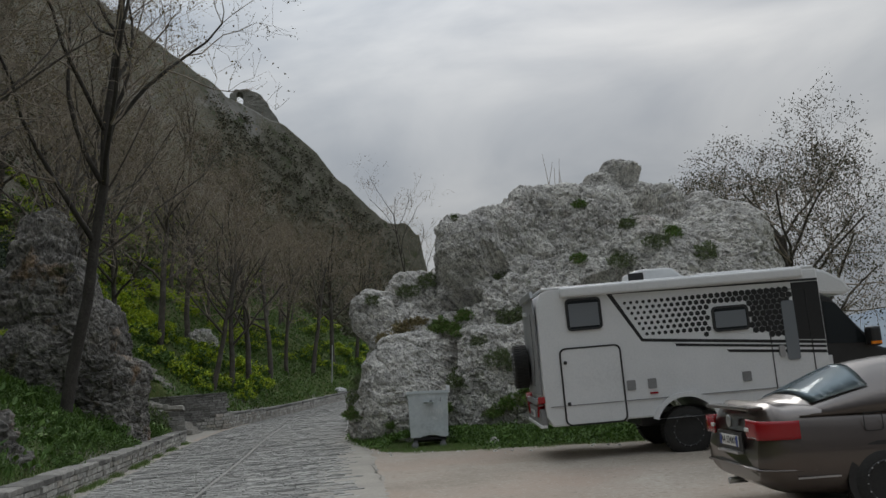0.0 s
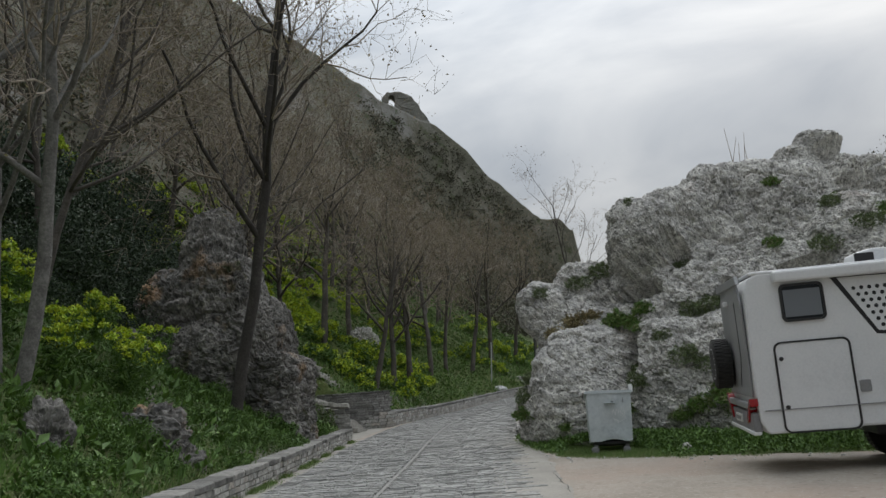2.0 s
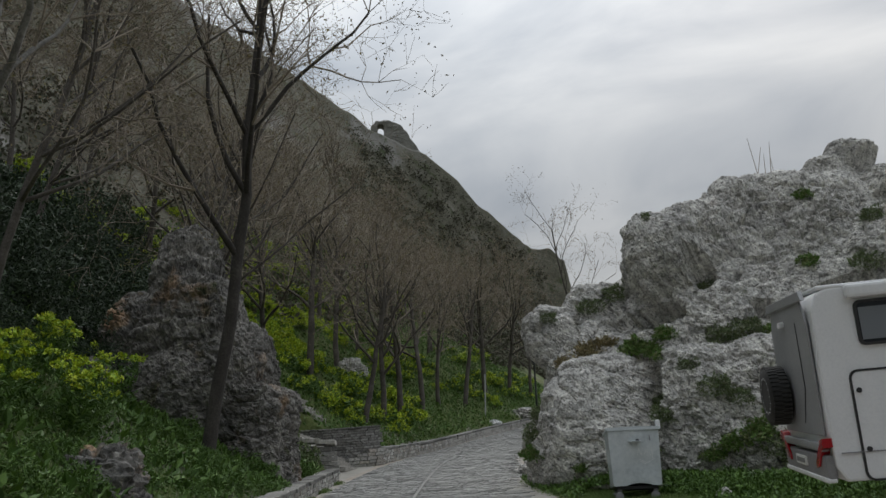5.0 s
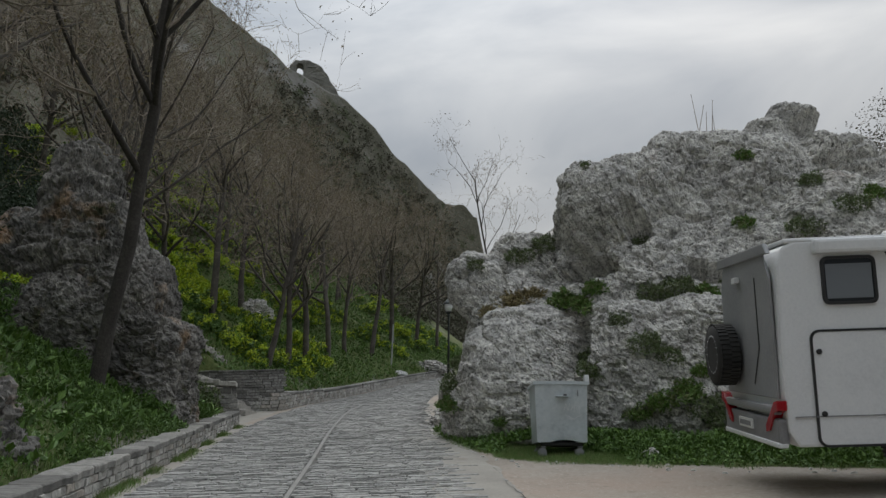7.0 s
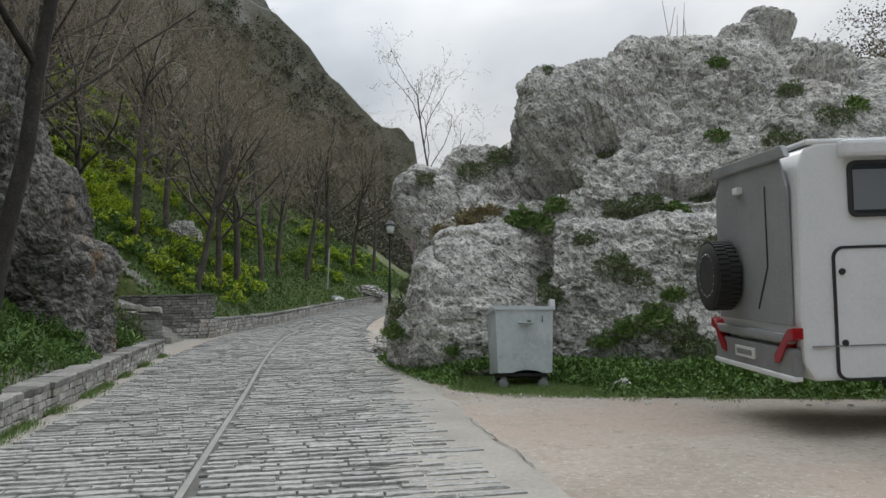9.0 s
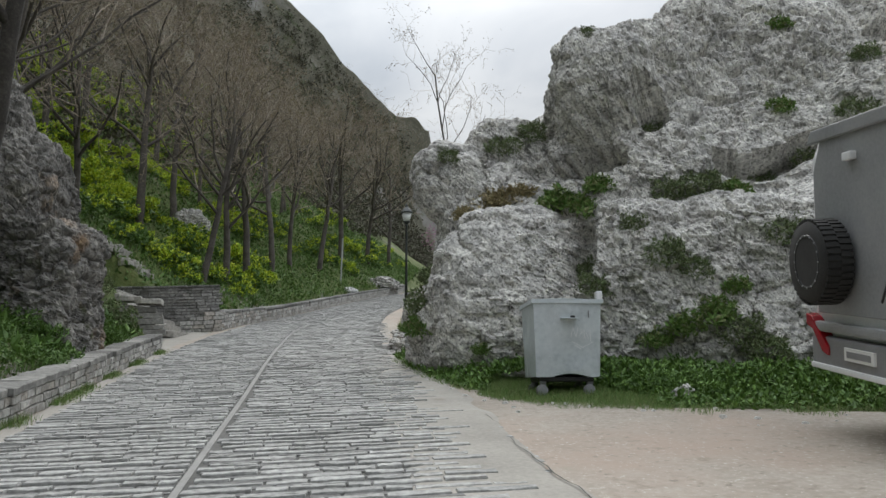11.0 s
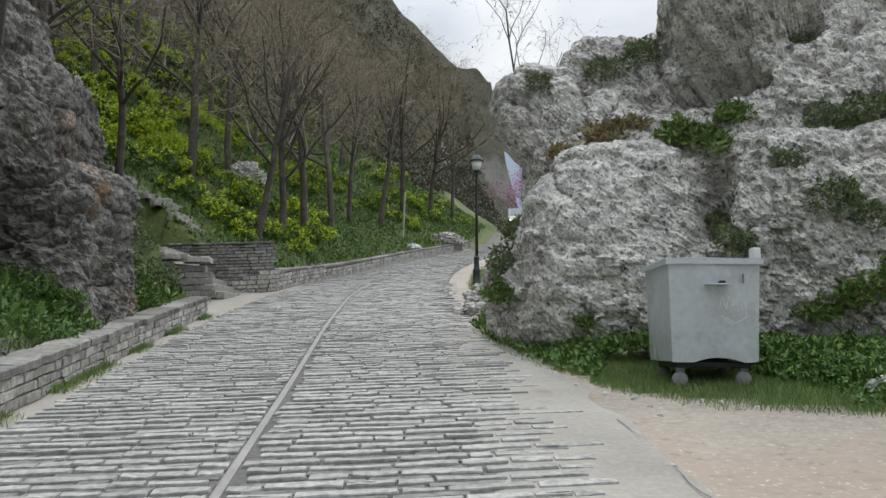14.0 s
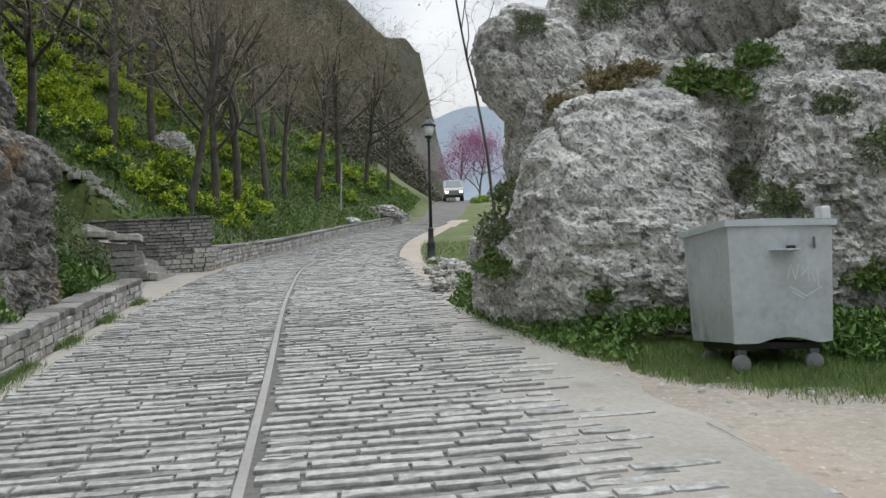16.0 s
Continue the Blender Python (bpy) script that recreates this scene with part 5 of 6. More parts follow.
SPURGE = [shrub_meshes(1, 0.85, 0.80, 650, 0.16, 170, head_size=0.10), shrub_meshes(2, 1.0, 0.7, 700, 0.17, 80, head_size=0.10), shrub_meshes(3, 0.75, 0.95, 560, 0.15, 180, head_size=0.10), shrub_meshes(4, 0.9, 0.75, 650, 0.17, 40, head_size=0.09)]
spots = []
pick = random.Random(8)
while len(spots) < 280:
    yy = pick.triangular(33, 84, 38)
    dd = pick.uniform(0.5, 22)
    xx = float(left_x(yy)) - dd
    if (yy < 38.5 and dd < 6.5) or dd < 1.5:
        continue
    if float(vnoise(np.array([[xx * 0.22, yy * 0.22, 0]]), 77)[0]) > -0.3 + pick.uniform(-0.25, 0.35):
        spots.append((xx, yy))
while len(spots) < 350:
    yy = pick.uniform(37, 56)
    xx = float(left_x(yy)) - pick.uniform(6, 15)
    if float(vnoise(np.array([[xx * 0.3, yy * 0.3, 0]]), 78)[0]) > -0.2:
        spots.append((xx, yy))
spots += [(-7.9, 84.5), (-7.4, 86.0), (-8.2, 88.0)]
spurges = {}
for n, (x, y) in enumerate(spots):
    upper = float(left_x(y)) - x > 7 and y < 56
    k = pick.choice((0, 2, 2, 0, 1)) if upper else pick.choice((1, 3, 3, 3, 1, 0))
    m = stand(x, y, pick.uniform(0, 360), pick.uniform(0.55, 1.3), 0.12)
    if k not in spurges:
        spurges[k] = shrub("spurge_bush", SPURGE[k], m, "bright green spurge bush with yellow-green heads on the slope", "spurge bushes on the slope")
    else:
        copy_thing(spurges[k], Matrix.Identity(4)).matrix_basis = m
def tall_spurge_meshes(seed, count, height):
    """Leafy stalks from one root, each with a domed head."""
    rng = np.random.default_rng(seed)
    foliage, heads, stalks = [], [], []
    for k in range(count):
        a, out = rng.uniform(0, 2 * np.pi), rng.uniform(0.1, 0.5)
        tip = np.array([math.cos(a) * out, math.sin(a) * out, height * rng.uniform(0.6, 1.05)])
        root = np.array([math.cos(a), math.sin(a), 0]) * 0.08
        stalks.append((*root, 0.012, *tip, 0.008))
        f = rng.uniform(0.25, 0.95, 60)[:, None]
        foliage.append(root + (tip - root) * f + rng.normal(size=(60, 3)) * 0.035)
        cap = rng.normal(size=(70, 3))
        cap[:, 2] = np.abs(cap[:, 2]) * 0.8
        heads.append(tip + cap / np.linalg.norm(cap, axis=1, keepdims=True) * rng.uniform(0.04, 0.12, (70, 1)))
    low = mesh_of("foliage", *joined([leaves(np.concatenate(foliage), 0.13, rng, 0.3, 0.28)]), GREEN)
    return low, mesh_of("flower_heads", *leaves(np.concatenate(heads), 0.055, rng, 0.5, 0.8), YELLOW_GREEN)


TALL = [tall_spurge_meshes(31, 9, 1.1), tall_spurge_meshes(32, 6, 0.9), tall_spurge_meshes(33, 12, 1.25)]
tall_first = {}
bank_spots = [(-9.6, 15.6), (-10.3, 16.6), (-11.1, 17.2), (-8.9, 12.2), (-9.8, 11.2), (-12.4, 19.4), (-11.6, 18.4), (-9.5, 13.9), (-10.8, 14.6), (-13.6, 20.6), (-12.2, 15.4), (-8.3, 9.6), (-10.6, 18.4), (-13.8, 22.0), (-9.3, 16.9), (-9.9, 17.9), (-11.9, 20.9),
              (-11.3, 15.6), (-9.0, 14.8), (-13.2, 17.6), (-14.6, 19.0), (-13.9, 25.6), (-12.9, 25.9), (-10.4, 12.8), (-8.4, 11.4)]
for n, (x, y) in enumerate(bank_spots):
    m = stand(x, y, n * 77, 0.75 + 0.5 * pick.random(), 0.05)
    if n % 3 not in tall_first:
        tall_first[n % 3] = shrub("tall_spurge", TALL[n % 3], m, "tall leafy spurge with domed yellow-green heads on the bank", "tall spurges on the bank")
    else:
        copy_thing(tall_first[n % 3], Matrix.Identity(4)).matrix_basis = m
EVERGREEN = shrub_meshes(5, 1.5, 1.7, 4200, 0.10, 0, DARK_GREEN)
LOW_WEED = shrub_meshes(6, 0.62, 0.40, 1000, 0.075, 0, GREEN)
GREY_BUSH = shrub_meshes(7, 0.8, 0.8, 700, 0.13, 0, TUFT_GREEN)
first_ever = first_weed = first_grey = None
for n, (x, y, s) in enumerate([(-17.5, 27.0, 1.5), (-19.5, 29.5, 1.7), (-21.0, 24.0, 1.8), (-16.5, 17.0, 1.5), (-18.5, 19.5, 1.7), (-23.0, 31.0, 1.8), (-20.5, 34.5, 1.5), (-14.5, 12.5, 1.2), (-17.0, 12.0, 1.5), (-25, 36, 1.6), (-24, 27, 1.9), (-16.0, 24.5, 1.2), (-13.4, 21.6, 0.8), (-22, 19, 1.8), (-13.0, 8.5, 1.3), (-13.8, 18.6, 1.0), (-15.2, 20.4, 1.4), (-14.9, 23.0, 1.2), (-16.8, 22.6, 1.7), (-15.6, 26.6, 1.3), (-18.6, 23.4, 1.8), (-13.9, 15.4, 1.0), (-15.6, 15.0, 1.5), (-17.8, 15.6, 1.8), (-20.5, 16.5, 1.9), (-22.5, 22.5, 2.0), (-12.2, 12.2, 0.9), (-15.4, 10.2, 1.4), (-19.0, 34.0, 1.6), (-21.8, 28.6, 1.8), (-26, 31, 2.2), (-28, 38, 2.2), (-27, 25, 2.4)]):
    m = stand(x, y, n * 67, s, 0.2)
    if first_ever is None:
        first_ever = shrub("evergreen_bush", EVERGREEN, m, "dark evergreen bush high on the steep bank", "evergreen bushes on the bank")
    else:
        copy_thing(first_ever, Matrix.Identity(4)).matrix_basis = m
weeds = []
for n in range(120):
    yy = pick.uniform(8, 28.8)
    xx = float(left_x(yy)) - pick.uniform(0.5, 4.2)
    weeds.append((xx, yy, pick.uniform(0.5, 1.1)))
for n in range(34):
    u = pick.uniform(0, 1)
    weeds.append((-0.1 + 4.6 * u, 22.6 - 0.5 * u + pick.uniform(-0.7, 0.5), pick.uniform(0.7, 1.25)))
for n in range(10):
    weeds.append((float(right_x(26.0 + n * 0.95)) + pick.uniform(0.9, 1.6), 26.0 + n * 0.95, pick.uniform(0.4, 0.8)))
for n, (x, y, s) in enumerate(weeds):
    m = stand(x, y, n * 47, s, 0.06)
    if first_weed is None:
        first_weed = shrub("weed_clump", LOW_WEED, m, "low clump of fresh green weeds on the bank", "weed clumps")
    else:
        copy_thing(first_weed, Matrix.Identity(4)).matrix_basis = m
for n, (x, y, s) in enumerate([(-11.3, 28.4, 0.9), (-11.6, 27.2, 1.1), (-12.8, 28.6, 1.3), (-14.5, 31.5, 1.2), (-15.5, 29.5, 1.4), (-13.6, 25.4, 1.0), (-11.0, 26.4, 0.8), (-13.2, 30.8, 0.8), (-13.9, 31.3, 0.9), (-14.9, 32.2, 1.0), (-15.6, 33.6, 0.9), (-16.3, 34.8, 0.9), (-15.0, 30.6, 1.2), (-12.6, 30.2, 0.6), (-16.6, 33.0, 1.1)]):
    m = stand(x, y, n * 59, s, 0.1)
    if first_grey is None:
        first_grey = shrub("grey_bush", GREY_BUSH, m, "grey-green bush by the path above the wall", "grey bushes by the path")
    else:
        copy_thing(first_grey, Matrix.Identity(4)).matrix_basis = m

# ---- tufts rooted on the outcrop ----
stems = [(0.12 * k, 0.03 * k, -0.2, 0.012, 0.12 * k + (0.25, -0.15, 0.05, 0.1, -0.05)[k], 0.05, (0.9, 1.2, 0.7, 1.0, 0.6)[k], 0.005) for k in range(5)]
stalk = tagged(new("dry_stalks", mesh_of("dry_stalks", *tubes(stems, 5), TWIG)), "thin dry stalks standing on top of the outcrop", "plant", kind="stuff")
stalk.matrix_world = Matrix.Translation((2.3, 25.9, 10.0))
from mathutils.bvhtree import BVHTree

def skin_of(ob):
    me = ob.data
    return BVHTree.FromPolygons([v.co for v in me.vertices], [tuple(p.vertices) for p in me.polygons])

rock_skin = skin_of(outcrop)
split_rock(outcrop, [("summit", (2.5, 26, 9), (3.2, 2, 1.6), "rounded grey summit mass"), ("knob", (4.3, 26, 10.3), (0.6, 0.6, 0.5), "balanced knob of rock"), ("overhang", (0.1, 25.5, 8.0), (1.3, 1.2, 1.0), "overhanging grey lobe"), ("left_buttress", (-2.5, 26, 6.0), (1.2, 1.5, 1.2), "dark pitted buttress"),
                     ("front_boulder", (-1.7, 24.2, 4.0), (1.5, 1.2, 1.6), "broad pale boulder face"), ("foot", (-3.0, 26.5, 3.4), (0.8, 1.5, 0.9), ""), ("lower_mass", (1.4, 23.6, 4.2), (2.4, 1.3, 1.6), "broken pale lower mass"), ("right_shoulder", (6.4, 26, 6.8), (1.8, 2.0, 3.0), "rough shoulder with shrubs")])
split_rock(crag, [("crown_block", (-12.2, 23.2, 8.2), (1.2, 1.4, 1.4), ""), ("face", (-10.8, 22.6, 5.0), (1.4, 1.4, 1.8), "dark streaked face"), ("toe", (-9.8, 24.2, 3.2), (1.0, 1.5, 1.0), "")])
TUFT = shrub_meshes(8, 0.34, 0.26, 900, 0.085, 0, GRASS)
DRY_TUFT = shrub_meshes(9, 0.36, 0.20, 800, 0.09, 0, DRY)
BUSH_TUFT = shrub_meshes(10, 0.42, 0.34, 1100, 0.06, 0, TUFT_GREEN)
firsts = {}
for n, (x, z, k, s) in enumerate([(-0.9, 5.9, 0, 1.2), (-0.5, 5.75, 0, 1.1), (-0.2, 6.1, 0, 1.0), (-2.0, 5.95, 1, 1.2), (-1.6, 6.1, 1, 1.0), (-2.5, 5.7, 1, 0.9), (1.0, 5.9, 2, 1.1), (1.5, 6.0, 2, 1.2), (2.0, 5.9, 0, 1.1), (2.6, 6.2, 2, 1.0),
                                 (-0.5, 4.6, 2, 1.0), (-0.35, 4.2, 2, 0.9), (0.7, 4.7, 2, 1.1), (1.1, 4.5, 2, 1.0), (0.9, 3.6, 0, 1.1), (0.5, 3.4, 0, 0.9), (1.4, 3.8, 0, 1.1), (1.8, 3.5, 2, 1.3), (2.1, 3.2, 2, 1.2), (1.7, 4.2, 0, 0.8), (-3.2, 4.6, 2, 1.0),
                                 (-3.3, 4.1, 2, 1.1), (-3.4, 3.7, 0, 1.0), (-2.9, 6.9, 2, 0.8), (-1.9, 7.1, 2, 1.0), (-1.4, 7.4, 2, 1.1), (0.7, 7.2, 2, 0.9), (3.5, 6.6, 2, 1.2), (3.0, 7.5, 0, 0.9), (5.0, 7.6, 2, 1.0), (4.4, 8.3, 2, 0.9), (5.5, 7.9, 0, 1.0), (3.2, 9.2, 0, 0.8), (-0.3, 8.9, 2, 0.6), (4.1, 7.2, 2, 1.1),
                                 (6.2, 7.2, 2, 1.2), (0.2, 5.2, 2, 0.8), (2.6, 5.0, 2, 1.1), (3.2, 4.8, 0, 1.0), (-0.6, 3.6, 0, 0.7), (-2.2, 3.3, 0, 0.7)]):
    hit = rock_skin.ray_cast(Vector((x, 15, z)), Vector((0, 1, 0)))
    if hit[0] is None:
        continue
    m = Matrix.Translation(hit[0] + Vector((0, 0.08, -0.05))) @ pose(0, 0, 0, 35, 0, 0) @ pose(0, 0, 0, 0, 0, n * 71) @ Matrix.Scale(s, 4)
    if k not in firsts:
        firsts[k] = shrub("rock_tuft", (TUFT, DRY_TUFT, BUSH_TUFT)[k], m, ("green grass tuft", "dry straw-coloured grass tuft", "grey-green shrub tuft")[k] + " rooted in the outcrop", "tufts on the outcrop")
    else:
        copy_thing(firsts[k], Matrix.Identity(4)).matrix_basis = m


# ---- grass and far scrub ----
def blades(places, height, rng):
    p = np.asarray(places, float)
    n = len(p)
    a = rng.uniform(0, 2 * np.pi, n)
    side = np.stack([np.cos(a), np.sin(a), 0 * a], -1) * 0.006 * (height / 0.15)
    tip = np.stack([rng.normal(size=n) * 0.4, rng.normal(size=n) * 0.4, np.ones(n)], -1) * (height * rng.uniform(0.5, 1.3, n))[:, None]
    verts = np.stack([p - side, p + side, p + tip], 1).reshape(-1, 3)
    return verts, np.arange(n * 3).reshape(-1, 3)


rng = np.random.default_rng(4)
u = rng.uniform(0, 1, 30000)
gx_ = -4.2 + 11 * u
edge = front(gx_) + 0.25 * fbm(np.stack([gx_ * 1.7, 0 * gx_, 0 * gx_], -1), 3, 0.5, 2)
gy_ = edge + rng.uniform(0, 1, 30000) ** 0.8 * 2.6
strip = np.stack([gx_, gy_, ground_z(gx_, gy_) - 0.01], -1)
y2 = rng.uniform(6, 29.2, 16000)
x2 = left_x(y2) - 0.4 - rng.uniform(0, 1, 16000) ** 1.6 * 5
bank = np.stack([x2, y2, ground_z(x2, y2) - 0.01], -1)
y3 = rng.uniform(26, 46, 7000)
x3 = right_x(y3) + 0.75 + rng.uniform(0, 1, 7000) ** 1.2 * 3.0
verge = np.stack([x3, y3, ground_z(x3, y3) - 0.01], -1)
y4 = rng.uniform(8, 29, 14000)
x4 = left_x(y4) + np.abs(rng.normal(size=14000)) * 0.13
keep = vnoise(np.stack([y4 * 1.3, 0 * y4, 0 * y4], -1), 5) > -0.1
foot = np.stack([x4, y4, road_z(y4) + 0.005], -1)[keep]
y5 = 30 + 55 * rng.uniform(0, 1, 70000) ** 1.4
x5 = left_x(y5) - 0.5 - rng.uniform(0, 17, 70000)
clear = ~((y5 < 36.6) & (left_x(y5) - x5 < 3.4))
slope_grass = np.stack([x5, y5, ground_z(x5, y5) - 0.01], -1)[clear]
xn = rng.uniform(-2.1, 0.3, 9000)
yn = front(xn) + rng.uniform(0, 1, 9000) * 2.0
by_bin = np.stack([xn, yn, ground_z(xn, yn) - 0.01], -1)
grass = tagged(new("grass", mesh_of("grass", *joined([blades(strip, 0.09, rng), blades(by_bin, 0.075, rng), blades(bank, 0.20, rng), blades(verge, 0.16, rng), blades(slope_grass, 0.34, rng), blades(foot, 0.11, rng)]), GRASS)), "short green grass on the banks and along the walls", "grass", kind="stuff")
n = 15000
u4 = rng.uniform(0, 1, n)
lx = -4.3 + 10.5 * u4
ly = front(lx) + 0.25 + rng.uniform(0, 1, n) * 2.4
ly = np.where((lx > -2.0) & (lx < 0.15) & (ly < 22.9), 23.0 + (ly - front(lx)) * 0.2, ly)
lz = ground_z(lx, ly) + rng.uniform(0, 0.10, n) + 0.16 * np.clip(ly - front(lx) - 0.8, 0, 1.5)
yb = rng.uniform(6, 29.2, 2 * n)
xb = left_x(yb) - 0.4 - rng.uniform(0, 7, 2 * n)
zb = ground_z(xb, yb) + rng.uniform(0, 0.14, 2 * n)
tagged(new("ground_cover", mesh_of("ground_cover", *leaves(np.concatenate([np.stack([lx, ly, lz], -1), np.stack([xb, yb, zb], -1)]), 0.07, rng, 0.6, 0.6), GREEN)), "leafy green ground cover at the foot of the rocks", "weeds", kind="stuff")
n = 9000
ys = rng.uniform(4, 140, n)
sp_ = np.clip(left_x(ys) - ridge_x(ys), 8, 200)
xs = left_x(ys) - sp_ * rng.uniform(0.12, 0.965, n)
ok = vnoise(np.stack([xs * 0.06, ys * 0.06, 0 * xs], -1), 6) > -0.45
xs, ys = xs[ok], ys[ok]
cs = rng.uniform(0.35, 1.0, len(xs))
many = np.repeat(np.stack([xs, ys, ground_z(xs, ys)], -1), 22, 0)
cr = np.repeat(cs, 22)[:, None]
many = many + rng.normal(size=many.shape) * cr * [0.6, 0.6, 0.45] + np.array([0, 0, 0.25])
tagged(new("hill_scrub", mesh_of("hill_scrub", *leaves(many, 0.34, rng, 0.5, 0.6), OLIVE)), "dull green and brown scrub over the mountain side", "scrub", kind="stuff")
n = 62000
yh = rng.uniform(6, 85, n)
xh = left_x(yh) - 0.5 - rng.uniform(0, 20, n)
open_path = (yh > 29.3) & (yh < 35.9) & (left_x(yh) - xh < 3.4)
xh, yh = xh[~open_path], yh[~open_path]
n = len(xh)
tagged(new("slope_herbs", mesh_of("slope_herbs", *leaves(np.stack([xh, yh, ground_z(xh, yh) + rng.uniform(0, 0.18, n)], -1), 0.20, rng, 0.7, 0.5), GREEN)), "fresh green herbs covering the slope between the bushes", "herbs", kind="stuff")
# ---- loose rocks ----
WHITE_STONE = mottled("white_stone", [(0.3, (0.50, 0.49, 0.46)), (0.7, (0.70, 0.69, 0.66))], 4, 40, 0.9, 0.3, 0.005)

def boulder_mesh(seed, size, mat):
    bm = bmesh.new()
    bmesh.ops.create_icosphere(bm, subdivisions=5, radius=1)
    p = np.array([v.co[:] for v in bm.verts])
    near, gap = cells(p * 1.6 + seed, seed)
    r = 0.95 + 0.30 * fbm(p * 0.9 + seed, 3, 0.5, seed) + 0.22 * (0.5 - near) - 0.15 * np.exp(-gap * 9) + 0.10 * fbm(p * 4, 4, 0.65, seed, True)
    for v, q in zip(bm.verts, p * r[:, None] * np.array(size)):
        v.co = q
    me = bpy.data.meshes.new("boulder")
    bm.to_mesh(me)
    bm.free()
    me.materials.append(mat)
    return me


for n, (x, y, dz, size, turn, mat, label) in enumerate([
        (-8.1, 16.1, -0.15, (0.8, 0.6, 0.75), 20, SHADED_ROCK, "pale pitted boulder half sunk in the grassy bank"), (-7.3, 15.9, -0.12, (0.4, 0.35, 0.4), 80, SHADED_ROCK, "small pale boulder above the roadside wall"), (-7.0, 12.6, 0.05, (0.35, 0.3, 0.5), 10, SHADED_ROCK, "dark weathered stone in the bank"),
        (-16.5, 24.6, 0.3, (0.5, 0.5, 0.4), 0, ROCK, "pale stone among shrubs"), (-12.6, 20.5, 0.0, (0.6, 0.5, 0.5), 50, SHADED_ROCK, "dark stone beside the crag"), (-18.3, 47.5, 0.2, (0.8, 0.8, 0.8), 0, ROCK, "grey boulder among the spurge bushes"),
        (0.55, 21.35, 0.02, (0.14, 0.11, 0.15), 0, ROCK, "small white stone in the grass"), (-3.7, 26.4, 0.0, (0.2, 0.16, 0.16), 40, ROCK, "pale stone at the foot of the outcrop"), (-4.6, 29.6, 0.0, (0.4, 0.3, 0.2), 70, ROCK, "flat pale stone on the verge"), (-5.2, 33.4, 0.0, (0.45, 0.35, 0.2), 20, ROCK, "flat pale stone on the verge"),
        (-5.6, 36.6, 0.0, (0.35, 0.3, 0.18), 120, ROCK, "flat pale stone by the lamp"), (-4.7, 31.5, 0.05, (0.5, 0.4, 0.3), 200, ROCK, "pale stone on the verge"), (-11.8, 62.5, 0.1, (1.2, 1.0, 0.5), 10, ROCK, "low pale rock where the wall ends")]):
    ob = tagged(new("boulder", boulder_mesh(n + 3, size, mat)), label, "rock")
    ob.matrix_world = pose(x, y, float(ground_z(x, y)) + dz, 0, 0, turn)
for n, (x, z) in enumerate([(-0.17, 5.54), (0.40, 4.84), (2.34, 8.47), (-2.9, 4.9)]):
    hit = rock_skin.ray_cast(Vector((x, 15, z)), Vector((0, 1, 0)))
    ob = tagged(new("pebble", boulder_mesh(n + 50, (0.12, 0.08, 0.07), WHITE_STONE)), "bright white stone lodged on the outcrop", "stone")
    ob.matrix_world = Matrix.Translation(hit[0] + Vector((0, 0.02, 0)))
pebbles = random.Random(12)
pebble_me = [boulder_mesh(70 + k, (0.045, 0.035, 0.03), WHITE_STONE) for k in range(2)]
for n in range(40):
    x = pebbles.uniform(-3.6, 5.5)
    y = float(front(x)) + pebbles.gauss(-0.15, 0.35)
    ob = tagged(new("pebble", pebble_me[n % 2]), "small loose stone on the dirt", "stone", "loose stones on the dirt")
    ob.matrix_world = pose(x, y, float(ground_z(x, y)) + 0.005, 0, 0, n * 50) @ Matrix.Scale(pebbles.uniform(0.3, 0.9), 4)

SLAB_GREY = mottled("pole_grey", [(0.3, (0.30, 0.31, 0.29)), (0.7, (0.45, 0.46, 0.44))], 3, 30, 0.8, 0.2, 0.005)
# ---- leaning pole and litter by the far wall ----
pole = tagged(new("marker_pole", mesh_of("marker_pole", *tubes([(0, 0, -0.2, 0.05, 0.05, 0, 1.6, 0.045), (0.05, 0, 1.6, 0.045, 0.08, 0, 2.7, 0.04)], 10), SLAB_GREY, True)), "pale grey pole standing behind the wall", "pole")
pole.matrix_world = pose(-13.4, 57.5, float(ground_z(-13.4, 57.5)))
bag = tagged(new("rubbish_bag", boulder_mesh(91, (0.35, 0.3, 0.25), WHITE_LENS)), "white rubbish bag lying on the wall", "bag")
bag.matrix_world = pose(-12.5, 56.5, float(ground_z(-12.5, 56.5)) + 0.25)

# ---- ruined gate tower on the ridge ----
MASONRY = mottled("ruin_masonry", [(0.3, (0.12, 0.116, 0.10)), (0.5, (0.21, 0.203, 0.18)), (0.7, (0.32, 0.31, 0.28))], 0.8, 3.0, 0.95, 0.8, 0.1, object_coord)
arc = [(0.6 * math.cos(radians(a)), 1.35 + 0.6 * math.sin(radians(a))) for a in range(0, 181, 15)]
tower_bm = plate_bm([(-1.6, -9), (-0.6, -9), (-0.6, -0.2)] + arc[::-1] + [(0.6, -0.2), (0.6, -9), (9.5, -9), (8.4, -6.0), (6.4, -3.2), (5.0, -1.0), (4.1, 0.5), (3.3, 1.5), (2.8, 2.1), (1.2, 2.5), (0.0, 2.4), (-0.9, 2.3), (-1.5, 1.4)], 2.0, lambda a, b, d: (a, d, b))
bmesh.ops.triangulate(tower_bm, faces=tower_bm.faces[:])
bmesh.ops.subdivide_edges(tower_bm, edges=tower_bm.edges[:], cuts=3)
for v in tower_bm.verts:
    q = np.array([v.co[:]])
    v.co += Vector((float(vnoise(q * 1.4, 2)[0]), float(vnoise(q * 1.4, 3)[0]), float(vnoise(q * 1.4, 4)[0]))) * 0.14
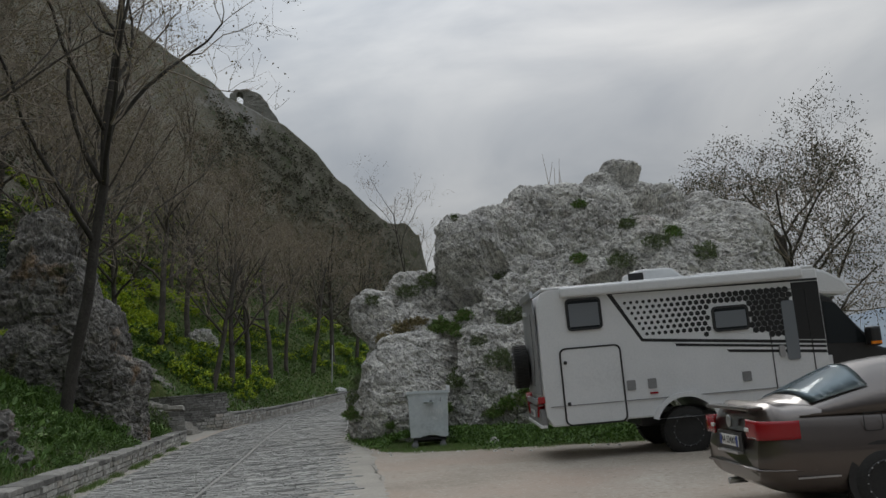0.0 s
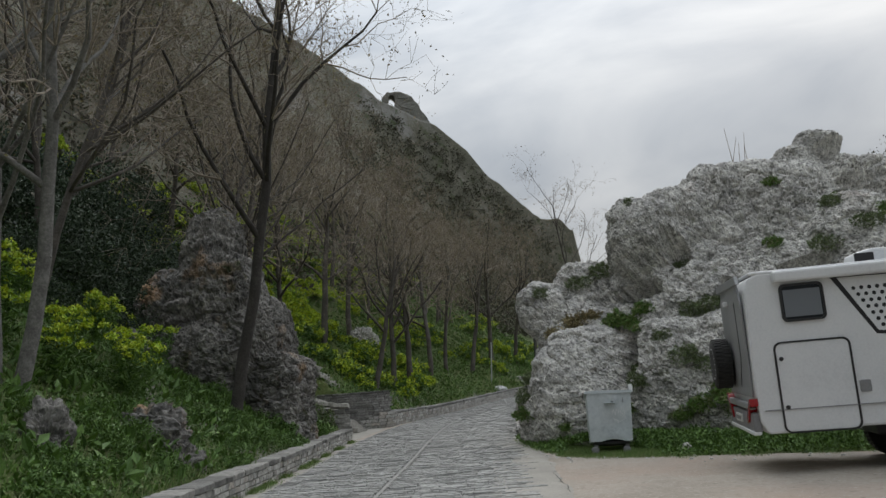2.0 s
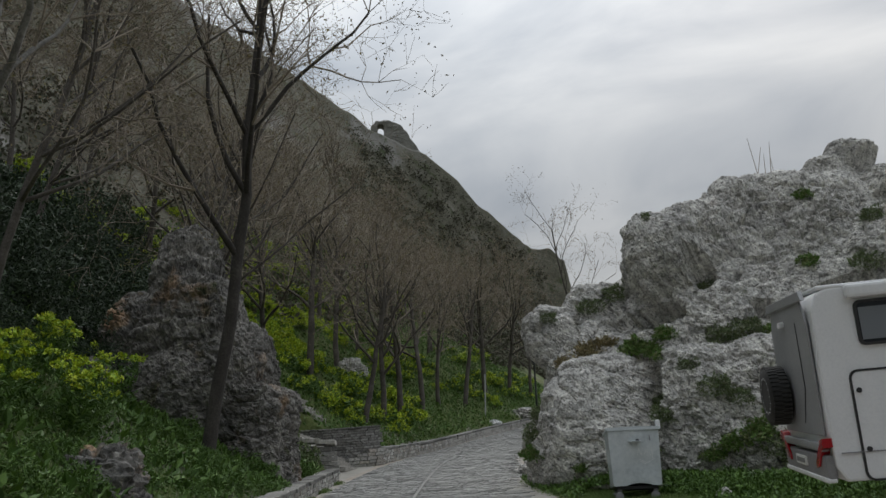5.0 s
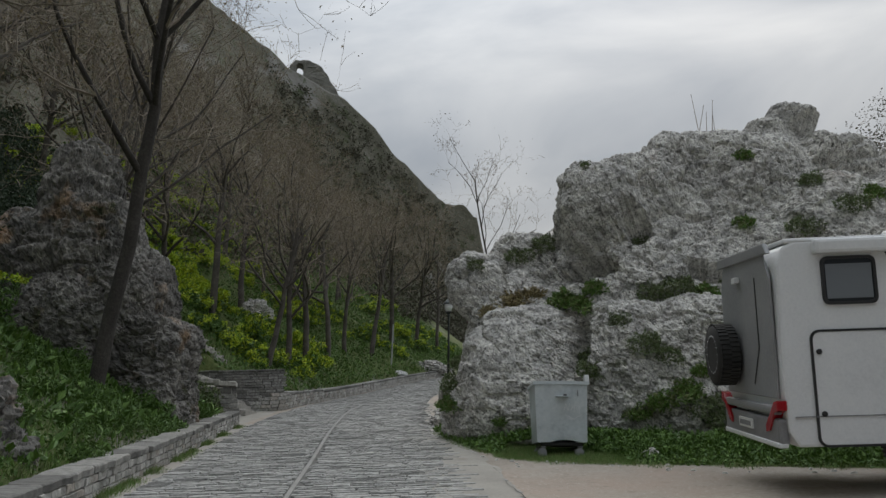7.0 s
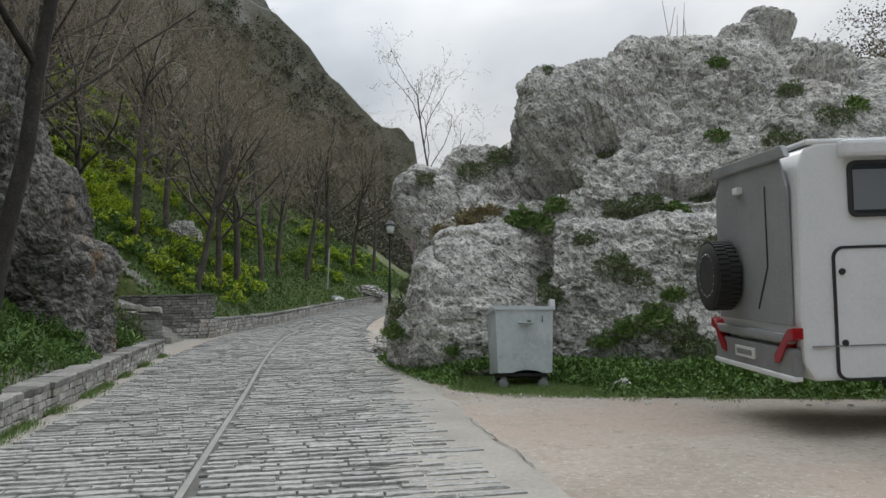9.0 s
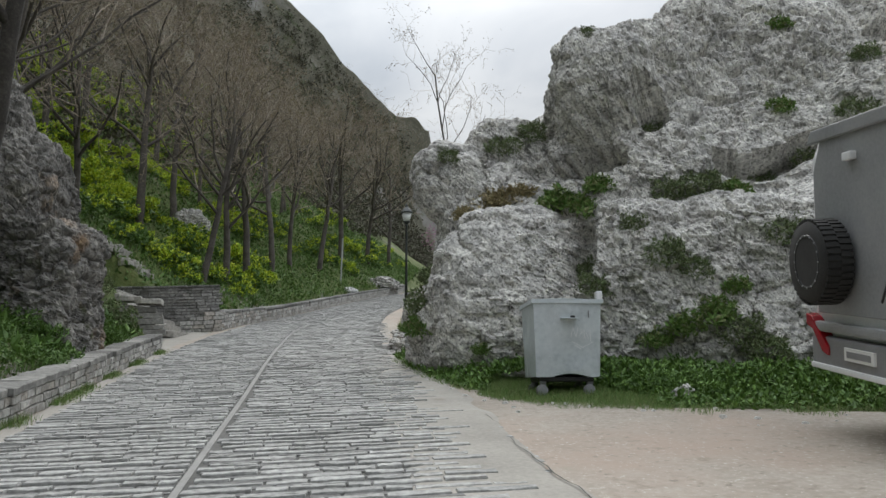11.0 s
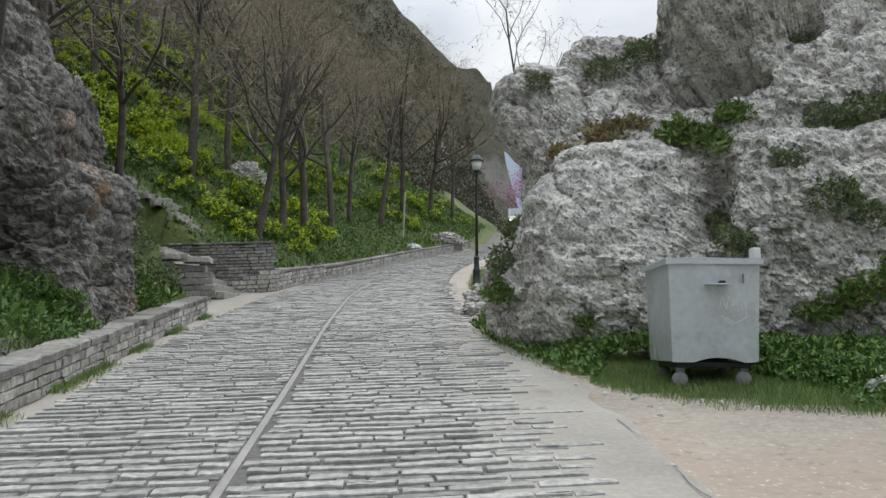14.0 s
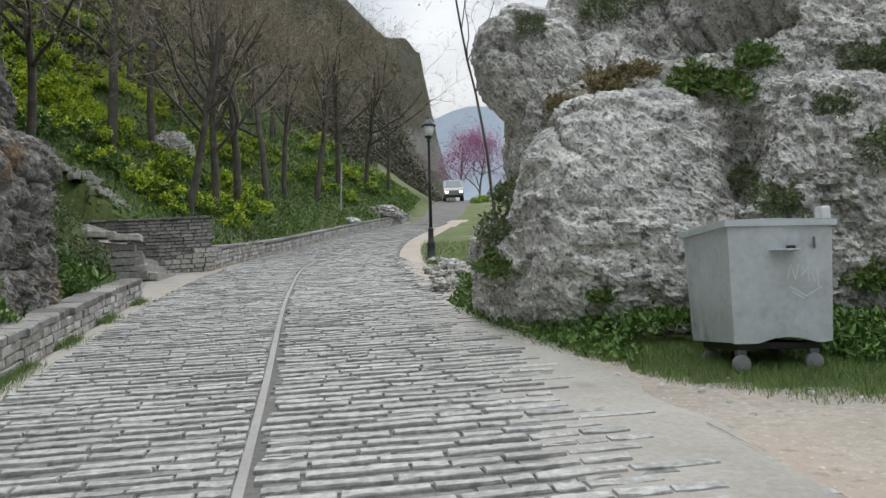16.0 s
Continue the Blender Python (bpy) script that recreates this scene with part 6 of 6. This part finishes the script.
tower = empty("ruined_tower", pose(-44.4, 115.6, 62.4, 0, 0, 22), "ruined stone tower with an open arch on the ridge", "ruin")
part("wall", tower_bm, MASONRY, tower)
part("sill", box_bm((-0.7, 0.1, -9.2), (0.7, 1.9, -0.75), 0.05), MASONRY, tower)

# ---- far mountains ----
# the pale blue is haze of the distance, painted into the rock colour
HAZE_ROCK = mottled("far_mountain", [(0.3, (0.24, 0.28, 0.33)), (0.5, (0.28, 0.325, 0.375)), (0.7, (0.33, 0.37, 0.41))], 0.004, 0.02, 1.0, 0.2, 1.0)
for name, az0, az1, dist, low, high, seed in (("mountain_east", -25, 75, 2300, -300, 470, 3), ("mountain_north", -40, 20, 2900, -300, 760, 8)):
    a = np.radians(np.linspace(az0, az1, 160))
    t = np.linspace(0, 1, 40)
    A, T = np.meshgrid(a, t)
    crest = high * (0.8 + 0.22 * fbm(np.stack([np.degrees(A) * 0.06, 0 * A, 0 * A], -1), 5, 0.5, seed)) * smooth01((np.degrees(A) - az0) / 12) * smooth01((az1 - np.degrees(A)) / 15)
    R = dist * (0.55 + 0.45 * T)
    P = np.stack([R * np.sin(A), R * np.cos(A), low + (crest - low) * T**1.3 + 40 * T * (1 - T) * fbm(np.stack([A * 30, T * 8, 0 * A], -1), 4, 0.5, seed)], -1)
    tagged(new("backdrop_" + name, mesh_of(name, P, grid_faces(40, 160), HAZE_ROCK, True)), "mountain side across the valley, its blue haze painted on", "mountain", kind="structure")

# ---- stone path and steps by the gap in the wall ----
SLAB = varied("path_slabs", [(0.30, 0.28, 0.25), (0.38, 0.36, 0.32), (0.46, 0.44, 0.40)], 0.95, 12, 0.5, 0.01)
WALL_STONE = varied("wall_stone", [(0.36, 0.345, 0.315), (0.48, 0.465, 0.43), (0.57, 0.555, 0.52), (0.28, 0.27, 0.245), (0.50, 0.455, 0.40)], 0.95, 14, 0.6, 0.015)
CAP_STONE = varied("cap_stone", [(0.13, 0.125, 0.115), (0.20, 0.195, 0.18), (0.30, 0.29, 0.265)], 0.95, 10, 0.6, 0.015)
GREY_STONE = varied("grey_wall_stone", [(0.20, 0.193, 0.18), (0.26, 0.252, 0.235), (0.33, 0.32, 0.30)], 0.95, 14, 0.6, 0.015)
MORTAR = mottled("wall_mortar", [(0.3, (0.09, 0.086, 0.076)), (0.7, (0.17, 0.162, 0.145))], 2, 20, 0.95, 0.5, 0.01)
LIGHT_SETT = varied("light_setts", [(0.28, 0.277, 0.262), (0.335, 0.332, 0.312), (0.39, 0.384, 0.362), (0.305, 0.30, 0.28)], 0.85, 16, 0.5, 0.01)
DARK_SETT = varied("dark_setts", [(0.135, 0.132, 0.125), (0.17, 0.166, 0.157), (0.21, 0.205, 0.193)], 0.88, 16, 0.5, 0.01)
LIGHT_REST = varied("light_setts_joined", [(0.28, 0.277, 0.262), (0.335, 0.332, 0.312), (0.39, 0.384, 0.362), (0.305, 0.30, 0.28)], 0.85, 16, 0.5, 0.01, True)
DARK_REST = varied("dark_setts_joined", [(0.135, 0.132, 0.125), (0.17, 0.166, 0.157), (0.21, 0.205, 0.193)], 0.88, 16, 0.5, 0.01, True)
WALL_REST = varied("wall_stone_joined", [(0.36, 0.345, 0.315), (0.48, 0.465, 0.43), (0.57, 0.555, 0.52), (0.28, 0.27, 0.245)], 0.95, 14, 0.6, 0.015, True)

BED = mottled("road_bed", [(0.3, (0.05, 0.048, 0.044)), (0.5, (0.09, 0.087, 0.08)), (0.7, (0.14, 0.135, 0.125))], 0.8, 16, 0.95, 0.6, 0.015)
CONCRETE = mottled("worn_concrete", [(0.3, (0.22, 0.205, 0.18)), (0.5, (0.30, 0.28, 0.245)), (0.7, (0.38, 0.355, 0.315))], 1.2, 22, 0.92, 0.35, 0.008, second=(2.5, 0.60, 0.72, (0.24, 0.21, 0.175)))
JOINT = mottled("joint_concrete", [(0.3, (0.20, 0.195, 0.183)), (0.6, (0.29, 0.283, 0.265))], 2.0, 22, 0.92, 0.3, 0.008)


def ribbon(name, y0, y1, step, left, right, lift, depth, mat, label, ragged=0.0):
    ys = np.arange(y0, y1, step)
    l, r = left(ys), right(ys)
    if ragged:
        p = np.stack([ys * 1.4, 0 * ys, 0 * ys], -1)
        l, r = l + ragged * fbm(p, 3, 0.5, 71), r + ragged * fbm(p, 3, 0.5, 72)
    cols = 9
    u = np.linspace(0, 1, cols)
    X = l[:, None] + (r - l)[:, None] * u
    Y = np.repeat(ys[:, None], cols, 1)
    Z = road_z(Y) + lift
    Z[:, 0] -= depth
    Z[:, -1] -= depth
    return tagged(new(name, mesh_of(name, np.stack([X, Y, Z], -1), grid_faces(len(ys), cols), mat, True)), label, "road", kind="structure")


ribbon("road", -8, 112, 0.4, lambda y: left_x(y) + 0.06, lambda y: right_x(y) + 0.05, 0.008, 0.05, BED, "steep stone-paved road with ribbed rows of setts")
ribbon("road_margin", 2, 28, 0.25, lambda y: right_x(y) - 0.85, lambda y: right_x(y) + 0.5, 0.022, 0.02, CONCRETE, "worn concrete strip along the paved road", 0.10)
ribbon("road_gutter", 2, 30, 0.25, lambda y: left_x(y) + 0.02, lambda y: left_x(y) + 0.36, 0.026, 0.05, CONCRETE, "worn concrete gutter along the wall", 0.05)
ribbon("driveway", 29.3, 36.1, 0.4, lambda y: left_x(y) - 3.2, lambda y: left_x(y) + 0.25, 0.02, 0.05, CONCRETE, "pale concrete apron at the gap in the wall", 0.05)
ribbon("road_joint", 0, 40, 0.5, lambda y: joint_x(y) - 0.005, lambda y: joint_x(y) + 0.06, 0.017, 0.004, JOINT, "narrow concrete joint along the middle of the road")


BLACK_GAP = mottled("crack_dirt", [(0.3, (0.03, 0.028, 0.025)), (0.7, (0.09, 0.08, 0.07))], 6, 40, 1.0, 0.3, 0.004)
crack = lambda y: right_x(y) + 0.47 + 0.05 * fbm(np.stack([y * 1.1, 0 * y, 0 * y], -1), 4, 0.6, 33)
ribbon("road_crack", 15.5, 20.0, 0.06, lambda y: crack(y) - 0.011 * np.clip(vnoise(np.stack([y * 2.3, 0 * y, 0 * y], -1), 6) + 0.15, 0, 1), lambda y: crack(y) + 0.011 * np.clip(vnoise(np.stack([y * 2.3, 0 * y, 0 * y], -1), 6) + 0.15, 0, 1), 0.026, 0.0, BLACK_GAP, "dark crack where the concrete meets the dirt")


def stone_unit(seed):
    """A worn block of unit size about the origin, uneven in outline, its top rounded over."""
    rng = random.Random(seed)
    j = lambda a: rng.uniform(-a, a)
    line = [(-0.5 + 0.25 * k, -0.5) for k in range(5)] + [(0.5 - 0.25 * k, 0.5) for k in range(5)]
    low = [(x + j(0.012), y + (j(0.07) if 0.1 < abs(x) < 0.4 or x == 0 else j(0.10)), -0.5) for x, y in line]
    mid = [(x, y, 0.34 + j(0.06)) for x, y, _ in low]
    top = [(x * 0.975, y * 0.90 + j(0.03), 0.5 + j(0.08)) for x, y, _ in low]
    faces = [(20 + k, 21 + k, 28 - k, 29 - k) for k in range(4)]
    for a in (0, 10):
        faces += [(a + k, a + (k + 1) % 10, a + 10 + (k + 1) % 10, a + 10 + k) for k in range(10)]
    return np.array(low + mid + top), np.array(faces)


UNITS = [stone_unit(k) for k in range(8)]
unit_meshes = {}


def lay(parent, name, stones, near, mat, rest_mat, rest_name, rest_label, most=300):
    """Stones as rows of (centre, x axis, y axis, z axis, size): those that near() picks become parts, the rest one mesh."""
    verts, faces, at, count = [], [], 0, 0
    for n, (c, ax, ay, az, size) in enumerate(stones):
        v, f = UNITS[n % 8]
        if count < most and near(c):
            key = (n % 8, mat.name)
            if key not in unit_meshes:
                unit_meshes[key] = mesh_of(name, v, f, mat)
            ob = new(name, unit_meshes[key])
            ob.matrix_world = Matrix([[ax[i] * size[0], ay[i] * size[1], az[i] * size[2], c[i]] for i in range(3)] + [[0, 0, 0, 1]])
            ob.parent = parent
            count += 1
        else:
            s = v * size
            verts.append(np.array(c) + s[:, :1] * ax + s[:, 1:2] * ay + s[:, 2:] * az)
            faces += (f + at).tolist()
            at += len(v)
    if verts:
        tagged(part(rest_name, mesh_of(rest_name, np.concatenate(verts), faces, rest_mat), None, parent, rest_label), kind="stuff")


# ---- the setts of the road ----
road = bpy.data.objects["road"]
pick = random.Random(20)
light, dark = [], []
y = -2.0
row = 0
while y < 62:
    slope = float(joint_x(y + 0.3) - joint_x(y - 0.3)) / 0.6 if y < 46 else float(left_x(y + 0.3) - left_x(y - 0.3)) / 0.6
    ax = np.array([1.0, -slope, -slope * SLOPE])
    ax /= np.linalg.norm(ax)
    up = np.array([0, -SLOPE, 1.0])
    up /= np.linalg.norm(up)
    ay = np.cross(up, ax)
    jx = float(joint_x(min(y, 46.9)))
    flat = float(smooth01((y - 25.5) / 1.5))
    kind = row % 2
    spans = [(float(left_x(y)) + 0.28 - slope * 0.6, jx - 0.004), (jx + 0.06, float(right_x(y)) + 0.3)] if y < 39 else [(float(left_x(y)) + 0.2, float(right_x(y)) + 0.02)]
    width = 0.098 if kind == 0 else 0.084
    for x0, x1 in spans:
        x = x0 + pick.uniform(0, 0.1)
        while x < x1 - 0.06:
            length = min(pick.uniform(0.16, 0.62), x1 - x)
            edge_x = float(right_x(y - (x - jx) * slope)) + 0.22 - x - length / 2
            lift = (0.028 if kind == 0 else 0.012 + 0.011 * flat) + pick.uniform(-0.007, 0.007) - 0.035 * float(smooth01(1 - (edge_x + pick.uniform(-0.15, 0.15)) / 0.5))
            split = kind == 0 and pick.random() < 0.12
            for half_ in ((-0.5, 0.5) if split else (0,)):
                cx = x + length / 2
                cy = y + (cx - jx) * (-slope) + half_ * width * 0.5 + pick.uniform(-0.008, 0.008)
                stone = ((cx, cy, float(road_z(cy)) + lift - 0.025), ax, ay, up, (length - 0.005, width * (0.5 if split else 1) - 0.005, 0.06))
                (light if kind == 0 or pick.random() < 0.75 * flat else dark).append(stone)
            x += length
    y += width / 1.03 + 0.002
    row += 1
near_road = lambda c: 18.2 < c[1] < 22.6 and c[0] > left_x(c[1]) + 0.8
lay(road, "sett", light, near_road, LIGHT_SETT, LIGHT_REST, "light_setts", "rows of worn pale setts")
lay(road, "sett", dark, near_road, DARK_SETT, DARK_REST, "dark_setts", "lower rows of grey setts", 250)


# ---- roadside walls ----
def wall_run(name, path, height, thick, course, mat, rest, cap, label, near, lengths=(0.16, 0.36), cap_height=0.09, most=300):
    """A low wall along a path of (x, y), stepped up the slope with it, of coursed stones round a core with cap slabs on top."""
    core_v, core_f = [], []
    thing = tagged(new(name), label, "wall", kind="structure")
    stones, caps = [], []
    rnd = random.Random(len(path))
    pts = np.array(path, float)
    seg = np.linalg.norm(np.diff(pts, axis=0), axis=1)
    dist = np.r_[0, np.cumsum(seg)]
    at = lambda s: np.array([np.interp(s, dist, pts[:, k]) for k in (0, 1)])
    zs = lambda p: float(road_z(p[1]))
    n = max(2, int(dist[-1] / 0.5))
    ring = []
    for k in range(n + 1):
        s = dist[-1] * k / n
        p = at(s)
        d = at(min(s + 0.2, dist[-1])) - at(max(s - 0.2, 0))
        d /= np.linalg.norm(d)
        nrm = np.array([-d[1], d[0]])
        a, b = p + nrm * 0.03, p + nrm * (thick - 0.02)
        z = zs(p)
        h = height(s) if callable(height) else height
        ring.append([(*a, z - 0.2), (*a, z + h - 0.01), (*b, z + h - 0.01), (*b, z - 0.2)])
    core_v = np.array(ring).reshape(-1, 3)
    for k in range(n):
        for j in range(3):
            core_f.append((4 * k + j, 4 * k + j + 1, 4 * k + 5 + j, 4 * k + 4 + j))
    core_f += [(0, 3, 2, 1), (4 * n, 4 * n + 1, 4 * n + 2, 4 * n + 3)]
    part("core", mesh_of("core", core_v, core_f, MORTAR), None, thing)
    z_off, c_no = 0.0, 0
    top_h = max(height(s) for s in dist) if callable(height) else height
    while z_off < top_h - 0.03:
        ch = course * rnd.uniform(0.85, 1.15)
        s = rnd.uniform(-0.1, 0)
        while s < dist[-1]:
            length = rnd.uniform(*lengths)
            mid = min(max(s + length / 2, 0), dist[-1])
            h = height(mid) if callable(height) else height
            if z_off + ch * 0.6 < h:
                p = at(mid)
                d = at(min(mid + 0.15, dist[-1])) - at(max(mid - 0.15, 0))
                d /= np.linalg.norm(d)
                ax = np.array([d[0], d[1], (zs(p + d) - zs(p))])
                ax /= np.linalg.norm(ax)
                out = np.array([d[1], -d[0], 0.0])
                up_ = np.cross(out, ax)
                hh = min(ch, h - z_off)
                c = np.array([p[0], p[1], zs(p) + z_off + hh / 2]) - out * (0.03 + rnd.uniform(-0.015, 0.012))
                # the worn face of each block looks outward
                stones.append((tuple(c), ax, up_ * -1, out, (length - 0.020, hh - 0.018, 0.11)))
            s += length
        z_off += ch
        c_no += 1
    s = 0.0
    while cap and s < dist[-1] - 0.05:
        length = min(rnd.uniform(0.5, 0.95), dist[-1] - s)
        p = at(s + length / 2)
        d = at(min(s + length, dist[-1])) - at(s)
        d /= np.linalg.norm(d)
        ax = np.array([d[0], d[1], zs(p + d) - zs(p)])
        ax /= np.linalg.norm(ax)
        out = np.array([d[1], -d[0], 0.0])
        up_ = np.cross(out, ax)
        h = height(s + length / 2) if callable(height) else height
        c = np.array([p[0], p[1], zs(p) + h + cap_height / 2 - 0.01]) - out * (thick / 2 - 0.02 + rnd.uniform(-0.012, 0.012))
        caps.append((tuple(c), ax, -out, up_, (length - 0.012, thick + 0.04, cap_height)))
        s += length
    lay(thing, "stone", stones, near, mat, rest, "far_stones", "coursed stones farther along", most)
    if cap:
        lay(thing, "cap_slab", caps, lambda c: True, CAP_STONE, CAP_STONE, "far_caps", "cap slabs farther along")
    return thing


ys_ = np.arange(3.0, 29.2, 0.5)
wall_run("wall_roadside", [(float(left_x(y)), y) for y in ys_], 0.36, 0.36, 0.115, WALL_STONE, WALL_REST, True, "low roadside wall of pale coursed stone with dark cap slabs", lambda c: 15.5 < c[1] < 25.5)
ys_ = np.arange(36.4, 66, 0.6)
wall_run("wall_upper", [(float(left_x(y)), y) for y in ys_], lambda s: 0.40 + 0.22 * math.exp(-s / 4), 0.36, 0.125, WALL_STONE, WALL_REST, True, "low wall of pale stone along the upper road", lambda c: c[1] < 46, most=200)
turn_path = [(-16.6, 36.6), (-15.4, 36.0), (-14.2, 35.7), (-13.2, 35.7), (-12.5, 35.95), (-12.05, 36.4)]
wall_run("wall_curved", turn_path, lambda s: 1.50, 0.4, 0.10, GREY_STONE, GREY_STONE, True, "curved grey retaining wall beside the steps", lambda c: True, (0.18, 0.42), 0.06)


def slab(name, x, y, z, size, turn, label):
    ob = tagged(new(name, mesh_of(name, UNITS[int(abs(x * 7)) % 8][0] * np.array(size), UNITS[0][1], SLAB)), label, "step", "stone steps by the wall")
    ob.matrix_world = pose(x, y, z, 0, 0, turn)
    return ob


foot_path = [(-14.2, 35.62), (-13.2, 35.62), (-12.45, 35.88), (-11.98, 36.36)]
wall_run("wall_curved_foot", foot_path, lambda s: 0.40 + 0.35 * max(0.0, s - 1.2) / 1.2, 0.14, 0.13, WALL_STONE, WALL_REST, False, "pale lower courses at the foot of the curved wall", lambda c: True, (0.18, 0.40))
wall_run("wall_steps", [(-14.6, 31.75), (-13.4, 32.2), (-12.35, 32.6)], lambda s: 1.30 - 0.14 * s, 0.36, 0.16, GREY_STONE, GREY_STONE, False, "stepped flank wall of grey slabs beside the path", lambda c: True, (0.35, 0.75))
for k in range(4):
    x, yk = -12.62 - 0.52 * k, 32.72 - 0.2 * k
    slab("cap_step", x, yk, float(road_z(yk)) + 1.12 + 0.09 * k, (0.72, 0.62, 0.15), 20 + 3 * math.sin(k * 2.3), "broad pale slab on the flank wall")
for k in range(7):
    x, yk = -12.6 - 0.34 * k, 34.3 + 0.08 * k
    slab("stone_step", x, yk, float(road_z(yk)) + 0.02 + 0.15 * k, (0.62, 1.9, 0.20 + 0.10 * k), 8 + 3 * math.sin(k * 2.3), "rough pale stone step beside the curved wall")
trail = random.Random(3)
for k in range(26):
    x = -14.9 - 0.145 * k + trail.uniform(-0.1, 0.1)
    yk = 36.8 + 0.02 * k + trail.uniform(-0.3, 0.3)
    slab("path_slab", x, yk, float(ground_z(x, yk)) + trail.uniform(-0.02, 0.03), (trail.uniform(0.3, 0.6), trail.uniform(0.25, 0.5), 0.16), trail.uniform(0, 90), "pale trodden stone on the path up the slope")
